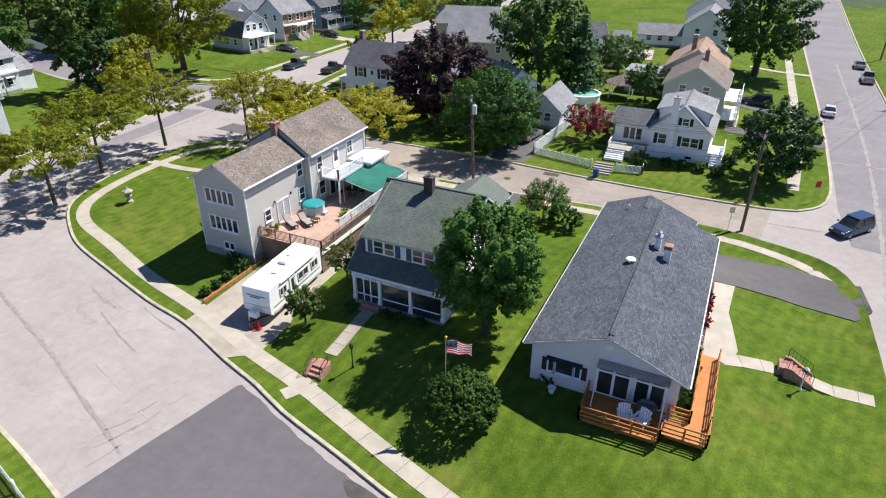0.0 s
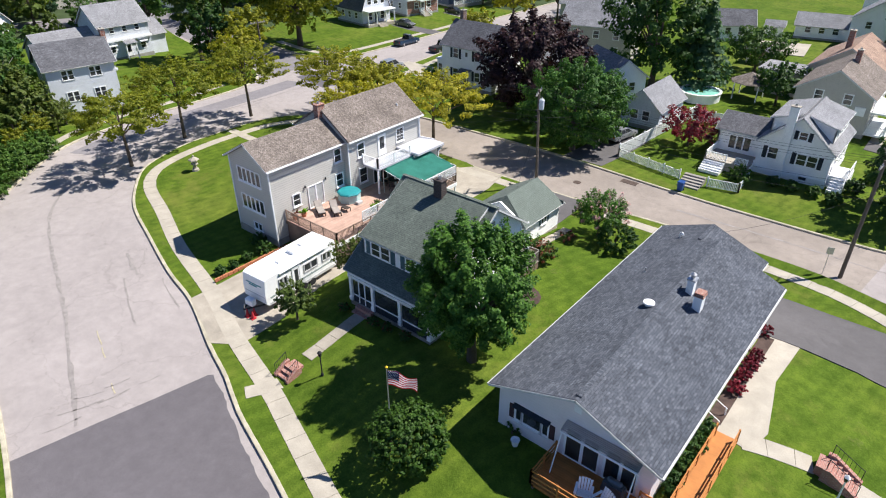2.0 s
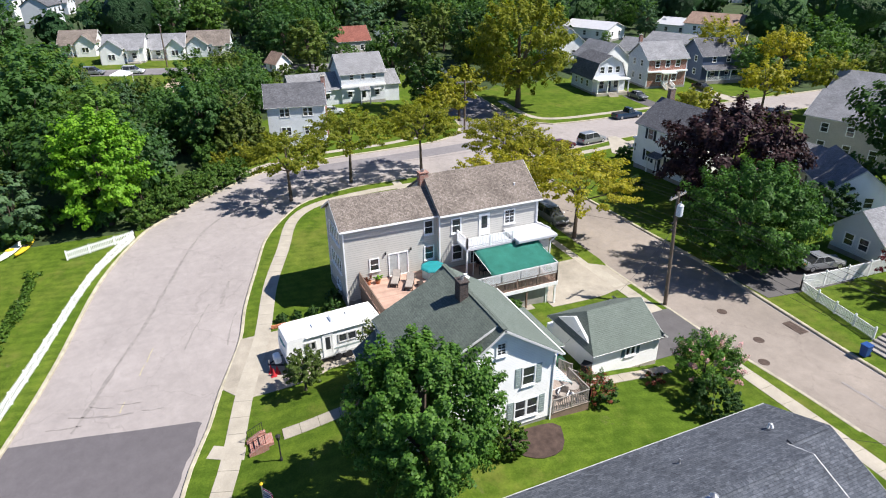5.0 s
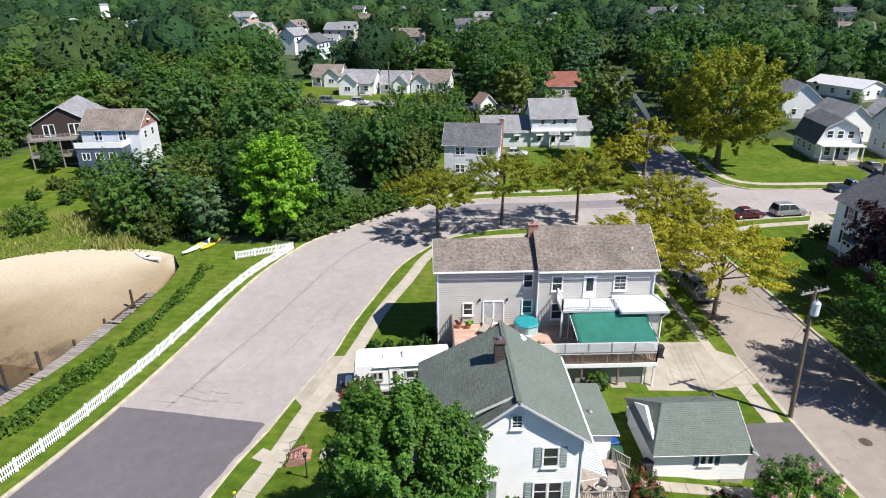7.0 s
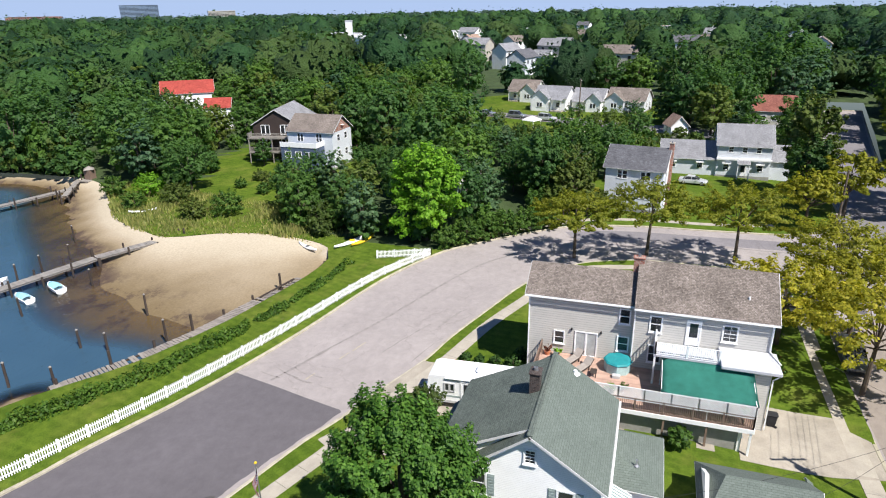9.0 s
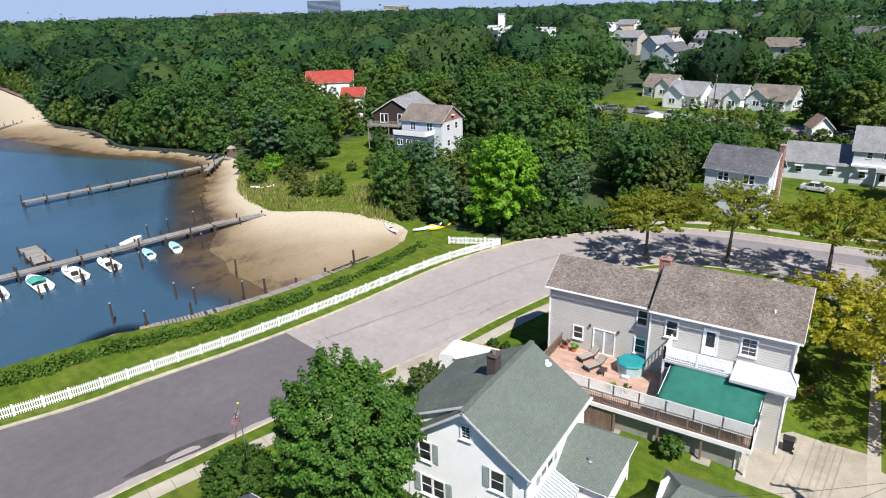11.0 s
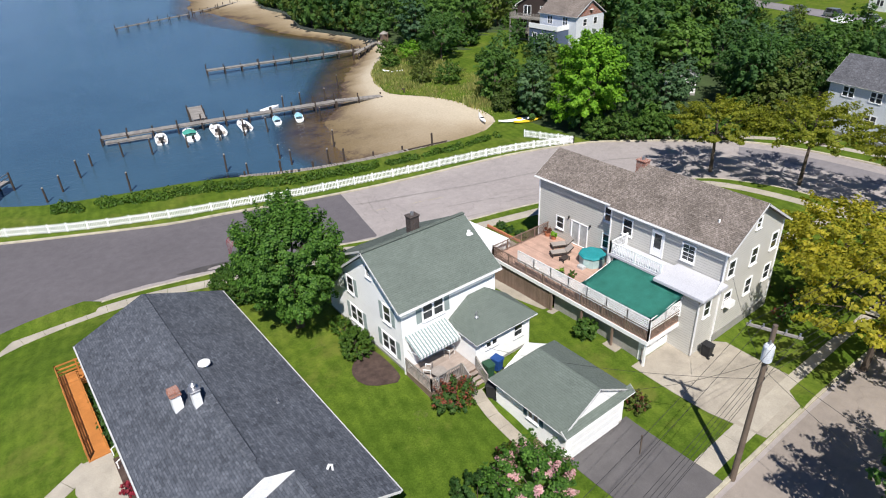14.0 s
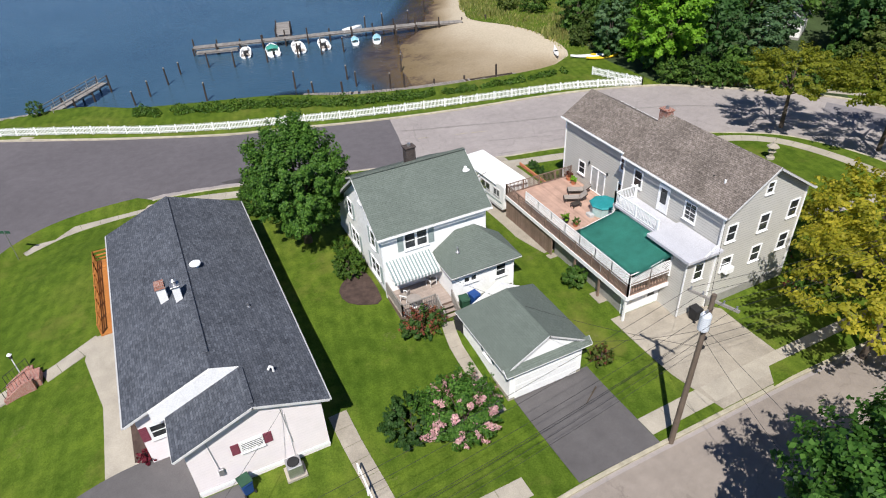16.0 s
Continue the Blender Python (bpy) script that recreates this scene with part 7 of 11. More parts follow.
tree("oak_tree", "tall tree beside the avenue", at(1.5, 131), 18.5, (8.0, 8.0, 8.2), LEAF_DARK, 11000, 0.33, 160, 0.19, 0.5, 0.8, -0.9, 126, 10.0, spread=0.7)
tree("oak_tree", "broad golden green tree on the corner lawn", at(-93.8, 86.0), 20.5, (9.8, 9.6, 9.0), LEAF_GOLD, 20000, 0.3, 230, 0.16, 0.45, 0.9, -0.9, 127, 11.6, spread=0.74)
tree("oak_tree", "golden green tree beside the street", at(-98.5, 68.0), 17.5, (4.4, 4.4, 7.6), LEAF_OLIVE, 6500, 0.32, 90, 0.2, 0.3, 0.8, -0.85, 128, 9.8)
tree("bare_tree", "half-bare tree with grey limbs and olive leaves", at(-86, 33), 9.6, (4.0, 4.0, 3.6), LEAF_OLIVE, 2600, 0.24, 60, 0.24, 0.2, 0.8, -0.7, 129, 5.9, WOOD_GREY, bare=14)
for i, (x, y, h, r, mt) in enumerate(((-85.5, 29.5, 11.5, 4.6, LEAF_SHADE), (-89.5, 33.5, 10.5, 4.2, LEAF_DARK), (-82.6, 34.2, 8.0, 3.6, LEAF_OLIVE), (-97, 33, 11.5, 4.6, LEAF_WOOD), (-101, 37.5, 10.5, 4.4, LEAF_SHADE), (-112, 30, 11, 4.8, LEAF_WOOD), (-119, 36, 10, 4.4, LEAF_MOSS))):
    tree("oak_tree", "leafy tree beside the grey house", at(x, y), h, (r, r, h * 0.42), mt, 5200, 0.24, 110, 0.2, 0.2, 0.8, -0.9, 500 + i, h * 0.56, spread=0.7)
for i, (x, y, r) in enumerate(((-78.9, 33.4, 1.9), (-80.8, 36.6, 2.0), (-76.2, 30.4, 1.7), (-83.4, 38.6, 1.6), (-84.6, 36.4, 1.8))):
    tree("small_tree", "small yellowing tree outside the bend", at(x, y), r * 2.1, (r, r, r * 0.9), LEAF_GOLD if i % 2 == 0 else LEAF_OLIVE, 2600, 0.13, 60, 0.24, 0.08, 0.8, -0.8, 520 + i, r * 1.2, bare=3, group="yellowing trees outside the bend")
tree("crimson_maple", "crimson-leaved ornamental maple behind the fence", at(-17.2, 81.6), 4.8, (3.4, 3.0, 2.1), LEAF_CRIMSON, 5600, 0.14, 80, 0.22, 0.1, 0.85, -0.9, 130, 2.6, spread=0.72)
tree("oak_tree", "dark tree over the back yards", at(-13.5, 103), 6.0, (3.4, 3.4, 2.6), LEAF_DARK, 3000, 0.22, 60, 0.24, 0.15, 0.8, -0.8, 131, 3.4)
conifer("spruce", "dense dark spruce behind the pool yard", at(-24.5, 103.5), 13.5, 4.2, LEAF_PINE, 3800, 134)
conifer("spruce", "blue-green spruce beside the house", at(-112, 34), 8.5, 2.8, LEAF_DARK, 1600, 132)
tree("oak_tree", "dark green tree between house and street", at(-92.6, 67.2), 11.5, (3.6, 3.6, 5.2), LEAF_DARK, 5200, 0.25, 100, 0.2, 0.25, 0.8, -0.9, 135, 6.0)
tree("oak_tree", "tall dark tree shading the side street", at(-119, 70), 15.0, (5.0, 5.0, 6.8), LEAF_MID, 4500, 0.32, 100, 0.2, 0.3, 0.8, -0.9, 136, 8.0)
tree("oak_tree", "broad rounded tree behind the grey house", at(-150, 60), 12.5, (7.5, 7.5, 5.4), LEAF_SHADE, 5200, 0.36, 120, 0.2, 0.3, 0.9, -0.9, 137, 6.8, spread=0.76)
tree("oak_tree", "tall dark tree shading the side street", at(-128, 92), 16.0, (6.0, 6.0, 7.2), LEAF_DARK, 4500, 0.34, 100, 0.2, 0.3, 0.8, -0.9, 138, 8.6)
conifer("spruce", "tall dark spruce beside the bungalows", at(-150, 48), 15.5, 4.6, LEAF_DARK, 2000, 133)
for i, (x, y, h, r) in enumerate(((-84, 66, 8, 4.2), (-90, 72, 10, 4.4), (-60, 96, 9, 4.0), (-100, 140, 13, 6), (-70, 122, 10, 5.2), (-66, 133, 11, 5.6), (-88, 147, 12, 6))):
    tree("street_tree", "yellow-green tree on a neighbour's lawn", at(x, y), h, (r, r, h * 0.32), LEAF_GOLD, 3200, 0.28, 56, 0.26, 0.2, 0.6, -0.6, 140 + i, h * 0.64, group="neighbours' street trees")
for i, (x, y, r, h) in enumerate(((-9.4, 75.6, 1.2, 1.0), (-6.4, 77.0, 0.7, 0.6), (-4.6, 77.0, 0.7, 0.6), (-2.6, 77.0, 0.7, 0.6), (0.4, 79.8, 1.0, 0.8), (-0.6, 76.6, 0.9, 0.6), (1.4, 84, 0.9, 0.7), (2.2, 98, 1.3, 0.9), (-26.2, 76.4, 1.8, 1.3), (-31.5, 78.5, 2.4, 1.8), (-35, 76, 2.2, 1.7), (-49, 77.5, 1.1, 0.9), (-56, 78.5, 1.0, 0.8), (-59.5, 84, 1.3, 1.0), (-32, 90, 2.8, 2.2), (-47, 96, 2.6, 2.2))):
    bush("shrub", "dark green garden shrub by a neighbour's house", at(x, y), (r, r, h), LEAF_DARK if i % 3 else LEAF_MID, int(600 + 800 * r), 0.13 + 0.025 * r, 160 + i, 36, group="neighbours' shrubs")

# hedge along the sea wall
def hedge():
    line = [(x, y + 1.4) for x, y in spline([(-2.5, -6.6), (-8, -4.2), (-17.4, -0.6), (-22.4, 2.2), (-27.2, 4.6), (-36, 7.1), (-41, 8.2), (-49.4, 9.2), (-54, 9.3)], 0.35)]
    rng = np.random.default_rng(9)
    pos, nrm = [], []
    for x, y in line:
        if -6.5 < x < -5.0:
            continue
        w, h = 0.95 + 0.35 * math.sin(x * 0.9) + 0.2 * math.sin(x * 2.3), 1.0 + 0.25 * math.sin(x * 1.7 + 1) + 0.15 * math.sin(x * 3.1)
        thin = float(sstep(30, 40, -x))
        if thin > 0.5 and math.sin(x * 1.15) + 0.6 * math.sin(x * 2.7 + 1) > 0.75:
            continue
        w, h = w * (1 - 0.4 * thin), h * (1 - 0.35 * thin)
        q = rng.normal(size=(75, 3))
        q[:, 2] = np.abs(q[:, 2])
        q /= np.linalg.norm(q, axis=1, keepdims=True)
        pos.append(np.array([x, y, hz(x, y)]) + q * np.array([0.5, w, h]) * rng.uniform(0.75, 1.08, (75, 1)))
        nrm.append(q + rng.normal(size=q.shape) * 0.4)
    v, f = leaf_quads(rng, np.concatenate(pos), np.concatenate(nrm), 0.15)
    tagged(new("hedge", mesh_of("hedge", v, f, LEAF_HEDGE)), "long uneven green hedge along the sea wall", "hedge", kind="stuff")


hedge()
bush("round_shrub", "clipped round shrub beside the landing stage", at(8.6, -12.2), (0.95, 0.95, 0.95), LEAF_HEDGE, 3000, 0.08, 16, 110, spread=0.86, spray=0.13)
slab_walk("pavement", [(9.3, -5.3), (9.9, -4.4)], 1.6, "concrete crossing of the kerb strip by the fence", length=0.55)


def reeds():
    """Marsh grass and scrub behind the beach, and tall grass at the fence's end."""
    rng = np.random.default_rng(21)
    pts = np.stack([rng.uniform(-80, -55, 26000), rng.uniform(-50, 9, 26000)], 1)
    ok = inside(pts[:, 0], pts[:, 1], [(-57, 6.5), (-60, 1.5), (-60.6, -6), (-59, -12.5), (-55.6, -19), (-57.6, -25.5), (-61.2, -33), (-68, -40.5), (-75, -48), (-80, -48), (-76, -30), (-72, -12), (-68, -2), (-64, 5)])
    a = pts[ok]
    b = np.stack([rng.uniform(-72, -60, 2600), rng.uniform(20, 32, 2600)], 1)
    d = seg_dist(b[:, 0], b[:, 1], OUTER, True)
    b = b[(d > 0.4) & (d < 2.6) & ~inside(b[:, 0], b[:, 1], OUTER)]
    p = np.concatenate([a, b])
    z = heights(p[:, 0], p[:, 1])[0]
    clump = np.array([noise.noise(Vector((x * 0.16, y * 0.16, 3))) for x, y in p])
    hgt = np.clip(0.3 + 0.9 * (clump + 0.2), 0.12, 1.2) * rng.uniform(0.6, 1.2, len(p))
    keep = rng.uniform(size=len(p)) < 0.62 + clump
    p, z, hgt = p[keep], z[keep], hgt[keep]
    n = len(p)
    th = rng.uniform(0, np.pi, n)
    w = rng.uniform(0.06, 0.15, n)
    ln = rng.normal(size=(n, 2)) * 0.25 * hgt[:, None]
    dx, dy = np.cos(th) * w, np.sin(th) * w
    v = np.stack([np.stack([p[:, 0] - dx, p[:, 1] - dy, z - 0.05], 1), np.stack([p[:, 0] + dx, p[:, 1] + dy, z - 0.05], 1),
                  np.stack([p[:, 0] + dx * 0.3 + ln[:, 0], p[:, 1] + dy * 0.3 + ln[:, 1], z + hgt], 1), np.stack([p[:, 0] - dx * 0.3 + ln[:, 0], p[:, 1] - dy * 0.3 + ln[:, 1], z + hgt], 1)], 1).reshape(-1, 3)
    tagged(new("marsh_grass", mesh_of("marsh_grass", v, np.arange(n * 4).reshape(-1, 4), LEAF_REED)), "tall dry marsh grass behind the beach", "grass", kind="stuff")


reeds()
for i, (x, y, r, h) in enumerate(((-64, -20, 2.2, 1.6), (-67, -16, 2.6, 2.0), (-70, -28, 2.4, 1.8), (-66, -33, 2.0, 1.4), (-73, -36, 2.6, 2.0), (-71, -42, 2.2, 1.8), (-62.5, 2.5, 1.6, 1.3), (-66, 4.0, 2.4, 2.4), (-69, -6, 2.6, 2.2), (-62.9, 20.6, 1.9, 1.5), (-65.2, 22.6, 2.1, 1.8), (-67.3, 24.7, 2.0, 1.6), (-69.6, 26.8, 2.2, 1.9), (-71.8, 29.4, 2.1, 1.7), (-73.9, 32.0, 2.0, 1.6))):
    bush("scrub", "wild green scrub at the edge of the wood", at(x, y), (r, r, h), LEAF_MID if i % 2 or i > 8 else LEAF_LIME if i == 4 else LEAF_OLIVE, 3000, 0.15, 200 + i, 60, group="scrub behind the beach")


tree("oak_tree", "dark spreading tree over the marsh meadow", at(-76, -30), 9.0, (4.4, 4.6, 3.6), LEAF_SHADE, 7000, 0.2, 120, 0.2, 0.2, 0.8, -0.85, 541, 5.6, spread=0.72)
tree("small_tree", "small dark tree below the shore house's decks", at(-94.5, -27.5), 5.6, (2.0, 2.0, 2.4), LEAF_SHADE, 2400, 0.17, 60, 0.22, 0.1, 0.8, -0.9, 542, 3.0)
for i, (x, y, r) in enumerate(((-79, -13.2, 1.6), (-80.6, -16.0, 1.4), (-82.2, -18.6, 1.5), (-77.4, -16.4, 1.2), (-84.6, -22.0, 1.3), (-79.6, -22.4, 1.1), (-88.5, -17.5, 1.5), (-90.5, -20.5, 1.3))):
    bush("shrub", "round green shrub on the shore house's lawn", at(x, y), (r, r, r * 0.8), LEAF_MID if i % 2 else LEAF_OLIVE, 1400, 0.15, 550 + i, 40, group="shrubs of the shore lawn")


# ---- woods ----
# homes among the trees: x, y, half width, height above which they stand clear; their yards, open to the east, keep the trees low
HOMES = [(-105, -31, 8, 1.6), (-99.5, -18, 7, 3.2), (-134, -76, 6.5, 9.2), (-126, -60.5, 2.0, 7.0), (-112, 60, 14, 0.5), (-91, 43, 7, 2.5), (-156, 71, 5, 3.8), (-138, 49.5, 3, 2.4), 
         (-166, 17, 8, 2.6), (-167, 32, 11, 2.6), (-181, 4, 6, 4.0), (-318, -30, 12, 3.5), (-300, -8, 9, 3.5), (-352, -134, 8, 4.0), (-372, -118, 12, 4.0), (-400, -150, 20, 5.0), (-440, -200, 30, 6.0), (-470, -110, 24, 6.0), (-118, 136, 10, 1.0), (-132, 172, 9, 3.0), (-112, 118, 6, 1.0), (-137.5, 17.5, 3, 2.5), (-128.5, 29, 2, 2.5), (-149, 10, 8, 2.6), (-134, 30, 4, 2.6), (-133, 118, 6, 2.5), (-150, 143, 8, 2.5), (-143, 172, 8, 2.5)]


def yard_height(x, y):
    """How tall a tree may grow at (x, y), where a home lies behind it."""
    top = 99.0
    for hx, hy, half, clear in HOMES:
        for ex, ey in ((10.0, 33.0), (8.0, 52.0)):
            dx, dy = ex - hx, ey - hy
            dist = math.hypot(dx, dy)
            along = ((x - hx) * dx + (y - hy) * dy) / dist
            side = abs((x - hx) * dy - (y - hy) * dx) / dist
            if -half - 3 < along < dist * 0.5 and side < half + 3.5:
                top = min(top, clear + 26.5 * max(along, 0) / dist if along > half + 2 or side > half else 0.0)
    return top


def woods():
    rng = np.random.default_rng(5)
    kinds = []
    for i, (mt, h, R, lm) in enumerate(((LEAF_SHADE, 14.5, (5.8, 5.4, 6.6), 0.8), (LEAF_WOOD, 13.0, (5.4, 5.2, 6.0), 0.7), (LEAF_SHADE, 16.0, (5.2, 5.6, 7.6), 0.9), (LEAF_MOSS, 12.5, (4.8, 5.0, 5.8), 0.7), (LEAF_WOOD, 15.5, (6.2, 5.6, 7.0), 0.6), (LEAF_PINE, 13.0, (4.4, 4.4, 6.2), 0.35), (LEAF_SHADE, 14.0, (5.6, 5.8, 6.4), 0.8))):
        kinds.append((tree("wood_tree", "tall broad-leaved tree in dense wood", (-90 - 4 * i, 8, hz(-90 - 4 * i, 8)), h, R, mt, 2300, 0.42, 110, 0.19, 0.22, lm, -0.97, 300 + i, h - R[2] * 0.97, spread=0.66, group="trees of the wood", ruffle=0.4), h))
    placed = [(-90 - 4 * i, 8) for i in range(7)]
    hub = np.array([-5.0, 45.0])
    cand = np.stack([rng.uniform(-215, -58, 9000), rng.uniform(-158, 170, 9000)], 1)
    ok = wooded(cand[:, 0], cand[:, 1]) & (seg_dist(cand[:, 0], cand[:, 1], OUTER, True) > 4) & inside(cand[:, 0], cand[:, 1], LAND) & (seg_dist(cand[:, 0], cand[:, 1], LAND, True) > np.where(cand[:, 1] < -62, 1.2, 3.5)) & ~inside(cand[:, 0], cand[:, 1], OUTER)
    ok &= np.hypot(*(cand - hub).T) < np.where(cand[:, 1] < -60, 218, 190)
    for x, y in cand[ok]:
        near = math.hypot(x + 75, y - 10)
        gap = 5.4 if near < 60 else 7.4
        if all((x - a) ** 2 + (y - b) ** 2 > gap * gap for a, b in placed):
            k, h = kinds[rng.integers(0, 7)]
            s = rng.uniform(0.66, 1.12) * (0.8 if near < 30 else 1.0)
            s = 1.35 * s if x < -172 and y > 42 else s
            s = min(s, yard_height(x, y) / h)
            if s < 0.28:
                continue
            placed.append((x, y))
            copy_thing(k, Matrix.LocRotScale((x, y, hz(x, y) - 0.1), Euler((0, 0, rng.uniform(0, 6.28))), (s, s * rng.uniform(0.9, 1.1), s * rng.uniform(0.85, 1.1))))
    # low growth along the edge of the wood
    low = [bush("undergrowth", "dense low undergrowth at the edge of the wood", (-84 - 3 * i, 4, hz(-84 - 3 * i, 4)), (2.0, 1.8, 1.5 + 0.2 * i), (LEAF_SHADE, LEAF_WOOD, LEAF_MOSS)[i], 600, 0.32, 400 + i, 30, group="undergrowth") for i in range(3)]
    cand = np.stack([rng.uniform(-150, -60, 6000), rng.uniform(-75, 75, 6000)], 1)
    x, y = cand[:, 0], cand[:, 1]
    edge = wooded(x, y) & ~(wooded(x + 5, y) & wooded(x, y + 4) & wooded(x, y - 4)) & inside(x, y, LAND) & ~inside(x, y, OUTER) & (seg_dist(x, y, OUTER, True) > 2.2) & (seg_dist(x, y, LAND, True) > 2)
    done = []
    for x, y in cand[edge]:
        if len(done) < 90 and all((x - a) ** 2 + (y - b) ** 2 > 6.5 for a, b in done):
            done.append((x, y))
            s = rng.uniform(0.6, 1.3)
            copy_thing(low[rng.integers(0, 3)], Matrix.LocRotScale((x, y, hz(x, y) - 0.05), Euler((0, 0, rng.uniform(0, 6.28))), (s, s, s * rng.uniform(0.7, 1.3))))


    # bushes that overhang the sand along the wooded shore
    for k, (x, y) in enumerate(spline([q for q in LAND if -300 < q[1] < -58 and q[0] < -60], 2.6)):
        s = rng.uniform(1.0, 1.9)
        x, y = x - rng.uniform(0.6, 2.2), y
        copy_thing(low[k % 3], Matrix.LocRotScale((x, y, hz(x, y) - 0.05), Euler((0, 0, rng.uniform(0, 6.28))), (s, s, s * rng.uniform(0.9, 1.7))))


woods()


_rnd = random.Random(17)
FAR_HOMES = []
for _ in range(60):
    _a, _d = _rnd.uniform(math.radians(112), math.radians(200)), _rnd.uniform(250, 620)
    FAR_HOMES.append((-5 + _d * math.cos(_a), 45 + _d * math.sin(_a)))


def far_woods():
    """Tree tops from the middle distance to the horizon."""
    rng = np.random.default_rng(6)
    # the outermost ring takes the leaves with haze painted in
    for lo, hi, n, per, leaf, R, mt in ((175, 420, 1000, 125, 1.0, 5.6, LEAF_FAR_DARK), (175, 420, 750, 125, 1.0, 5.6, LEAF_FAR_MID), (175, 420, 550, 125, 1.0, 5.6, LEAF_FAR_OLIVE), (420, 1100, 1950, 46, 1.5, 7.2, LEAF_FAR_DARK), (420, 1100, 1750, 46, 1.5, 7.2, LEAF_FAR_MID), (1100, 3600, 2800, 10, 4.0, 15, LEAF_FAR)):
        r = np.sqrt(rng.uniform(lo ** 2, hi ** 2, n))
        th = rng.uniform(math.radians(88), math.radians(264), n)
        x, y = -5 + r * np.cos(th), 45 + r * np.sin(th)
        ok = wooded(x, y) & inside(x, y, LAND) & (seg_dist(x, y, LAND, True) > 4) & ~inside(x, y, OUTER) & (seg_dist(x, y, OUTER, True) > 5)
        ht = rng.uniform(4.5, 10.5, n) if lo < 1000 else rng.uniform(2, 6, n)
        if lo < 300:
            ok &= ~((y > 190) & (rng.uniform(size=n) < 0.3))
            ok &= np.array([g and yard_height(a, b) > t + R * 0.7 for g, a, b, t in zip(ok, x, y, ht)])
        if lo < 1000:
            for hx, hy in FAR_HOMES:
                dist = math.hypot(8 - hx, 45 - hy)
                ux, uy = (8 - hx) / dist, (45 - hy) / dist
                along, side = (x - hx) * ux + (y - hy) * uy, np.abs((x - hx) * uy - (y - hy) * ux)
                ok &= ~((along > -9) & (along < dist * 0.2) & (side < 11))
        x, y, ht = x[ok], y[ok], ht[ok][:, None]
        z = heights(x, y)[0]
        m = len(x)
        rad = R * np.where(rng.uniform(size=(m, 1)) < 0.3, rng.uniform(1.15, 1.6, (m, 1)), rng.uniform(0.55, 1.0, (m, 1)))
        ht = ht + (rad - R) * 0.7
        squash = rng.uniform(0.8, 1.2, (m, 1)) if lo < 1000 else np.full((m, 1), 0.35)
        ph1, ph2, ph3 = (rng.uniform(0, 6, (m, 1)) for _ in range(3))

        def lumps(d):
            return 1 + 0.2 * np.sin(d[:, :, 0] * 6 + ph1) * np.cos(d[:, :, 1] * 5 + ph2) + 0.13 * np.sin(d[:, :, 2] * 9 + d[:, :, 0] * 7 + ph3)

        def at_crown(d, k):
            return np.stack([x[:, None] + d[:, :, 0] * rad * k, y[:, None] + d[:, :, 1] * rad * k, z[:, None] + ht + d[:, :, 2] * rad * k * squash], 2)

        # leafy mass of each crown
        nr, ns = (6, 9) if lo < 400 else (5, 8)
        el = np.linspace(math.pi / 2, -0.9, nr)
        az = np.linspace(0, 2 * math.pi, ns, endpoint=False)
        dome = np.array([(math.cos(e) * math.cos(a + 0.3 * i), math.cos(e) * math.sin(a + 0.3 * i), math.sin(e)) for i, e in enumerate(el) for a in az])
        dd = np.broadcast_to(dome, (m, nr * ns, 3))
        pv = at_crown(dd, lumps(dd) * 0.84 + rng.normal(size=(m, nr * ns)) * 0.04).reshape(-1, 3)
        quad = np.array([(i * ns + j, (i + 1) * ns + j, (i + 1) * ns + (j + 1) % ns, i * ns + (j + 1) % ns) for i in range(nr - 1) for j in range(ns)])
        pf = (quad[None] + (np.arange(m) * nr * ns)[:, None, None]).reshape(-1, 4)
        # sprays on it
        d = rng.normal(size=(m, per, 3))
        d[:, :, 2] = np.abs(d[:, :, 2]) * 1.1 - 0.45
        d /= np.linalg.norm(d, axis=2, keepdims=True)
        pos = at_crown(d, lumps(d) * rng.uniform(0.86, 1.24, (m, per))).reshape(-1, 3)
        v, f = leaf_quads(rng, pos, d.reshape(-1, 3) * 0.8 + np.array([0, 0, 0.3]) + rng.normal(size=(m * per, 3)) * 0.3, leaf)
        v, f = np.concatenate([pv, v]), np.concatenate([pf, f + len(pv)])
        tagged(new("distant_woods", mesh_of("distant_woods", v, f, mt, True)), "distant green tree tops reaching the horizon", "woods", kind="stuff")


far_woods()


# ---- neighbouring houses ----
def place(t, x, y, rz=0.0, z=None):
    t.location = (x, y, hz(x, y) if z is None else z)
    t.rotation_euler = (0, 0, radians(rz))
    return t


def row_windows(t, face, w, d, zs, n, size, shutters=None, margin=1.0, cols=1):
    """Windows in even rows on one face of a w by d house: 's', 'n', 'e' or 'w' in the house's own directions."""
    nx, ny = {"s": (0, -1), "n": (0, 1), "e": (1, 0), "w": (-1, 0)}[face]
    span = w if face in "sn" else d
    for z in zs:
        for i in range(n):
            u = -span / 2 + margin + (span - 2 * margin) * ((i + 0.5) / n)
            c = (u, ny * d / 2, z) if face in "sn" else (nx * w / 2, u, z)
            window(t, c, (nx, ny), size[0], size[1], 2, shutters, WHITE, cols, False)


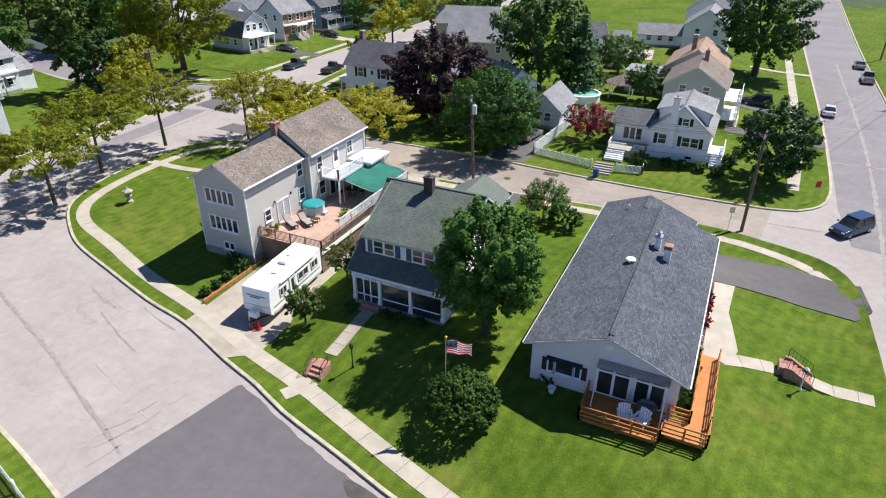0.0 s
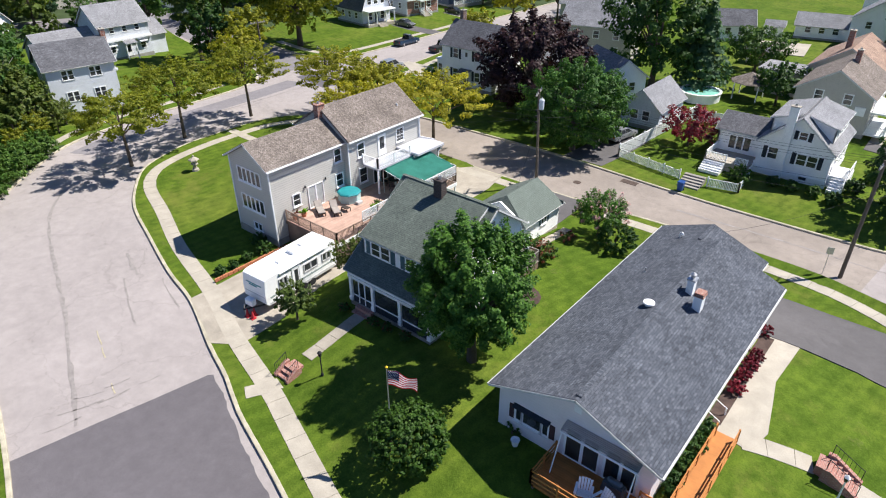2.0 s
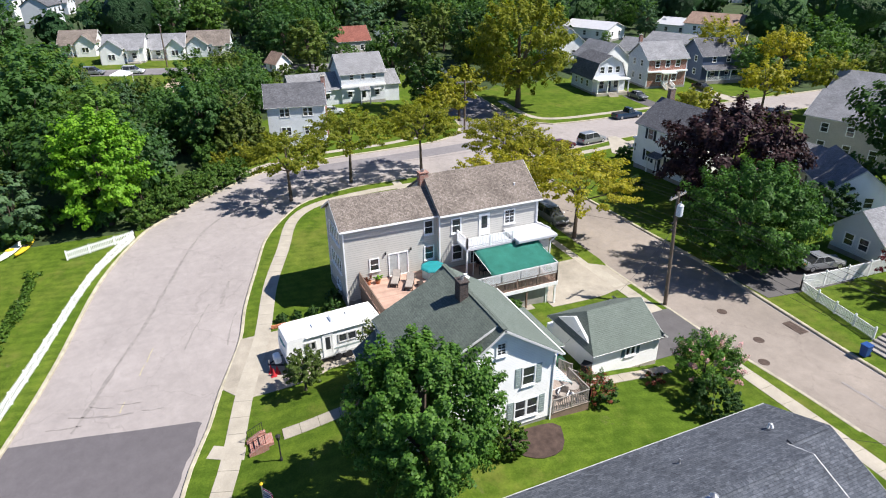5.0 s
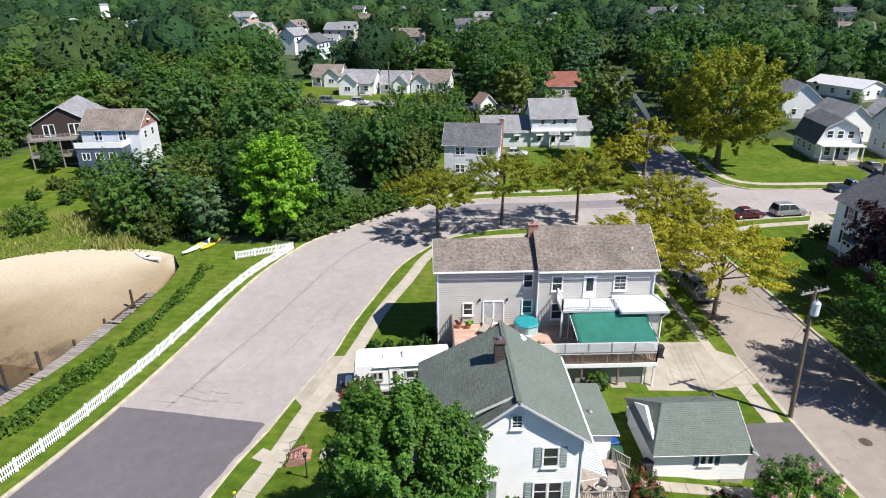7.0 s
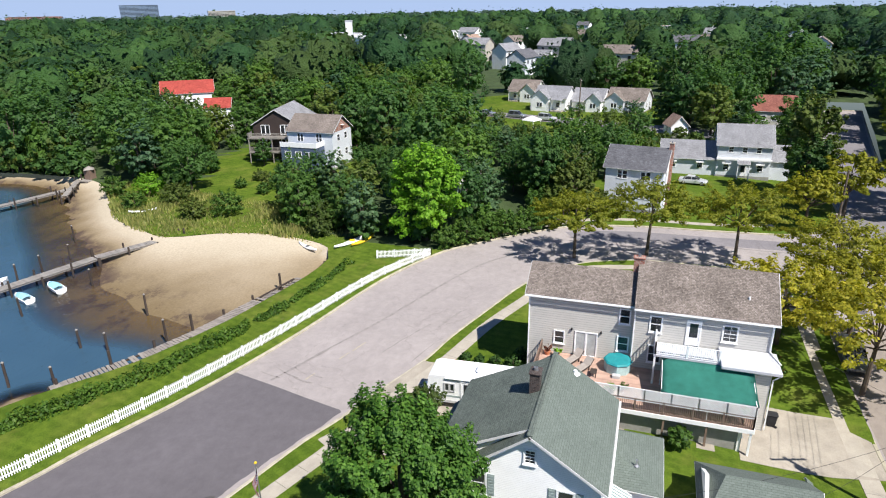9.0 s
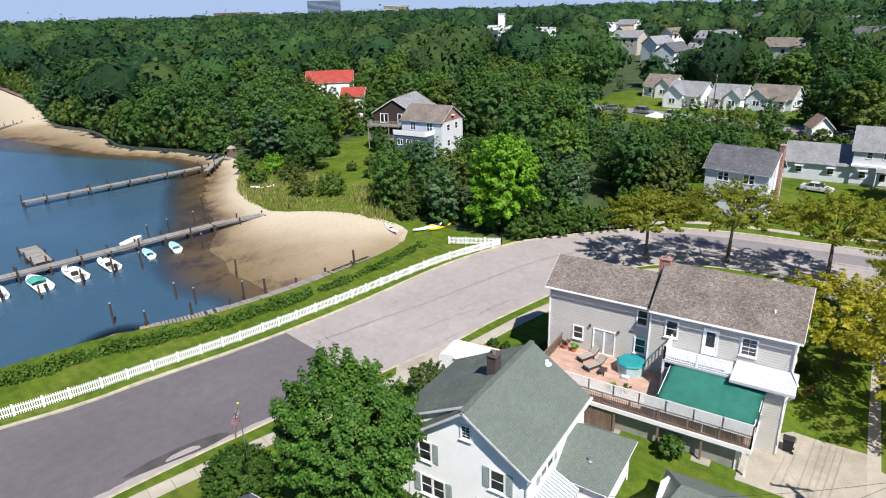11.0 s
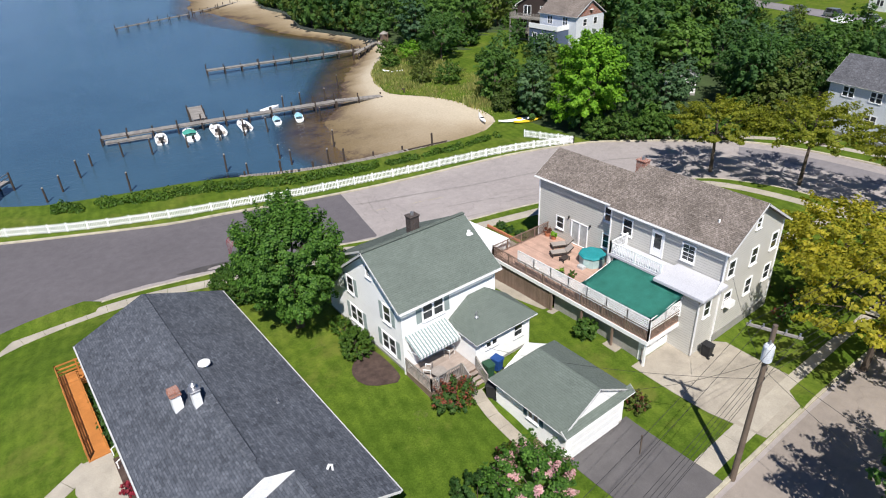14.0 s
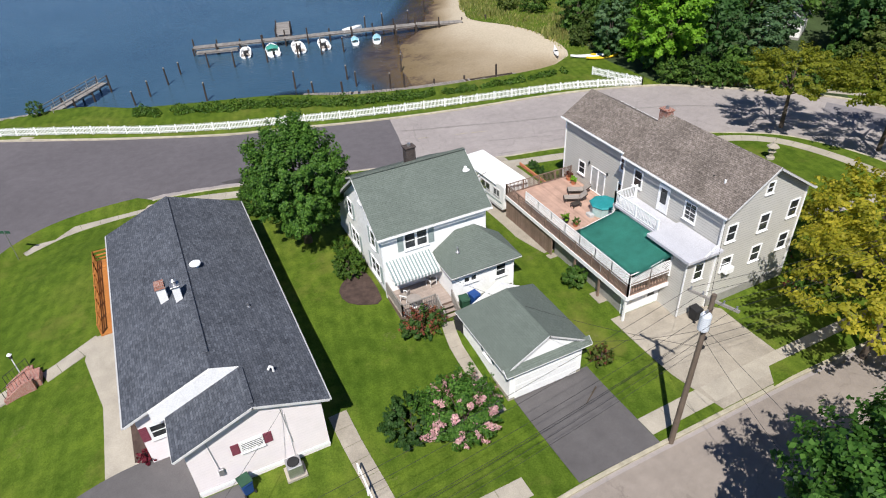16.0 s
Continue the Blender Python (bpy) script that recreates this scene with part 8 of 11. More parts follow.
def gable_house(name, label, w, d, wall_h, roof_h, siding, roof, over=0.35, gambrel=False, front=None):
    """Ridge along the house's own x; w along it, d across."""
    t = thing(name, label, "house")
    z0, x0, x1, y0, y1 = -0.5, -w / 2, w / 2, -d / 2, d / 2
    low = 0.17
    if gambrel:
        prof = [(y0, wall_h), (y0 * 0.72, wall_h + roof_h * 0.66), (0, wall_h + roof_h), (y1 * 0.72, wall_h + roof_h * 0.66), (y1, wall_h)]
    else:
        prof = [(y0, wall_h), (0, wall_h + roof_h), (y1, wall_h)]
    g = [(y0, z0), (y1, z0)] + [(y, z - low) for y, z in prof[::-1]]
    wall(t, [(x1, y, z) for y, z in g], siding)
    wall(t, [(x0, y, z) for y, z in g[::-1]], siding)
    wall(t, [(x0 + 0.2, y0, z0), (x1 - 0.2, y0, z0), (x1 - 0.2, y0, wall_h - low), (x0 + 0.2, y0, wall_h - low)], front or siding)
    wall(t, [(x1 - 0.2, y1, z0), (x0 + 0.2, y1, z0), (x0 + 0.2, y1, wall_h - low), (x1 - 0.2, y1, wall_h - low)], siding)
    s = roof_h / (d / 2)
    ext = [(y0 - over, wall_h - s * over)] + prof[1:-1] + [(y1 + over, wall_h - s * over)]
    for (ya, za), (yb, zb) in zip(ext, ext[1:]):
        if yb <= 0.001:
            q = [(x0 - over, ya, za), (x1 + over, ya, za), (x1 + over, yb, zb), (x0 - over, yb, zb)]
        else:
            q = [(x1 + over, yb, zb), (x0 - over, yb, zb), (x0 - over, ya, za), (x1 + over, ya, za)]
        roof_slope(t, q, roof, 0.13, edge=(0, 1, 3))
    part("foundation", box(B(), x0 - 0.03, x1 + 0.03, y0 - 0.03, y1 + 0.03, z0, 0.35), FOUNDATION, t)
    return t


def shed_dormer(t, x0, x1, ytop, ybot, z0, ztop, zbot, roof, siding, face=-1):
    """A shed dormer on the slope towards -y (face -1) or +y."""
    f = face
    q = [(x0 - 0.2, ytop, ztop), (x0 - 0.2, ybot + f * 0.3, zbot), (x1 + 0.2, ybot + f * 0.3, zbot), (x1 + 0.2, ytop, ztop)]
    roof_slope(t, q if f < 0 else q[::-1], roof, 0.12, edge=(0, 1, 2))
    q = [(x0, ybot, z0), (x1, ybot, z0), (x1, ybot, zbot - 0.1), (x0, ybot, zbot - 0.1)]
    wall(t, q if f < 0 else q[::-1], siding, 0.1, "dormer_front")
    for x in (x0, x1):
        q = [(x, ybot, z0), (x, ytop, ztop - 0.1), (x, ybot, zbot - 0.1)]
        up = (x == x1) == (f < 0)
        wall(t, q if up else q[::-1], siding, 0.08, "dormer_cheek")


def porch(t, x0, x1, y, depth, z, roof, posts=4, face=-1):
    """A lean-to porch on the side y, deck, posts and roof."""
    f = face
    yo = y + f * depth
    part("porch_floor", box(B(), x0, x1, min(y, yo), max(y, yo), -0.4, 0.5), WOOD_GREY, t)
    q = [(x0 - 0.2, y, z + 0.7), (x0 - 0.2, yo + f * 0.3, z), (x1 + 0.2, yo + f * 0.3, z), (x1 + 0.2, y, z + 0.7)]
    roof_slope(t, q if f < 0 else q[::-1], roof, 0.12, edge=(0, 1, 2))
    for i in range(posts):
        x = x0 + 0.12 + (x1 - x0 - 0.24) * i / (posts - 1)
        part("porch_post", box(B(), x - 0.08, x + 0.08, yo - f * 0.15 - 0.08, yo - f * 0.15 + 0.08, 0.5, z), WHITE, t)
    railing(t, [(x0, yo - f * 0.12, 0.5), (x1, yo - f * 0.12, 0.5)], 0.85, WHITE, posts=False)


def cape():
    w, d = 8.6, 7.0
    t = gable_house("cape_house", "white cape house with grey roof and dark shutters", w, d, 3.5, 2.9, SIDING_WHITE, ROOF_GREY)
    part("skirting", box(B(), -w / 2 - 0.06, w / 2 + 0.06, -d / 2 - 0.06, d / 2 + 0.06, -0.5, 0.36), SIDING_WHITE, t)
    for u, z, ww, hh, c in ((-2.0, 2.05, 0.95, 1.2, 1), (1.3, 2.0, 1.9, 1.15, 2), (0.4, 4.45, 0.75, 0.8, 1)):
        window(t, (w / 2, u, z), (1, 0), ww, hh, 2, SHUTTER_BLACK, WHITE, c, False)
    window(t, (w / 2 + 0.06, 1.4, 0.1), (1, 0), 0.8, 0.4, 1, None, WHITE, 1, False)
    shed_dormer(t, -3.6, 3.2, -0.3, -3.0, 3.7, 6.35, 5.5, ROOF_GREY, SIDING_WHITE)
    shed_dormer(t, -3.6, 3.2, 0.3, 3.0, 3.7, 6.35, 5.5, ROOF_GREY, SIDING_WHITE, 1)
    row_windows(t, "n", 7, 6.1, (4.9,), 3, (0.75, 0.7))
    row_windows(t, "n", 8.2, d, (2.0,), 3, (0.9, 1.15))
    chimney(t, w / 2 + 0.25, -1.0, -0.4, 7.3, 0.55, 0.8, WHITE, True, CONCRETE)
    # side wing
    x0, x1, y0, y1 = -3.0, 2.4, -8.4, -d / 2
    wall(t, [(x1, y0, -0.5), (x1, y1, -0.5), (x1, y1, 2.9), (x1, y0, 2.9)], SIDING_WHITE)
    wall(t, [(x0, y1, -0.5), (x0, y0, -0.5), (x0, y0, 2.9), (x0, y1, 2.9)], SIDING_WHITE)
    wall(t, [(x0, y0, -0.5), (x1, y0, -0.5), (x1, y0, 2.9), (-0.3, y0, 4.1), (x0, y0, 2.9)], SIDING_WHITE)
    roof_slope(t, [(-0.3, y1, 4.2), (-0.3, y0 - 0.3, 4.2), (x1 + 0.3, y0 - 0.3, 2.85), (x1 + 0.3, y1, 2.85)], ROOF_DARK, edge=(1, 2))
    roof_slope(t, [(-0.3, y0 - 0.3, 4.2), (-0.3, y1, 4.2), (x0 - 0.3, y1, 2.85), (x0 - 0.3, y0 - 0.3, 2.85)], ROOF_DARK, edge=(1, 2))
    window(t, (x1, -5.9, 1.6), (1, 0), 2.3, 1.5, 1, None, WHITE, 3, False)
    # front steps on the avenue side
    part("landing", box(B(), 0.6, 3.8, d / 2, d / 2 + 1.8, -0.5, 0.9), WHITE, t)
    railing(t, [(3.75, d / 2 + 0.1, 0.9), (3.75, d / 2 + 1.7, 0.9), (0.65, d / 2 + 1.7, 0.9)], 0.9, WHITE)
    for k in range(5):
        part("step", box(B(), 3.8 + 0.3 * k, 4.1 + 0.3 * k, d / 2 + 0.4, d / 2 + 1.7, -0.6, 0.72 - 0.2 * k), WHITE, t)
    railing(t, [(3.8, d / 2 + 1.7, 0.9), (5.3, d / 2 + 1.7, -0.1)], 0.85, WHITE)
    # terrace, its furniture rail and stairs
    part("terrace", box(B(), 2.4, 6.0, -8.3, -3.7, -0.5, 0.45), CONCRETE, t)
    railing(t, [(2.5, -8.2, 0.45), (5.9, -8.2, 0.45), (5.9, -6.0, 0.45)], 0.8, WHITE)
    railing(t, [(5.9, -5.0, 0.45), (5.9, -3.8, 0.45)], 0.8, WHITE)
    for k in range(5):
        part("step", box(B(), 6.0 + 0.32 * k, 6.32 + 0.32 * k, -8.2, -6.0, -0.6, 0.32 - 0.15 * k), WHITE, t)
    return place(t, -5.6, 83.6, -90, 0.85)


cape()


def tan_house():
    t = gable_house("tan_house", "tan two-storey house with grey-brown roof and white balconies", 11.0, 8.4, 4.9, 2.6, SIDING_TAN, ROOF_BROWN)
    row_windows(t, "e", 11, 8.4, (4.2, 1.8), 2, (0.9, 1.2))
    row_windows(t, "n", 11, 8.4, (4.0, 1.8), 4, (0.9, 1.2))
    for z in (0.6, 3.2):
        part("balcony_floor", box(B(), -2.0, 5.4, 4.2, 6.4, z - 0.2, z), WHITE, t)
        railing(t, [(5.3, 4.4, z), (5.3, 6.3, z), (-1.9, 6.3, z)], 0.95, WHITE)
    for x in (-1.9, 1.7, 5.3):
        part("balcony_post", box(B(), x - 0.08, x + 0.08, 6.2, 6.36, -0.5, 3.2), WHITE, t)
    part("air_unit", box(B(), 5.5, 5.75, 2.6, 3.7, 2.6, 3.6, 0.03), WHITE, t)
    chimney(t, -1.0, 0.5, 6.0, 8.6, 0.6, 0.6, BRICK)
    return place(t, -6.1, 102.0, -90, 0.8)


tan_house()


def terra_house():
    t = gable_house("terracotta_house", "house with a faded terracotta roof", 12, 9, 4.6, 2.8, SIDING_TAN, ROOF_TERRA)
    row_windows(t, "e", 12, 9, (3.2, 1.2), 3, (0.9, 1.1))
    row_windows(t, "n", 12, 9, (3.2, 1.2), 3, (0.9, 1.1))
    chimney(t, 3.0, -1.0, 5.5, 9.0, 0.7, 0.7, BRICK)
    part("flat_wing", box(B(), 2.0, 7.5, -10.5, -4.5, -0.5, 3.2), SIDING_TAN, t)
    part("wing_roof", box(B(), 1.8, 7.7, -10.7, -4.4, 3.2, 3.4), ROOF_GREY, t)
    return place(t, -7.4, 116, -90)


terra_house()


def colonial():
    t = gable_house("colonial_house", "white two-storey colonial with grey roof and black shutters", 9.2, 7.2, 6.1, 2.8, SIDING_WHITE, ROOF_DARK)
    row_windows(t, "s", 9.2, 7.2, (4.9,), 2, (0.95, 1.35), SHUTTER_BLACK, 0.6)
    window(t, (0, -3.6, 4.95), (0, -1), 0.5, 0.7, 1, None, WHITE, 1, False)
    row_windows(t, "s", 9.2, 7.2, (2.0,), 2, (0.95, 1.35), SHUTTER_BLACK, 0.6)
    row_windows(t, "w", 9.2, 7.2, (4.9, 2.0), 2, (0.9, 1.3), SHUTTER_BLACK, 0.6)
    door(t, (0, -3.6, 0.45), (0, -1), 0.95, 2.0, SHUTTER_BLACK, False)
    part("sun_porch", box(B(), -6.9, -4.6, -2.0, 2.2, -0.5, 3.0), SIDING_WHITE, t)
    part("sun_porch_roof", box(B(), -7.1, -4.6, -2.2, 2.4, 3.0, 3.2, 0.03), WHITE, t)
    for x in (-6.3, -5.3):
        window(t, (x, -2.0, 1.8), (0, -1), 0.75, 1.2, 2, None, WHITE, 1, False)
    for y in (-1.1, 0.2, 1.5):
        window(t, (-6.9, y, 1.8), (-1, 0), 0.75, 1.2, 2, None, WHITE, 1, False)
    q = [(-1.0, -3.6, 2.9), (-1.0, -4.8, 2.5), (1.0, -4.8, 2.5), (1.0, -3.6, 2.9)]
    roof_slope(t, q, ROOF_DARK, 0.1, edge=(0, 1, 2))
    for x in (-0.9, 0.9):
        part("porch_post", box(B(), x - 0.07, x + 0.07, -4.7, -4.56, 0.3, 2.5), WHITE, t)
    chimney(t, -4.1, 0.8, 6.5, 10.0, 0.6, 0.8, BRICK_DARK)
    return place(t, -51.2, 86.2, 0)


colonial()


def gambrel():
    t = gable_house("gambrel_house", "grey gambrel-roofed house with white windows and porch", 9.2, 7.2, 3.2, 4.2, SIDING_LIGHT, ROOF_DARK, gambrel=True)
    for y in (-1.7, 0, 1.7):
        window(t, (4.6, y, 4.6), (1, 0), 0.95, 1.2, 2, None, WHITE, 1, False)
    for y in (-1.6, 1.6):
        window(t, (4.6, y, 1.7), (1, 0), 1.0, 1.5, 2, None, WHITE, 1, False)
    door(t, (4.6, 0, 0.4), (1, 0), 1.0, 2.0, SIDING_BLUE)
    part("porch_floor", box(B(), 4.6, 6.5, -3.5, 3.5, -0.5, 0.4), CONCRETE, t)
    part("porch_roof", box(B(), 4.55, 6.7, -3.6, 3.6, 2.85, 3.1, 0.03), WHITE, t)
    for y in (-3.4, -1.2, 1.2, 3.4):
        part("porch_column", lathe(B(), (6.4, y, 0.4), [(0.16, 0), (0.14, 0.1), (0.12, 2.35), (0.16, 2.45)], 10), WHITE, t)
    for k in range(3):
        part("step", box(B(), 6.5 + 0.3 * k, 6.8 + 0.3 * k, -1.0, 1.0, -0.6, 0.22 - 0.17 * k), CONCRETE, t)
    row_windows(t, "s", 9.2, 7.2, (1.8,), 3, (0.9, 1.2))
    return place(t, -99.2, 107.9, -8)


gambrel()


def brick_house():
    t = gable_house("brick_house", "red brick house with pale grey roof and white porch", 9.0, 8.0, 6.0, 2.8, SIDING_LIGHT, ROOF_GREY, front=BRICK)
    row_windows(t, "s", 9.0, 8.0, (4.8,), 3, (0.95, 1.3))
    row_windows(t, "s", 9.0, 8.0, (2.0,), 2, (1.1, 1.4))
    door(t, (0, -4.0, 0.7), (0, -1), 1.0, 2.0)
    part("belt", box(B(), -4.5, 4.5, -4.5, -4.0, 3.2, 3.5), WHITE, t)
    part("porch_roof", box(B(), -1.6, 1.6, -5.4, -4.0, 3.0, 3.25), WHITE, t)
    for k in range(6):
        part("step", box(B(), -0.9, 0.9, -4.3 - 0.35 * k, -4.0 - 0.35 * k, -0.5, 0.65 - 0.14 * k), CONCRETE, t)
    for x in (-1.0, 1.0):
        railing(t, [(x, -4.1, 0.7), (x, -6.1, -0.1)], 0.85, WHITE)
    row_windows(t, "w", 9, 8, (4.8, 2.0), 2, (0.9, 1.2))
    chimney(t, -4.0, 1.0, 6.0, 10.0, 0.6, 0.6, BRICK)
    return place(t, -98.0, 122.0, 80)


brick_house()


def blue_house():
    t = gable_house("blue_house", "dark blue house with white trim and front porch", 9.0, 8.4, 5.6, 3.0, SIDING_BLUE, ROOF_DARK)
    row_windows(t, "s", 9.0, 8.4, (4.6,), 2, (0.9, 1.2))
    row_windows(t, "w", 9.0, 8.4, (4.6, 1.9), 2, (0.9, 1.2))
    row_windows(t, "s", 9.0, 8.4, (1.9,), 2, (0.9, 1.3))
    porch(t, -4.4, 4.4, -4.2, 2.0, 2.8, ROOF_DARK)
    return place(t, -98.5, 137.0, 80)


blue_house()


def long_grey_house():
    t = gable_house("grey_cape", "rambling light grey house with a two-storey middle", 8.6, 7.6, 5.8, 3.0, SIDING_LIGHT, ROOF_GREY)
    row_windows(t, "s", 8.6, 7.6, (4.9,), 3, (0.75, 0.95))
    part("string_course", box(B(), -4.4, 4.4, -4.3, -3.8, 3.1, 3.4), WHITE, t)
    door(t, (0, -3.85, 0.3), (0, -1), 1.0, 2.0)
    q = [(-1.0, -3.8, 3.4), (-1.0, -5.2, 2.7), (1.0, -5.2, 2.7), (1.0, -3.8, 3.4)]
    roof_slope(t, q, ROOF_GREY, 0.1, edge=(0, 1, 2))
    for x in (-0.9, 0.9):
        part("porch_post", box(B(), x - 0.07, x + 0.07, -5.1, -4.96, -0.4, 2.7), WHITE, t)
    for x in (-2.7, 2.7):
        window(t, (x, -3.8, 1.8), (0, -1), 0.9, 1.1, 2, None, WHITE, 1, False)
        part("window_awning", box(B(), x - 0.7, x + 0.7, -4.4, -3.82, 2.4, 2.6), WHITE, t)
    # lower wings
    def wing(x0, x1, y0, y1, h, r):
        ym = (y0 + y1) / 2
        part("wing_wall", slab(B(), [(x0, y0, -0.5), (x1, y0, -0.5), (x1, y0, h), (x0, y0, h)], 0.2), SIDING_LIGHT, t)
        part("wing_wall", slab(B(), [(x0, y1, -0.5), (x0, y0 + 0.2, -0.5), (x0, y0 + 0.2, h), (x0, ym, r - 0.1), (x0, y1, h)], 0.2), SIDING_LIGHT, t)
        part("wing_wall", slab(B(), [(x1, y0 + 0.2, -0.5), (x1, y1, -0.5), (x1, y1, h), (x1, ym, r - 0.1), (x1, y0 + 0.2, h)], 0.2), SIDING_LIGHT, t)
        part("wing_wall", slab(B(), [(x1 - 0.2, y1, -0.5), (x0 + 0.2, y1, -0.5), (x0 + 0.2, y1, h), (x1 - 0.2, y1, h)], 0.2), SIDING_LIGHT, t)
        roof_slope(t, [(x0 - 0.3, y0 - 0.4, h - 0.1), (x1 + 0.3, y0 - 0.4, h - 0.1), (x1 + 0.3, ym, r), (x0 - 0.3, ym, r)], ROOF_GREY, 0.12, edge=(0, 1, 3))
        roof_slope(t, [(x1 + 0.3, y1 + 0.4, h - 0.1), (x0 - 0.3, y1 + 0.4, h - 0.1), (x0 - 0.3, ym, r), (x1 + 0.3, ym, r)], ROOF_GREY, 0.12, edge=(0, 1, 3))
    wing(-13.6, -4.3, -3.4, 3.8, 3.0, 5.6)
    wing(4.3, 7.6, -2.6, 4.2, 3.0, 5.2)
    for x in (-11.5, -7.0):
        window(t, (x, -3.4, 1.8), (0, -1), 0.9, 1.1, 2, None, WHITE, 1, False)
        part("window_awning", box(B(), x - 0.65, x + 0.65, -3.95, -3.42, 2.3, 2.5), WHITE, t)
    return place(t, -112.0, 60.2, 90)


long_grey_house()


def low_grey_house():
    t = gable_house("chimney_house", "two-storey grey house with a brick and white chimney wall", 8.4, 6.2, 6.6, 2.6, SIDING_LIGHT, ROOF_DARK)
    row_windows(t, "s", 8.4, 6.2, (5.4, 2.6), 2, (1.4, 1.2), None, 0.8, 2)
    chimney(t, 4.45, 0.2, -0.5, 9.9, 0.6, 0.9, BRICK)
    for y in (-1.2, 1.5):
        part("gable_fin", slab(B(), [(4.4, y - 0.5, -0.5), (4.4, y + 0.5, -0.5), (4.4, y * 0.25 + 0.25, 8.6), (4.4, y * 0.25 - 0.25, 8.6)], 0.12), WHITE, t)
    window(t, (-4.2, 0, 5.2), (-1, 0), 1.0, 1.2, 2, None, WHITE, 1, False)
    return place(t, -87.6, 43.2, 80)


low_grey_house()


def shore_house():
    t = gable_house("shore_house", "dark brown shore house with grey roof and two decks", 13.0, 9.4, 7.5, 2.8, SIDING_DARK, ROOF_GREY)
    for z in (2.2, 5.0):
        part("deck_floor", box(B(), 6.5, 9.0, -5.2, 4.7, z - 0.2, z), WOOD_GREY, t)
        railing(t, [(6.6, -5.1, z), (8.9, -5.1, z), (8.9, 4.6, z)], 0.95, WOOD_GREY)
        for y in (-2.2, 1.8):
            window(t, (6.5, y, z + 1.2), (1, 0), 1.7, 1.9, 1, None, WHITE, 2, False)
    for y in (-5.0, -0.3, 4.5):
        part("deck_post", box(B(), 8.8, 8.95, y - 0.08, y + 0.08, -0.8, 5.0), WOOD_GREY, t)
    place(t, -106.0, -28.9, 14)
    u = gable_house("shore_cottage", "white shore cottage with brown roof and a brick-red gable", 9.6, 8.0, 7.2, 2.6, SIDING_LIGHT, ROOF_BROWN)
    wall(u, [(4.83, -4.0, 6.9), (4.83, 4.0, 6.9), (4.83, 0.0, 9.5)], BRICK, 0.05, "gable_panel")
    part("gable_light", lathe(B(), (4.95, 0, 7.9), [(0.4, 0), (0.4, 0.1)], 12), WHITE, u)
    row_windows(u, "s", 9.6, 8.0, (5.9,), 2, (1.2, 1.5), None, 0.8, 2)
    row_windows(u, "e", 9.6, 8.0, (5.7, 2.6), 2, (1.0, 1.2))
    part("sun_deck", box(B(), -4.5, 3.0, -7.2, -4.0, -0.6, 4.6), SIDING_BLUE, u)
    part("parapet", box(B(), -4.6, 3.1, -7.3, -7.1, 4.6, 5.5), WHITE, u)
    part("parapet", box(B(), 2.95, 3.1, -7.1, -4.0, 4.6, 5.5), WHITE, u)
    for x in (-3.0, -0.8, 1.4):
        window(u, (x, -7.2, 3.2), (0, -1), 1.2, 1.1, 1, None, WHITE, 2, False)
    place(u, -99.5, -17.4, 90)


shore_house()


def plain_house(name, label, x, y, rz, w, d, h, r, siding, roof, zs=(1.8,), n=3, group=""):
    t = gable_house(name, label, w, d, h, r, siding, roof)
    row_windows(t, "s", w, d, zs, n, (0.95, 1.2))
    row_windows(t, "e", w, d, zs, 2, (0.9, 1.15))
    row_windows(t, "w", w, d, zs, 2, (0.9, 1.15))
    if group:
        tagged(t, group=group)
    return place(t, x, y, rz)


plain_house("neighbour_house", "tan two-storey house half hidden by trees", -45.5, 113, 15, 12, 8.5, 5.8, 2.8, SIDING_TAN, ROOF_GREY, (1.8, 4.3))
plain_house("neighbour_house", "long pale house behind the trees", -57, 133, 15, 13, 8, 5.2, 2.8, SIDING_TAN, ROOF_GREY, (1.8, 4.2))
plain_house("neighbour_house", "white house with a small porch roof", -42, 97, 0, 8, 6.5, 3.0, 2.2, SIDING_WHITE, ROOF_GREY)
plain_house("neighbour_house", "white two-storey house beside the avenue", -9, 150, -90, 11, 9, 5.6, 3.2, SIDING_WHITE, ROOF_GREY, (1.8, 4.4))
plain_house("neighbour_house", "grey house beside the avenue", -11, 172, -90, 11, 9, 5.6, 3.2, SIDING_LIGHT, ROOF_DARK, (1.8, 4.4))
plain_house("neighbour_house", "pale house further along the avenue", -8, 196, -90, 11, 9, 5.6, 3.2, SIDING_TAN, ROOF_GREY, (1.8, 4.4))
plain_house("neighbour_garage", "small grey-roofed garage in a back yard", -19, 152, 10, 9, 6, 2.6, 1.8, SIDING_WHITE, ROOF_GREY)
plain_house("neighbour_garage", "white garden shed at the end of a yard", -26.2, 147, 10, 3.0, 2.6, 2.3, 0.8, SIDING_WHITE, ROOF_GREY, (1.3,), 1)
plain_house("neighbour_garage", "white garden shed beside the back yards", -22.5, 125, 0, 3.0, 2.4, 2.2, 0.8, SIDING_WHITE, ROOF_GREY, (1.3,), 1)
plain_house("neighbour_garage", "pale single garage at the end of its driveway", -24.3, 87.2, 90, 7.5, 5.0, 2.7, 2.2, SIDING_LIGHT, ROOF_GREY, (1.6,), 1)
plain_house("neighbour_house", "low white house with a dark roof behind the yards", -33.5, 141, 25, 9, 7, 3.0, 2.2, SIDING_WHITE, ROOF_DARK)
plain_house("neighbour_house", "low white house with a grey roof behind the garage", -34.5, 95, -35, 9, 6.5, 3.2, 2.4, SIDING_WHITE, ROOF_GREY)


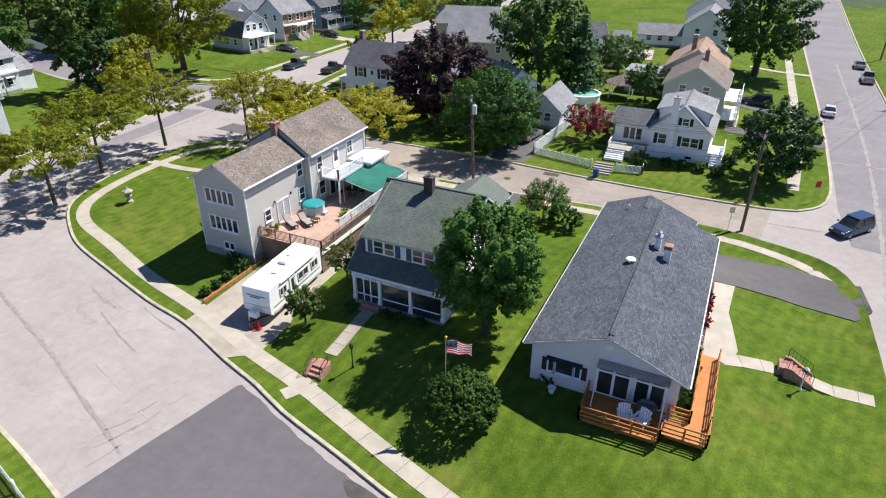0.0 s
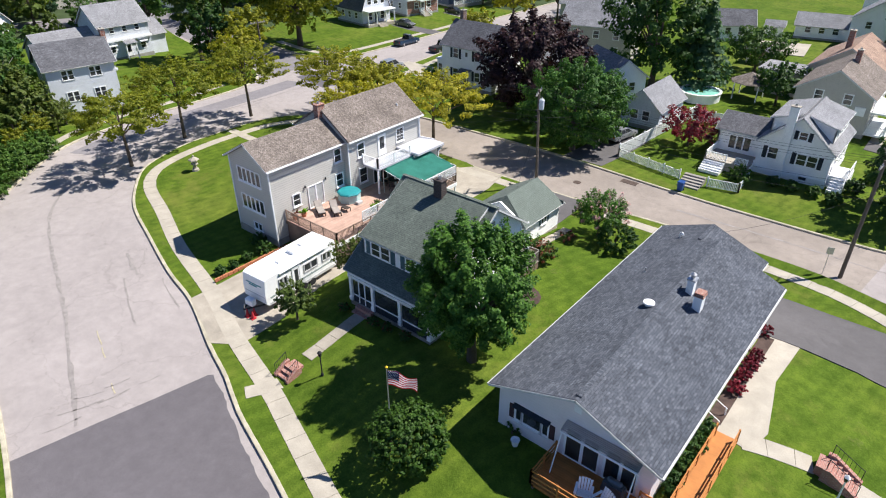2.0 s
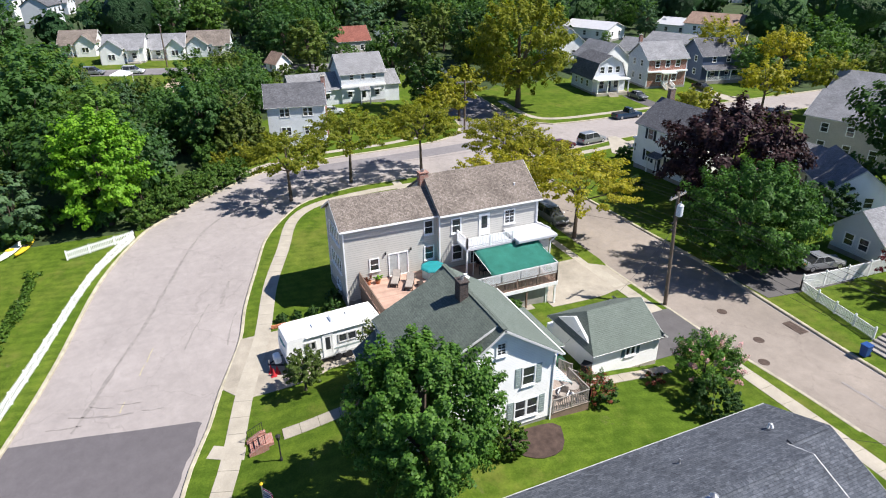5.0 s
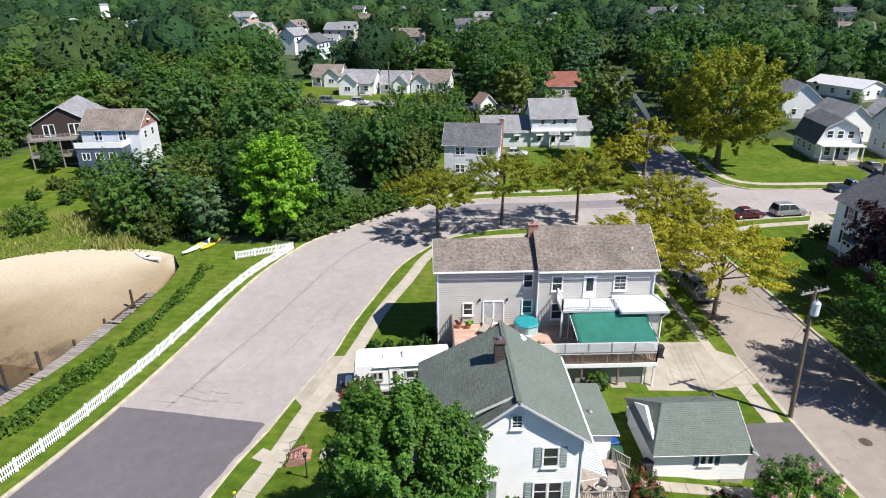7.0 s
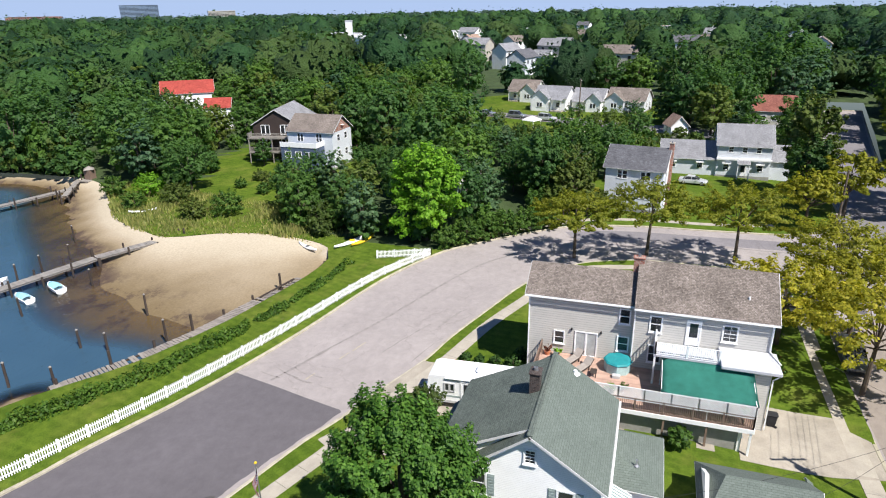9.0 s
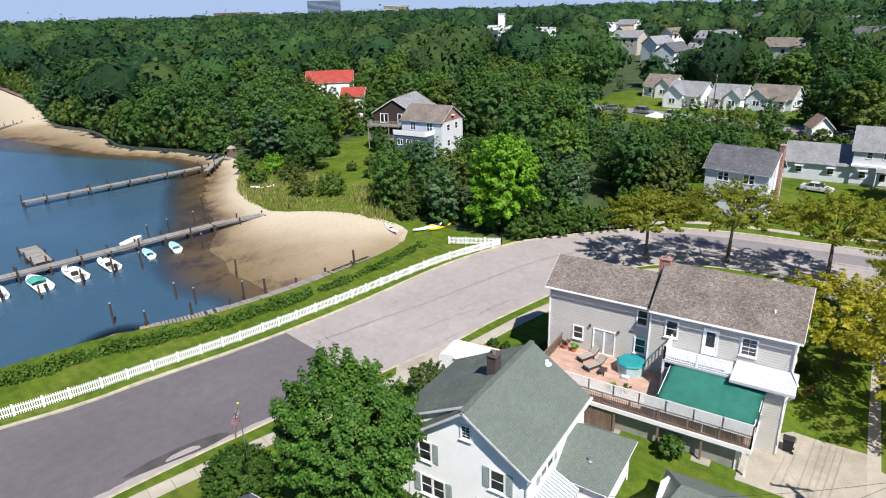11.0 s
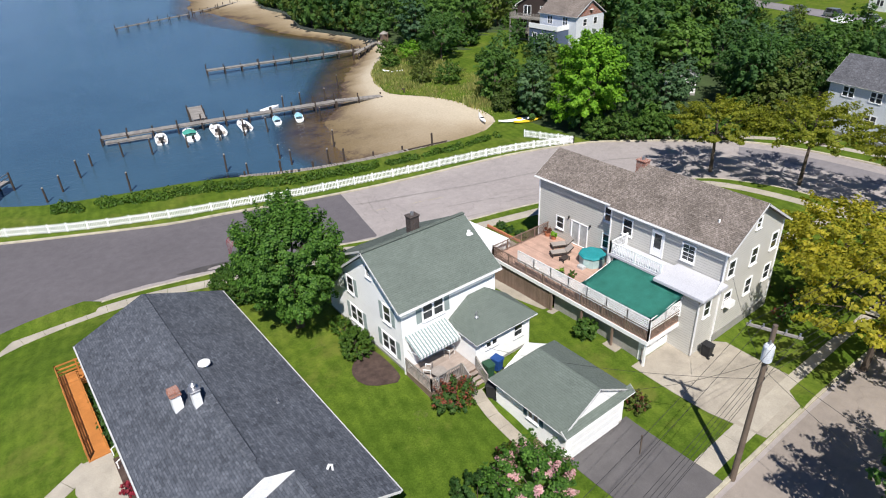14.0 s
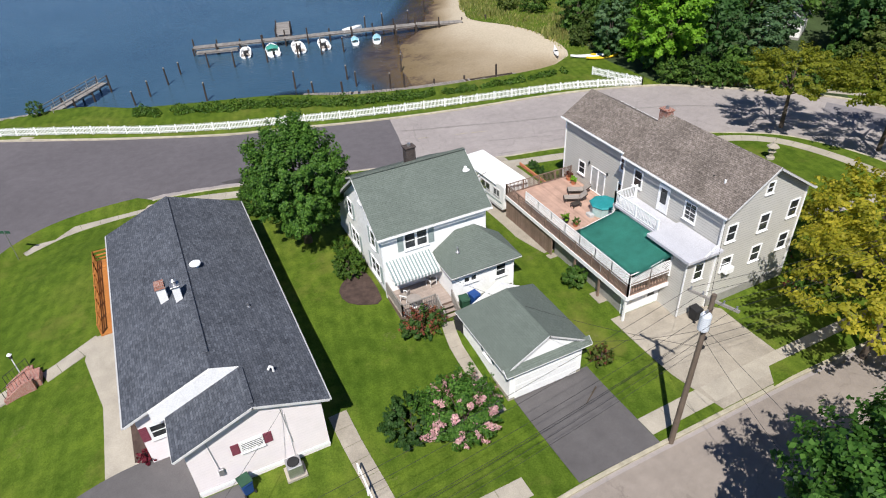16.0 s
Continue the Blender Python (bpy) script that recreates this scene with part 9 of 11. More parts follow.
def bungalow(label, x, y, w, d, h, siding, roof, wing, side):
    """A main ridge along the street, a gabled wing towards it and a small porch."""
    t = gable_house("bungalow", label, w, d, h, 2.6, siding, roof)
    row_windows(t, "s", w, d, (1.7,), 3, (1.0, 1.2))
    row_windows(t, "e", w, d, (1.7,), 2, (0.9, 1.15))
    row_windows(t, "w", w, d, (1.7,), 2, (0.9, 1.15))
    if wing:
        xc, hw, yf, zt = side * w * 0.26, wing / 2, -d / 2 - 1.6, h + 2.0
        g = [(xc - hw, -0.5), (xc + hw, -0.5), (xc + hw, h - 0.1), (xc, zt - 0.15), (xc - hw, h - 0.1)]
        wall(t, [(gx, yf, gz) for gx, gz in g], siding)
        for s in (-1, 1):
            q = [(xc + s * hw, yf, -0.5), (xc + s * hw, -d / 2 + 0.3, -0.5), (xc + s * hw, -d / 2 + 0.3, h - 0.1), (xc + s * hw, yf, h - 0.1)]
            wall(t, q if s > 0 else q[::-1], siding, 0.15)
            r = [(xc, yf - 0.35, zt), (xc + s * (hw + 0.35), yf - 0.35, h - 0.25), (xc + s * (hw + 0.35), -0.4, h - 0.25), (xc, -0.4, zt)]
            roof_slope(t, r[::-1] if s < 0 else r, roof, 0.12, edge=(0, 1))
        window(t, (xc, yf, 1.7), (0, -1), 1.5, 1.2, 1, None, WHITE, 2, False)
    px = -side * w * 0.26
    roof_slope(t, [(px - 1.5, -d / 2 + 0.1, h - 0.1), (px - 1.5, -d / 2 - 1.7, h - 0.55), (px + 1.5, -d / 2 - 1.7, h - 0.55), (px + 1.5, -d / 2 + 0.1, h - 0.1)], roof, 0.1, edge=(0, 1, 2))
    for dx in (-1.35, 1.35):
        part("porch_post", box(B(), px + dx - 0.07, px + dx + 0.07, -d / 2 - 1.6, -d / 2 - 1.46, -0.3, h - 0.6), WHITE, t)
    part("porch_floor", box(B(), px - 1.5, px + 1.5, -d / 2 - 1.7, -d / 2, -0.4, 0.3), CONCRETE, t)
    tagged(t, group="bungalows across the side street")
    return place(t, x, y, 78)


bungalow("white bungalow with tan gabled roof across the side street", -183, 7.4, 8.6, 7.6, 3.4, SIDING_WHITE, ROOF_BROWN, 4.6, 1)
bungalow("white bungalow with grey roof and wide wing", -166.5, 18.4, 9.0, 7.8, 3.7, SIDING_WHITE, ROOF_GREY, 5.0, -1)
bungalow("white bungalow with low grey roof across the side street", -168.0, 28.0, 8.2, 7.4, 3.1, SIDING_WHITE, ROOF_GREY, 4.0, 1)
bungalow("small bungalow with brown roof and dark porch", -169.5, 38.0, 10, 8.5, 3.2, SIDING_LIGHT, ROOF_BROWN, 5.0, -1)
plain_house("neighbour_house", "house with a terracotta roof beyond the trees", -318, -30, 70, 11, 8, 5, 2.6, SIDING_TAN, ROOF_TERRA, (2, 5), 4)
plain_house("neighbour_house", "pale blue roofed house beyond the trees", -300, -8, 70, 9, 7, 4.8, 2.4, SIDING_LIGHT, ROOF_GREY, (2, 5), 4)
plain_house("villa", "villa with a bright red tiled roof among trees", -134, -76, 128, 13, 9, 7.2, 2.8, SIDING_WHITE, ROOF_RED, (2, 5), 4)
plain_house("villa_lodge", "small lodge with a bright red tiled roof", -126, -60.5, 118, 6, 5.5, 5.6, 2.0, SIDING_WHITE, ROOF_RED)
plain_house("neighbour_house", "house with a rust red roof behind the trees", -156, 71, 90, 9, 8, 3.6, 3.0, SIDING_TAN, ROOF_RUST, (1.8,), 3)
plain_house("neighbour_garage", "small building with an orange roof", -138, 49.5, 20, 4.4, 3.8, 2.4, 2.0, SIDING_WHITE, ROOF_TERRA, (1.4,), 1)
plain_house("neighbour_house", "white house across the street behind a big tree", -112, 118, 0, 10, 8, 4.2, 3.2, SIDING_WHITE, ROOF_GREY, (1.8,), 3)
plain_house("neighbour_house", "white house with dark roof behind the row", -118, 136, 20, 12, 8, 3.4, 2.6, SIDING_WHITE, ROOF_GREY, (1.8,), 3)
plain_house("neighbour_house", "low white building behind the row", -124, 152, 20, 16, 8, 3.4, 1.8, SIDING_WHITE, ROOF_GREY, (1.8,), 3)
plain_house("neighbour_house", "house with terracotta roof behind the row", -132, 172, 20, 15, 9, 5.4, 2.6, SIDING_WHITE, ROOF_TERRA, (1.8, 4), 3)
plain_house("neighbour_house", "white gabled house behind the corner tree", -131, 119, -10, 11, 8, 4.6, 3.2, SIDING_WHITE, ROOF_GREY, (1.8,), 3)
plain_house("neighbour_house", "low white-roofed house behind the row", -150, 143, 20, 15, 9, 3.2, 1.6, SIDING_WHITE, WHITE_ROOF, (1.8,), 3)
plain_house("neighbour_house", "low white-roofed house behind the brick house", -143, 172, 20, 16, 9, 3.2, 1.6, SIDING_WHITE, WHITE_ROOF, (1.8,), 3)
plain_house("neighbour_shed", "small white shed among the trees", -88, 16, 30, 5.5, 4.5, 3.0, 1.4, SIDING_WHITE, ROOF_DARK, (1.4,), 1)
for i, (x, y, w, d, h) in enumerate(((-440, -200, 60, 30, 9), (-400, -150, 34, 24, 8), (-470, -110, 40, 30, 10), (-372, -118, 20, 16, 10), (-520, -60, 46, 26, 9), (-420, 30, 24, 14, 9), (-560, 60, 40, 22, 9))):
    t = thing("warehouse", "large white commercial building beyond the trees", "building", group="commercial buildings")
    part("wall", box(B(), -w / 2, w / 2, -d / 2, d / 2, 0, h), WHITE, t)
    part("roof", box(B(), -w / 2 - 0.3, w / 2 + 0.3, -d / 2 - 0.3, d / 2 + 0.3, h, h + 0.5), WHITE_ROOF, t)
    bm = B()
    for k in range(int(w / 5)):
        box(bm, -w / 2 + 1.5 + 5 * k, -w / 2 + 4.5 + 5 * k, d / 2, d / 2 + 0.05, h * 0.35, h * 0.7)
        box(bm, -w / 2 + 1.5 + 5 * k, -w / 2 + 4.5 + 5 * k, -d / 2 - 0.05, -d / 2, h * 0.35, h * 0.7)
    part("window_band", bm, GLASS, t)
    place(t, x, y, 62)
t = thing("tower", "white square tower over the trees", "tower")
part("shaft", box(B(), -1.9, 1.9, -1.9, 1.9, 0, 19), WHITE, t)
part("coping", box(B(), -2.1, 2.1, -2.1, 2.1, 19, 19.6), WHITE_ROOF, t)
place(t, -352, -134, 20)


def far_houses():
    """Pale houses scattered among the trees of the middle distance."""
    rnd = random.Random(17)
    for x, y in FAR_HOMES:
        t = thing("distant_house", "pale house half hidden among distant trees", "house", group="distant houses")
        w, d, h = rnd.uniform(10, 16), rnd.uniform(8, 10), rnd.uniform(6.5, 9.5)
        part("wall", slab(B(), [(w / 2, -d / 2, -1), (w / 2, d / 2, -1), (w / 2, d / 2, h), (w / 2, 0, h + 3), (w / 2, -d / 2, h)], w), rnd.choice((WHITE, WHITE, SIDING_LIGHT, SIDING_TAN)), t)
        rf = rnd.choice((ROOF_GREY, ROOF_GREY, ROOF_DARK, ROOF_BROWN, ROOF_TERRA))
        for s in (-1, 1):
            q = [(w / 2 + 0.4, 0, h + 3.15), (-w / 2 - 0.4, 0, h + 3.15), (-w / 2 - 0.4, s * (d / 2 + 0.4), h - 0.1), (w / 2 + 0.4, s * (d / 2 + 0.4), h - 0.1)]
            part("roof", slab(B(), q if s > 0 else q[::-1], 0.15), rf, t)
        for k in (-0.3, 0.0, 0.3):
            part("window", box(B(), w * k - 0.6, w * k + 0.6, -d / 2 - 0.04, -d / 2 + 0.02, h - 2.2, h - 0.8), GLASS, t)
            part("window", box(B(), w * k - 0.6, w * k + 0.6, d / 2 - 0.02, d / 2 + 0.04, h - 2.2, h - 0.8), GLASS, t)
        place(t, x, y, rnd.choice((70, 160)) + rnd.uniform(-8, 8))


far_houses()
for x, y, w, d, h, mt in ((-2310, -2080, 150, 40, 62, OFFICE_BLUE), (-2420, -1750, 110, 40, 34, SIDING_TAN), (-2500, -2900, 240, 60, 22, BRICK)):
    t = thing("office_block", "large office block on the horizon", "building")
    part("tower", box(B(), -w / 2, w / 2, -d / 2, d / 2, 0, h), mt, t)
    bm = B()
    for k in range(int(h / 5)):
        box(bm, -w / 2 - 0.3, w / 2 + 0.3, -d / 2 - 0.3, d / 2 + 0.3, 3 + 5 * k, 5.4 + 5 * k)
    part("window_band", bm, GLASS, t)
    place(t, x, y, 132)


# side street with bungalows
drape("road", [(-161.5, -14), (-154.5, -14), (-146.5, 16), (-138.5, 46), (-134, 66), (-141, 66), (-146, 46), (-154, 16)], ROAD_MID, 0.06, "grey side street between the trees", "road", 4.0)
drape("driveway", [(-139.5, 27), (-133, 25), (-128, 27), (-128.5, 34.5), (-136.5, 36.5)], SAND_LOT, 0.08, "bare sandy lot beside the street", "driveway", 3.0)


# ---- yards to the north ----
def vinyl_fence(pts, h=1.0, label="white vinyl picket fence on the lawn", name="vinyl_fence", solid=False):
    t = thing(name, label, "fence", at(*pts[0]))
    for a, b in zip(pts, pts[1:]):
        a, b = Vector((*a, 0)), Vector((*b, 0))
        ln = (b - a).length
        k = max(1, round(ln / 2.2))
        for i in range(k + 1):
            p = a + (b - a) * i / k
            z = hz(p.x, p.y)
            bm = box(B(), p.x - 0.07, p.x + 0.07, p.y - 0.07, p.y + 0.07, z - 0.2, z + h + 0.1)
            lathe(bm, (p.x, p.y, z + h + 0.1), [(0.1, 0), (0.09, 0.05), (0.02, 0.12)], 6)
            part("post", bm, WHITE, t)
        for i in range(k):
            p, q = a + (b - a) * i / k, a + (b - a) * (i + 1) / k
            zp, zq = hz(p.x, p.y), hz(q.x, q.y)
            bm = B()
            for f in (0.12, h - 0.06):
                beam(bm, (p.x, p.y, zp + f), (q.x, q.y, zq + f), 0.05, 0.09)
            m = int((q - p).length / (0.115 if solid else 0.15))
            for j in range(m):
                e = p.lerp(q, (j + 0.5) / m)
                z = zp + (zq - zp) * (j + 0.5) / m
                w = 0.055 if solid else 0.042
                box(bm, e.x - w, e.x + w, e.y - w * 0.4, e.y + w * 0.4, z + 0.06, z + h - 0.02)
            part("panel", bm, WHITE, t)


vinyl_fence([(-22.4, 74.4), (-14.6, 72.9)], 1.0)
vinyl_fence([(-11.6, 72.8), (-8.6, 73.4), (-9.2, 79.5)], 1.0)
vinyl_fence([(-22.4, 74.4), (-21.0, 84), (-20.3, 92)], 1.5, "tall white vinyl fence beside the driveway", solid=True)
vinyl_fence([(-20.0, 90.2), (-14.8, 90.8)], 1.5, "white fence round the pool yard", solid=True)
t = thing("garden_steps", "dark timber steps up the bank between fences", "steps", at(-13.2, 72.0))
for k in range(5):
    y = 71.3 + 0.45 * k
    part("tread", box(B(), -14.2, -12.0, y, y + 0.45, hz(-13, y) - 0.2, hz(-13, 71.3) + 0.14 * (k + 1)), WOOD_GREY, t)
t = thing("swimming_pool", "round above-ground pool with turquoise water", "pool", at(-22.7, 99.6))
part("pool_wall", lathe(B(), (-22.7, 99.6, hz(-22.7, 99.6)), [(2.75, -0.1), (2.75, 1.15), (2.9, 1.2), (2.9, 1.26), (2.55, 1.26), (2.55, 0.2)], 28), WHITE, t)
part("pool_water", lathe(B(), (-22.7, 99.6, hz(-22.7, 99.6)), [(2.54, 0.9), (2.54, 1.08)], 28), POOL, t)
t = thing("gazebo", "grey-roofed garden gazebo on white posts", "gazebo", at(-17.6, 104.2))
for dx in (-1.6, 1.6):
    for dy in (-1.6, 1.6):
        part("post", box(B(), -17.6 + dx - 0.07, -17.6 + dx + 0.07, 104.2 + dy - 0.07, 104.2 + dy + 0.07, 0.6, 3.2), WHITE, t)
part("roof", lathe(B(), (-17.6, 104.2, 3.1), [(2.7, 0), (2.6, 0.1), (0.3, 1.2), (0.05, 1.3)], 8), ROOF_BROWN, t)


# ---- vehicles ----
def car_paint(name, c):
    m, nt, b = node_mat(name, 0.28, 0.35, 0.5)
    n = noise_node(nt, world_pos(nt), 6, 3)
    r = ramp_node(nt, n.outputs[0], ((0.3, shade(c, 0.9)), (0.7, shade(c, 1.08))))
    nt.links.new(r.outputs[0], b.inputs["Base Color"])
    b.inputs["Coat Weight"].default_value = 0.6
    return m


def car(label, x, y, rz, paint, form="suv", name="parked_car"):
    """A parked car: body, glasshouse, lamps, wheels. Its nose points along its own +x."""
    t = thing(name, label, "car", group="parked cars")
    L, W = (4.75, 1.86) if form != "pickup" else (5.6, 1.95)
    if form == "sedan":
        L, W = 4.6, 1.8
    h1, h2 = (0.98, 1.74) if form == "suv" else (0.92, 1.42) if form == "sedan" else (1.05, 1.82)
    g = 0.28

    def loft(bm, secs):
        rows = []
        for xx, hw, zb, zt, tuck in secs:
            rows.append([bm.verts.new(p) for p in ((xx, -hw, zb), (xx, -hw * 1.0, zb + (zt - zb) * 0.55), (xx, -hw * tuck, zt), (xx, hw * tuck, zt), (xx, hw, zb + (zt - zb) * 0.55), (xx, hw, zb))])
        for a, b in zip(rows, rows[1:]):
            for i in range(6):
                bm.faces.new((a[i], a[(i + 1) % 6], b[(i + 1) % 6], b[i]))
        bm.faces.new(rows[0])
        bm.faces.new(rows[-1][::-1])
        bmesh.ops.recalc_face_normals(bm, faces=bm.faces)
        return bm

    hw = W / 2
    hood = h1 - 0.06
    body = loft(B(), [(-L / 2, hw * 0.9, g + 0.12, h1 - 0.12, 0.86), (-L / 2 + 0.15, hw, g, h1, 0.92), (-L * 0.1, hw, g, h1, 0.94), (L * 0.2, hw, g, h1, 0.94), (L * 0.3, hw, g, hood, 0.9), (L / 2 - 0.2, hw * 0.96, g, hood - 0.1, 0.86), (L / 2, hw * 0.86, g + 0.1, hood - 0.25, 0.82)])
    bmesh.ops.bevel(body, geom=[e for e in body.edges if e.calc_face_angle(0) > 0.5], offset=0.05, segments=2, affect="EDGES")
    part("body", body, paint, t, smooth=False)
    back, top0, top1, fw = {"suv": (-L / 2 + 0.12, -L / 2 + 0.4, L * 0.06, L * 0.25), "sedan": (-L * 0.36, -L * 0.2, L * 0.05, L * 0.23), "pickup": (-L * 0.06, -L * 0.02, L * 0.1, L * 0.23)}[form]
    cab = B()
    lo = [cab.verts.new(p) for p in ((back, -hw * 0.9, h1 - 0.02), (fw, -hw * 0.88, h1 - 0.04), (fw, hw * 0.88, h1 - 0.04), (back, hw * 0.9, h1 - 0.02))]
    hi = [cab.verts.new(p) for p in ((top0, -hw * 0.72, h2 - 0.05), (top1, -hw * 0.72, h2 - 0.05), (top1, hw * 0.72, h2 - 0.05), (top0, hw * 0.72, h2 - 0.05))]
    for i in range(4):
        cab.faces.new((lo[i], lo[(i + 1) % 4], hi[(i + 1) % 4], hi[i]))
    cab.faces.new(hi)
    gl = part("glasshouse", cab, GLASS, t)
    part("roof", box(B(), top0 - 0.06, top1 + 0.05, -hw * 0.76, hw * 0.76, h2 - 0.06, h2, 0.025), paint, gl)
    for f in (0.0, 0.42):
        for s in (-1, 1):
            xa = back + (fw - back) * (0.1 + f)
            part("pillar", beam(B(), (xa, s * hw * 0.9, h1 - 0.03), (max(top0, min(top1, xa)), s * hw * 0.735, h2 - 0.05), 0.09, 0.03), paint, gl)
    if form == "pickup":
        part("bed", box(B(), -L / 2 + 0.1, back - 0.05, -hw * 0.8, hw * 0.8, h1 - 0.01, h1 + 0.015), BLACK, t)
    for sx in (-0.31, 0.32):
        for s in (-1, 1):
            wl = B()
            lathe(wl, (0, 0, -0.11), [(0.25, 0), (0.34, 0.03), (0.34, 0.19), (0.25, 0.22)], 18)
            wl.transform(Matrix.Translation((L * sx, s * (hw - 0.1), 0.34)) @ Matrix.Rotation(math.pi / 2, 4, "X"))
            wo = part("wheel", wl, BLACK, t)
            rim = lathe(B(), (0, 0, -0.12), [(0.2, 0), (0.22, 0.02), (0.22, 0.22), (0.2, 0.24)], 14)
            rim.transform(Matrix.Translation((L * sx, s * (hw - 0.1), 0.34)) @ Matrix.Rotation(math.pi / 2, 4, "X"))
            part("rim", rim, METAL, wo)
    for s in (-1, 1):
        part("headlight", box(B(), L / 2 - 0.16, L / 2 - 0.02, s * hw * 0.66 - 0.17, s * hw * 0.66 + 0.17, 0.6, 0.74, 0.02), METAL, t)
        part("tail_light", box(B(), -L / 2 - 0.01, -L / 2 + 0.1, s * hw * 0.74 - 0.12, s * hw * 0.74 + 0.12, 0.66, 0.9, 0.02), RED, t)
        part("mirror", box(B(), fw - 0.45, fw - 0.28, s * (hw + 0.02), s * (hw + 0.2), h1, h1 + 0.16, 0.03), paint, t)
    part("bumper", box(B(), L / 2 - 0.1, L / 2 + 0.04, -hw * 0.84, hw * 0.84, 0.36, 0.52, 0.03), BLACK, t)
    place(t, x, y, rz, None)
    if inside(np.array([x]), np.array([y]), OUTER)[0] and not inside(np.array([x]), np.array([y]), BLOCK)[0]:
        t.location.z = 0.0
    else:
        t.location.z += 0.03
    return t


NAVY = car_paint("navy car paint", (0.02, 0.045, 0.09))
SILVER = car_paint("silver car paint", (0.3, 0.31, 0.32))
MAROON = car_paint("maroon car paint", (0.11, 0.02, 0.03))
BLACKP = car_paint("black car paint", (0.02, 0.022, 0.026))
WHITEP = car_paint("white car paint", (0.75, 0.76, 0.77))
GREYP = car_paint("grey car paint", (0.13, 0.14, 0.15))
car("dark navy estate car turning at the crossing", 12.7, 67.4, 232, NAVY)
car("silver sport utility car with a spare wheel at the kerb", -69.1, 85.2, 96, SILVER)
car("dark maroon car parked at the kerb", -68.3, 79.1, 97, MAROON, "sedan")
car("dark blue pickup truck parked at the kerb", -79.3, 100.0, 90, NAVY, "pickup", "pickup_truck")
car("dark blue pickup truck parked across the street", -71.0, 100.5, 92, BLACKP, "pickup", "pickup_truck")
car("grey car on a driveway beside the brick house", -89.5, 110.6, 0, GREYP, "sedan")
car("blue-grey car parked in tree shade at the kerb", -45.5, 62.9, 0, GREYP)
car("silver car on the garage driveway", -24.6, 79.4, 78, SILVER, "sedan")
car("black sport utility car on a lawn drive", 2.6, 110.4, 180, BLACKP)
car("white car parked at the avenue kerb", 12.9, 111.2, 85, WHITEP, "sedan")
car("grey pickup truck parked at the avenue kerb", 20.3, 137, 88, SILVER, "pickup", "pickup_truck")
car("silver car parked at the avenue kerb", 20.0, 149, 88, SILVER, "sedan")
car("black car on a driveway beside the blue house", -90, 127.6, 0, BLACKP, "sedan")
car("white car beside the grey house", -101.5, 52.0, 80, WHITEP, "sedan")
for i, (x, y) in enumerate(((-151.6, 3), (-149.4, 11.5), (-147.2, 19.5))):
    car("pale car parked on the side street", x, y, 73, (SILVER, SILVER, WHITEP)[i], "suv" if i else "sedan")
t = thing("canopy_tent", "white canopy tent standing in a yard", "tent")
part("canopy", lathe(B(), (0, 0, 2.1), [(2.4, 0), (2.3, 0.2), (0.1, 1.0)], 4), WHITE, t)
for k in range(4):
    part("post", tube(B(), (2.1 * math.cos(k * math.pi / 2), 2.1 * math.sin(k * math.pi / 2), 0), (2.1 * math.cos(k * math.pi / 2), 2.1 * math.sin(k * math.pi / 2), 2.2), 0.04), WHITE, t)
place(t, -137.5, 17.5, 20)
t = thing("tarpaulin", "bright blue tarpaulin over a stack in a yard", "tarpaulin")
part("cover", lathe(B(), (0, 0, 0), [(1.3, 0), (1.2, 0.7), (0.8, 1.2), (0.1, 1.4)], 6), TARP, t)
place(t, -128.5, 29.0, 10)


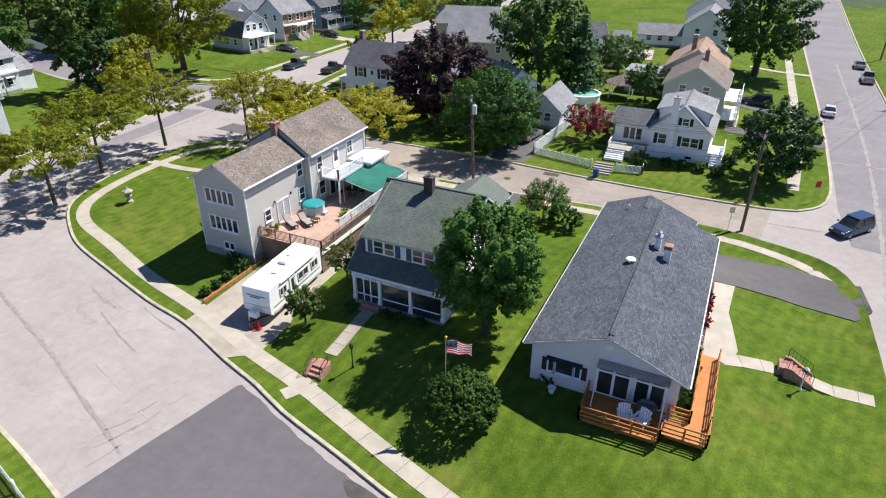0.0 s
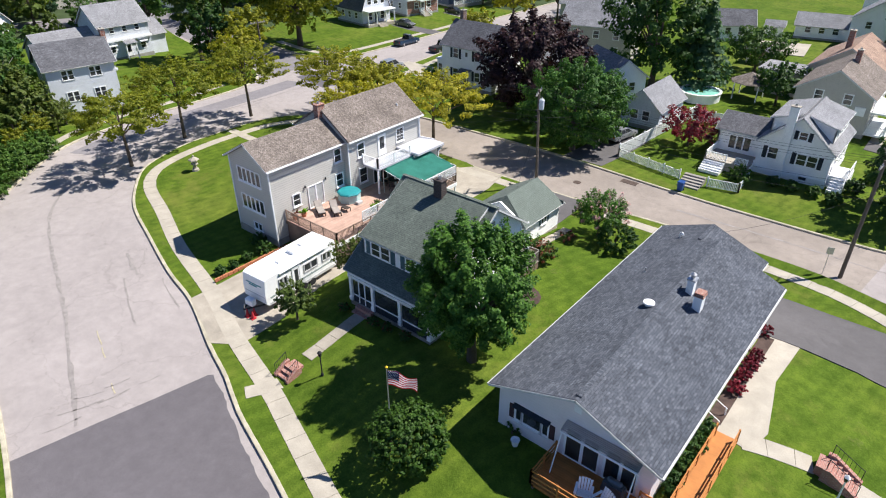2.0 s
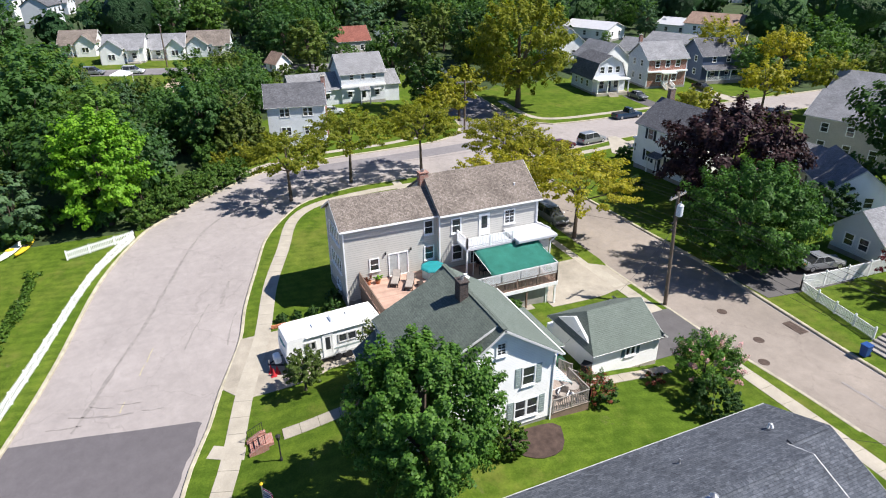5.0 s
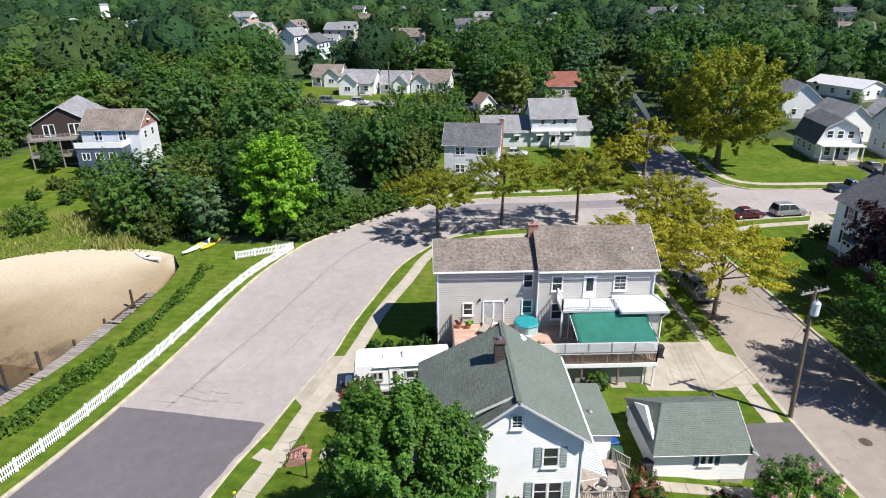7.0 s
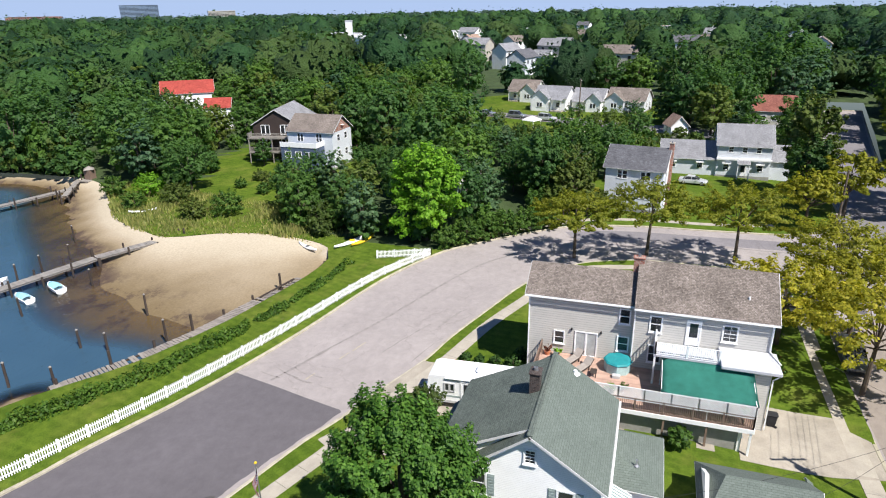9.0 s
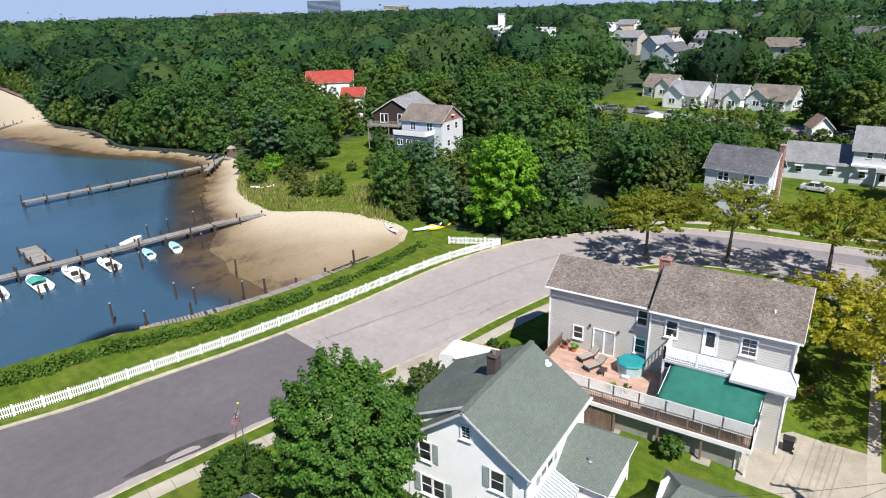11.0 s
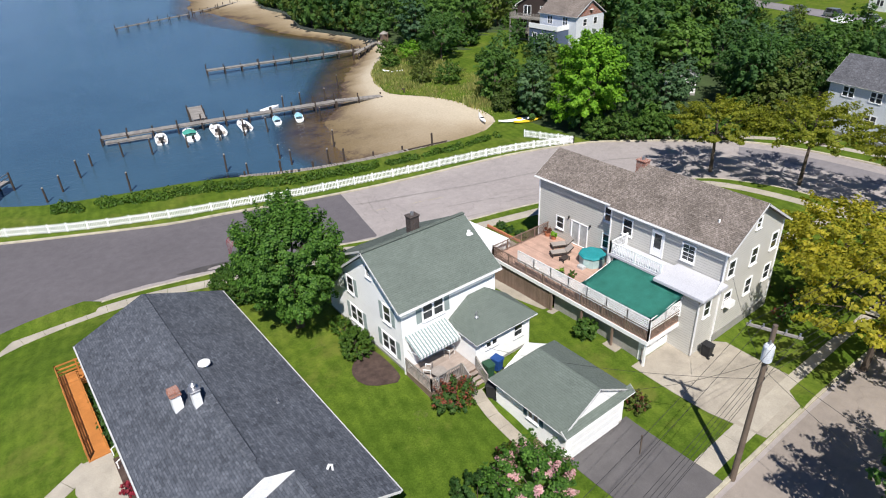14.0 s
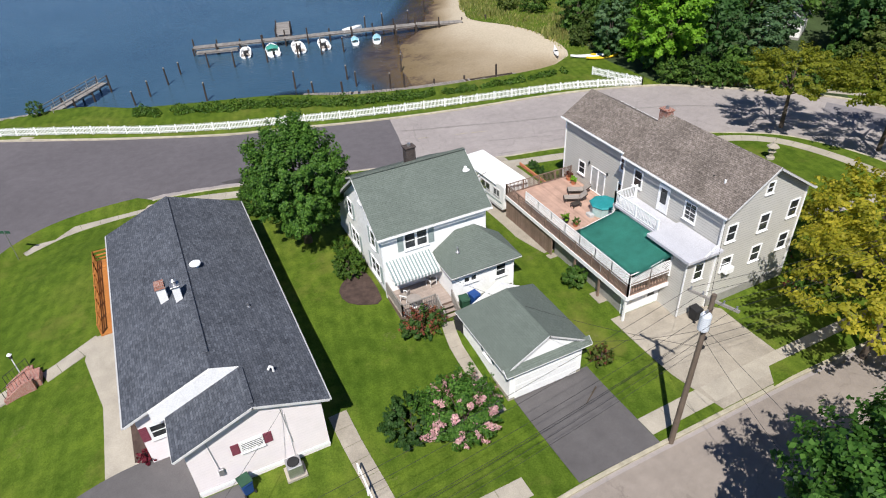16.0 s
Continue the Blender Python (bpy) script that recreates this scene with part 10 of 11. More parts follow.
# ---- shore ----
def seawall():
    t = thing("seawall", "weathered timber sea wall above the water", "sea wall", (-20, -2, 0), kind="structure")
    bm = sweep(B(), SEAWALL, [(-0.1, -2.6), (-0.1, -0.3), (-0.2, -0.3), (-0.2, -0.12), (0.15, -0.12), (0.15, -2.6)])
    bmesh.ops.recalc_face_normals(bm, faces=bm.faces)
    part("bulkhead", bm, PILING, t)
    for i, (x, y) in enumerate(SEAWALL[::4]):
        part("piling_post", tube(B(), (x, y - 0.25, -2.4), (x, y - 0.25, -0.1 + 0.12 * math.sin(i * 2.1)), 0.14, 0.13, 8), PILING, t)
    # old walkway along the foot of the wall
    line = spline([(-22.4, -1.1), (-27.7, 1.6), (-33.5, 3.9), (-41, 5.5), (-49.6, 7.0)], 0.3)
    w = thing("old_walkway", "broken grey timber walkway along the sea wall", "walkway", (-36, 4.4, -0.35))
    rnd = random.Random(8)
    me = None
    for i, (a, b) in enumerate(zip(line, line[1:])):
        if rnd.random() < 0.06 or (a[0] < -42 and rnd.random() < 0.25):
            continue
        if me is None:
            ob = part("plank", cbox(B(), (0, 0, 0), (0.27, 1.35, 0.06)), WOOD_PALE, w, world=False)
            me = ob.data
        else:
            ob = new("plank", me)
            ob.parent = w
        dip = 0.25 if a[0] < -43 else 0.0
        ob.location = Vector((a[0], a[1] - 0.35, -0.32 - dip * rnd.random())) - w.location
        ob.rotation_euler = (rnd.uniform(-0.04, 0.04) - dip * 0.4, rnd.uniform(-0.04, 0.04), math.atan2(b[1] - a[1], b[0] - a[0]) + rnd.uniform(-0.05, 0.05))
    for off in (-0.95, 0.2):
        bm = B()
        for (ax, ay), (bx, by) in zip(line[::6], line[6::6]):
            beam(bm, (ax, ay + off, -0.44), (bx, by + off, -0.44), 0.14, 0.18)
        part("stringer", bm, PILING, w)
    for i, (x, y) in enumerate(line[4::13]):
        h = (0.2, 1.1, 0.5, 1.5, 0.3)[i % 5]
        part("piling_post", tube(B(), (x, y - 1.05, -2.4), (x + 0.04, y - 1.05, h), 0.15, 0.13, 8), PILING, w)


seawall()


def pier(a, b, z, w, label, piles=True, rail=False, name="pier"):
    """A plank pier from a to b on pilings."""
    a, b = Vector((*a, z)), Vector((*b, z))
    t = thing(name, label, "pier", (a.x, a.y, z))
    d = (b - a).normalized()
    s = Vector((-d.y, d.x, 0))
    ln = (b - a).length
    n = int(ln / 0.3)
    me = None
    ang = math.atan2(d.y, d.x)
    for i in range(n):
        p = a + d * (0.3 * (i + 0.5))
        if me is None:
            ob = part("plank", cbox(B(), (0, 0, 0), (0.27, w, 0.06)), WOOD_GREY, t, world=False)
            me = ob.data
        else:
            ob = new("plank", me)
            ob.parent = t
        ob.location = p - a + Vector((0, 0, 0.01 * math.sin(i * 7.7)))
        ob.rotation_euler = (0, 0, ang + 0.012 * math.sin(i * 3.3))
    for o in (-0.4, 0.4):
        part("stringer", beam(B(), a + s * w * o - Vector((0, 0, 0.14)), b + s * w * o - Vector((0, 0, 0.14)), 0.12, 0.22), WOOD_GREY, t)
    if piles:
        k = int(ln / 3.4)
        for i in range(k + 1):
            p = a + d * (ln * i / k)
            for o in (-1, 1):
                q = p + s * (w / 2 + 0.1) * o
                part("piling", tube(B(), (q.x, q.y, -3.6), (q.x, q.y, z + (0.75 + 0.35 * math.sin(i * 5 + o) if o > 0 or i % 2 else 0.1)), 0.14, 0.12, 8), PILING, t)
            part("cross_beam", beam(B(), p - s * (w / 2 + 0.2) - Vector((0, 0, 0.3)), p + s * (w / 2 + 0.2) - Vector((0, 0, 0.3)), 0.14, 0.16), PILING, t)
    if rail:
        for o in (-1, 1):
            for h in (0.5, 0.95):
                part("rail", beam(B(), a + s * w / 2 * o + Vector((0, 0, h)), b + s * w / 2 * o + Vector((0, 0, h)), 0.06, 0.08), WOOD_GREY, t)
            k = int(ln / 2)
            for i in range(k + 1):
                p = a + d * (ln * i / k) + s * w / 2 * o
                part("post", box(B(), p.x - 0.05, p.x + 0.05, p.y - 0.05, p.y + 0.05, z - 0.1, z + 1.0), WOOD_GREY, t)
    return t


pier((-12.8, -31.2), (-47.6, -22.4), -0.25, 1.5, "long weathered plank pier with mooring piles")
pier((-47.6, -22.4), (-58.2, -17.6), -0.2, 1.5, "landward end of the weathered pier over the sand", True)
pier((-13.0, -30.0), (-19.2, -28.4), -0.75, 1.1, "low plank float beside the pier's head", False)
pier((-27.0, -29.8), (-28.8, -37.4), -0.3, 2.2, "broad plank finger float off the pier", True)
pier((-39.8, -62.0), (-74.0, -54.5), -0.2, 1.4, "second grey pier further along the shore")
pier((-68.5, -50.5), (-78, -57.5), 0.1, 1.0, "low timber groyne at the pier's root", True, False, "groyne")
pier((7.4, -12.4), (0.8, -21.0), 0.0, 1.6, "timber landing stage with rails over the water", True, True)
pier((14.5, -13.4), (8.2, -12.6), 0.05, 1.3, "plank walkway along the shore", True)
pier((-66, -148), (-95, -163), -0.4, 0.8, "distant timber groyne on the sand", True, False, "groyne")
pier((-40, -138), (-64, -147), -0.6, 0.6, "row of old piles running out from the sand", True, False, "groyne")
t = thing("boardwalk", "long reddish boardwalk above the far beach", "boardwalk", (-123.5, -251, 0))
part("deck", beam(B(), (-137, -301, 0.55), (-110, -201, 0.55), 3.0, 0.12), WOOD_BROWN, t)
for k in range(12):
    x, y = -136.5 + 2.36 * k, -299 + 8.8 * k
    part("post", box(B(), x - 0.12, x + 0.12, y - 0.12, y + 0.12, -1.8, 0.5), WOOD_GREY, t)
t = thing("beach_hut", "small grey wooden hut on posts by the pier", "hut", at(-79.5, -56.0))
part("cabin", box(B(), -80.2, -78.8, -56.7, -55.3, 0.0, 1.9), WOOD_BROWN, t)
part("roof", lathe(B(), (-79.5, -56, 1.9), [(1.25, 0), (1.2, 0.08), (0.1, 0.6)], 4), WOOD_GREY, t)
part("landing", box(B(), -80.6, -77.6, -57.2, -54.8, -0.15, 0.05), WOOD_GREY, t)


def mooring_pile(x, y, top, lean=0.0, group="mooring piles"):
    t = thing("mooring_pile", "dark weathered mooring pile standing in the bay", "mooring pile", (x, y, -3.2), group=group)
    part("shaft", tube(B(), (x, y, -3.4), (x + lean, y + lean * 0.4, top), 0.14, 0.11, 8), PILING, t)
    part("pile_cap", lathe(B(), (x + lean, y + lean * 0.4, top), [(0.13, 0), (0.12, 0.08), (0.02, 0.16)], 8), WOOD_GREY, t)


for i, (x, y) in enumerate(((-9.5, -22.6), (-13.8, -23.4), (-11.2, -9.4), (-4.6, -15.4), (-2.6, -13.2), (-17.2, -21.2), (-22.6, -7.0), (-30.0, -6.6), (-30.2, -3.4), (-37.6, -5.4), (-33.6, 0.6), (-24.2, -3.4), (-26.6, -20.0), (-30.2, -19.4), (-33.6, -18.6), (-22.0, -20.6), (-40.4, -27.5), (-43.5, -27.0), (-42.3, -17.8), (-48.5, -28.0), (-54, -33), (-7.4, -19))):
    mooring_pile(x, y, 0.35 + 0.75 * abs(math.sin(i * 2.3)), 0.12 * math.sin(i * 1.9))


def boat(x, y, rz, length, cover=None, motor=True, console=True, label="white motor boat moored at the pier"):
    """A small open motor boat: hull, deck, seats, console, outboard. Its bow points along its own +y."""
    t = thing("motor_boat", label, "boat", group="boats at the pier")
    L, W = length, length * 0.37
    bm = B()
    rows = []
    for k in range(9):
        f = k / 8
        yy = -L / 2 + L * f
        hw = W / 2 * (1.0 if f < 0.45 else math.cos((f - 0.45) / 0.55 * math.pi / 2) ** 0.75) + 0.02
        keel = -0.25 + 0.3 * max(0, f - 0.6) ** 1.4 * 2
        top = 0.42 + 0.2 * f
        rows.append([bm.verts.new(p) for p in ((-hw, yy, top), (-hw * 0.8, yy, 0.0), (0, yy, keel), (hw * 0.8, yy, 0.0), (hw, yy, top), (hw * 0.82, yy, top), (hw * 0.74, yy, 0.12), (-hw * 0.74, yy, 0.12), (-hw * 0.82, yy, top))])
    for a, b in zip(rows, rows[1:]):
        for i in range(9):
            bm.faces.new((a[i], a[(i + 1) % 9], b[(i + 1) % 9], b[i]))
    bm.faces.new(rows[0][::-1])
    bm.faces.new(rows[-1])
    bmesh.ops.recalc_face_normals(bm, faces=bm.faces)
    part("hull", bm, WHITE, t)
    if cover is not None:
        cv = B()
        rr = []
        for k in range(7):
            f = k / 6
            yy = -L * 0.3 + L * 0.68 * f if cover is not CANVAS_GREEN else -L * 0.12 + L * 0.4 * f
            hw = W * 0.46 * (1.0 if f < 0.5 else math.cos((f - 0.5) / 0.5 * math.pi / 2) ** 0.7 + 0.03)
            rr.append([cv.verts.new((hw * s, yy, 0.5 + 0.15 * f + 0.35 * (1 - abs(s)) * math.sin(math.pi * (0.15 + 0.8 * f)))) for s in (-1, -0.5, 0, 0.5, 1)])
        for a, b in zip(rr, rr[1:]):
            for i in range(4):
                cv.faces.new((a[i], a[i + 1], b[i + 1], b[i]))
        part("cover", cv, cover, t, smooth=True)
    part("foredeck", box(B(), -W * 0.34, W * 0.34, L * 0.16, L * 0.32, 0.42, 0.56, 0.03), WHITE, t)
    if console:
        part("console", box(B(), -0.32, 0.32, -L * 0.02, L * 0.08, 0.12, 0.95, 0.04), WHITE, t)
        part("windscreen", box(B(), -0.36, 0.36, L * 0.08, L * 0.09, 0.8, 1.2), GLASS, t)
        part("seat", box(B(), -0.4, 0.4, -L * 0.16, -L * 0.08, 0.12, 0.6, 0.05), BLACK, t)
        part("bench", box(B(), -W * 0.36, W * 0.36, -L * 0.44, -L * 0.34, 0.12, 0.45, 0.04), CUSHION, t)
    if motor:
        m = part("outboard", box(B(), -0.18, 0.18, -L / 2 - 0.42, -L / 2 - 0.05, 0.35, 0.95, 0.07), BLACK, t)
        part("leg", box(B(), -0.07, 0.07, -L / 2 - 0.34, -L / 2 - 0.12, -0.5, 0.36), BLACK, m)
    place(t, x, y, rz, WATER_Z + 0.1)
    return t


boat(-20.0, -26.6, 168, 4.6, None, label="small white open boat moored at the pier")
boat(-23.9, -25.2, 172, 5.6, CANVAS_GREEN, console=False, label="white boat with a green canvas cover")
boat(-27.8, -24.4, 172, 5.6, None, label="white centre-console boat moored at the pier")
boat(-31.7, -23.4, 172, 4.9, None, label="white motor boat with a raised outboard")
boat(-36.6, -22.0, 165, 3.2, BOAT_BLUE, False, False, "small dinghy under a pale blue cover")
boat(-40.0, -21.0, 160, 3.4, BOAT_BLUE, False, False, "small dinghy under a pale blue cover")
boat(-38.6, -28.6, 100, 3.4, None, False, False, "small white dinghy behind the pier")


def picket_fence():
    """White picket fence along the shore lawn."""
    line = spline([(13.5, -8.0), (3.0, -2.3), (-4, 1.8), (-11.8, 5.3), (-17.4, 7.2), (-23.2, 9.2), (-27.2, 10.4), (-36.4, 12.7), (-50.8, 16.0), (-59.4, 19.6)], 0.5)
    back = spline([(-59.4, 19.6), (-58.0, 16.6), (-56.6, 13.4)], 0.5)
    t = thing("picket_fence", "long white picket fence beside the shore road", "fence", at(-30, 11.2))
    mesh = None
    far = B()
    bars = {0.28: B(), 0.78: B()}
    count = 0
    for ln in (line, back):
        pts = [Vector((x, y, hz(x, y))) for x, y in ln]
        run = 0.0
        for a, b in zip(pts, pts[1:]):
            d = b - a
            for h in (0.28, 0.78):
                beam(bars[h], a + Vector((0, 0, h)), b + Vector((0, 0, h)), 0.04, 0.09)
            L = d.length
            while run < L:
                p = a + d * (run / L)
                ang = math.atan2(d.y, d.x)
                if mesh is None or (p.x > -46 and count < 300 and p.x < -3):
                    if mesh is None:
                        bm = B()
                        pr = [(-0.04, 0.05), (0.04, 0.05), (0.04, 0.93), (0, 1.02), (-0.04, 0.93)]
                        slab(bm, [(x, -0.012, z) for x, z in pr], 0.024)
                        ob = part("picket", bm, WHITE, t, world=False)
                        mesh = ob.data
                    else:
                        ob = new("picket", mesh)
                        ob.parent = t
                    ob.location = p - t.location
                    ob.rotation_euler = (0, 0, ang)
                    count += 1
                else:
                    e = Vector((math.cos(ang), math.sin(ang), 0)) * 0.04
                    nn = Vector((-math.sin(ang), math.cos(ang), 0)) * 0.012
                    vs = [far.verts.new(q) for q in (p - e + nn + Vector((0, 0, 0.05)), p + e + nn + Vector((0, 0, 0.05)), p + e + nn + Vector((0, 0, 0.93)), p + nn + Vector((0, 0, 1.02)), p - e + nn + Vector((0, 0, 0.93)))]
                    far.faces.new(vs)
                    ws = [far.verts.new(v.co - nn * 2) for v in vs]
                    far.faces.new(ws[::-1])
                run += 0.168
            run -= L
        for a in pts[::4]:
            part("post", box(B(), a.x - 0.06, a.x + 0.06, a.y - 0.06, a.y + 0.06, a.z - 0.2, a.z + 1.05), WHITE, t)
    for bm in bars.values():
        part("rail", bm, WHITE, t)
    tagged(part("picket", far, WHITE, t), kind="stuff")


picket_fence()


def kayak(x, y, rz, length, mat, label, deck=None):
    t = thing("kayak", label, "kayak", group="kayaks on the grass")
    bm = B()
    rows = []
    for k in range(13):
        f = k / 12
        w = length * 0.085 * math.sin(math.pi * (0.03 + 0.94 * f)) ** 0.8
        up = 0.22 * abs(2 * f - 1) ** 2.5
        rows.append([bm.verts.new((length * (f - 0.5), w * math.cos(a), up + 0.17 + 0.17 * math.sin(a))) for a in np.linspace(0, 2 * math.pi, 8, endpoint=False)])
    for a, b in zip(rows, rows[1:]):
        for i in range(8):
            bm.faces.new((a[i], a[(i + 1) % 8], b[(i + 1) % 8], b[i]))
    bm.faces.new(rows[0][::-1])
    bm.faces.new(rows[-1])
    bmesh.ops.recalc_face_normals(bm, faces=bm.faces)
    part("hull", bm, mat, t, smooth=True)
    part("cockpit", lathe(B(), (0, 0, 0.3), [(length * 0.06, 0), (length * 0.065, 0.06), (length * 0.05, 0.06)], 14), deck or BLACK, t)
    return place(t, x, y, rz)


kayak(-58.6, 2.4, 62, 4.2, WHITE, "upturned white rowing skiff on the sand")
kayak(-61.4, 9.2, 165, 4.6, YELLOW, "yellow kayak on the grass")
kayak(-60.9, 7.9, 160, 6.4, WHITE, "white racing shell on the grass", YELLOW)
kayak(-65.4, -0.5, 85, 4.4, TEAL, "teal kayak among the scrub")
kayak(-68.7, 0.4, 85, 4.2, RED, "red kayak among the scrub")
kayak(-64.4, -30.0, 130, 4.0, WHITE, "pale skiff drawn up on the shore grass")


# ---- front gardens ----
def brick_steps(x, y, rz, n, w, label, drop):
    """Brick steps with side walls and iron rails; they climb along their own +y."""
    t = thing("brick_steps", label, "steps")
    for k in range(n):
        part("tread", box(B(), -w / 2, w / 2, 0.32 * k, 0.32 * (k + 1) + 0.02, -0.3, drop * (k + 1) / n), BRICK_SOFT, t)
    L = 0.32 * n
    for s in (-1, 1):
        xx = s * (w / 2 + 0.12)
        part("side_wall", slab(B(), [(xx + 0.12, -0.1, -0.3), (xx + 0.12, L + 0.15, -0.3), (xx + 0.12, L + 0.15, drop + 0.18), (xx + 0.12, L - 0.2, drop + 0.18), (xx + 0.12, -0.1, 0.2)], 0.24), BRICK_SOFT, t)
        bm = B()
        tube(bm, (xx, 0.0, 0.2), (xx, 0.0, 1.0), 0.02)
        tube(bm, (xx, L, drop + 0.15), (xx, L, drop + 0.9), 0.02)
        tube(bm, (xx, 0.0, 0.98), (xx, L, drop + 0.88), 0.02)
        for k in range(1, 7):
            f = k / 7
            tube(bm, (xx, L * f, 0.2 + (drop) * f), (xx, L * f, 0.98 + (drop - 0.1) * f), 0.01, n=5)
        part("iron_rail", bm, BLACK, t)
    part("landing", box(B(), -w / 2, w / 2, L, L + 0.5, -0.3, drop), BRICK_SOFT, t)
    return place(t, x, y, rz, None)


brick_steps(-22.2, 26.3, 0, 3, 0.95, "red brick garden steps with iron rails", 0.5)
brick_steps(8.3, 40.0, 90, 5, 1.05, "red brick garden steps with iron rails", 0.95)
t = thing("brick_stoop", "small red brick stoop with white rails at the side door", "steps", at(0.9, 39.3))
for k in range(3):
    part("tread", box(B(), 0.46, 1.25 - 0.25 * k, 38.7 + 0.15 * k, 40.0 - 0.15 * k, 0.8, 1.05 + 0.17 * k), BRICK_SOFT, t)
for y in (38.72, 39.98):
    part("rail", beam(B(), (0.5, y, 2.4), (1.3, y, 2.0), 0.04, 0.04), WHITE, t)
    part("post", box(B(), 1.22, 1.28, y - 0.03, y + 0.03, 1.0, 2.02), WHITE, t)


def lamp_post(x, y, h, mt, label):
    t = thing("lamp_post", label, "lamp post", at(x, y))
    z = hz(x, y)
    part("post", lathe(B(), (x, y, z), [(0.09, -0.1), (0.09, 0.15), (0.045, 0.25), (0.04, h - 0.35)], 10), mt, t)
    part("lantern", lathe(B(), (x, y, z + h - 0.35), [(0.05, 0), (0.11, 0.06), (0.14, 0.32)], 6), GLASS, t)
    part("cap", lathe(B(), (x, y, z + h - 0.03), [(0.17, 0), (0.1, 0.08), (0.02, 0.16)], 6), mt, t)


lamp_post(-20.0, 27.9, 1.9, BLACK, "black garden lamp post beside the path")
lamp_post(7.6, 38.6, 1.8, WHITE, "white garden lamp post beside the steps")


def stars_flag():
    x, y = -12.25, 26.3
    z = hz(x, y)
    t = thing("flagpole", "silver flagpole with a waving striped flag", "flagpole", (x, y, z))
    part("pole", tube(B(), (x, y, z - 0.2), (x, y, 6.75), 0.045, 0.03, 10), METAL, t)
    part("finial", lathe(B(), (x, y, 6.75), [(0.03, 0), (0.08, 0.05), (0.08, 0.1), (0.02, 0.16)], 10), YELLOW, t)
    fl = None
    W, H, top = 1.5, 0.95, 6.6
    d = Vector((0.86, 0.5, 0))

    def pt(u, v, o=0.0):
        wv = 0.2 * math.sin(u * 7 + v * 2) * u
        side = Vector((-d.y, d.x, 0))
        return Vector((x, y, 0)) + d * (0.05 + u * W) + side * (wv + o) + Vector((0, 0, top - v * H - 0.42 * u * u))

    def panel(u0, u1, v0, v1, o, mt, nm, parent):
        bm = B()
        n = 14
        for k in range(n):
            a, b = u0 + (u1 - u0) * k / n, u0 + (u1 - u0) * (k + 1) / n
            bm.faces.new([bm.verts.new(q) for q in (pt(a, v1, o), pt(b, v1, o), pt(b, v0, o), pt(a, v0, o))])
        bmesh.ops.remove_doubles(bm, verts=bm.verts, dist=1e-4)
        return part(nm, bm, mt, parent, smooth=True)

    fl = panel(0, 1, 0, 1 / 13, 0, CLOTH_RED, "flag", t)
    for i in range(1, 13):
        panel(0.0, 1, i / 13, (i + 1) / 13, 0.0, CLOTH_RED if i % 2 == 0 else CLOTH_WHITE, "stripe", fl)
    for o in (-0.02, 0.02):
        panel(0, 0.4, 0, 7 / 13, o, CLOTH_NAVY, "canton", fl)
        bm = B()
        for i in range(9):
            for j in range(5 + (i + 1) % 2):
                p = pt(0.035 + 0.065 * j + (0.032 if i % 2 else 0), 0.035 + 0.055 * i, o * 1.9)
                cbox(bm, p, (0.022, 0.022, 0.03))
        part("stars", bm, CLOTH_WHITE, fl)


stars_flag()

t = thing("stone_lantern", "pale stone garden lantern on the lawn", "lantern", at(-56.6, 41.1))
z = hz(-56.6, 41.1)
part("base", lathe(B(), (-56.6, 41.1, z), [(0.42, -0.05), (0.4, 0.2), (0.22, 0.3), (0.2, 0.75)], 8), CONCRETE, t)
part("light_box", lathe(B(), (-56.6, 41.1, z + 0.75), [(0.4, 0), (0.36, 0.12), (0.28, 0.14), (0.28, 0.5)], 6), CONCRETE, t)
part("cap", lathe(B(), (-56.6, 41.1, z + 1.25), [(0.6, 0), (0.55, 0.1), (0.12, 0.35), (0.1, 0.5), (0.02, 0.58)], 6), CONCRETE, t)


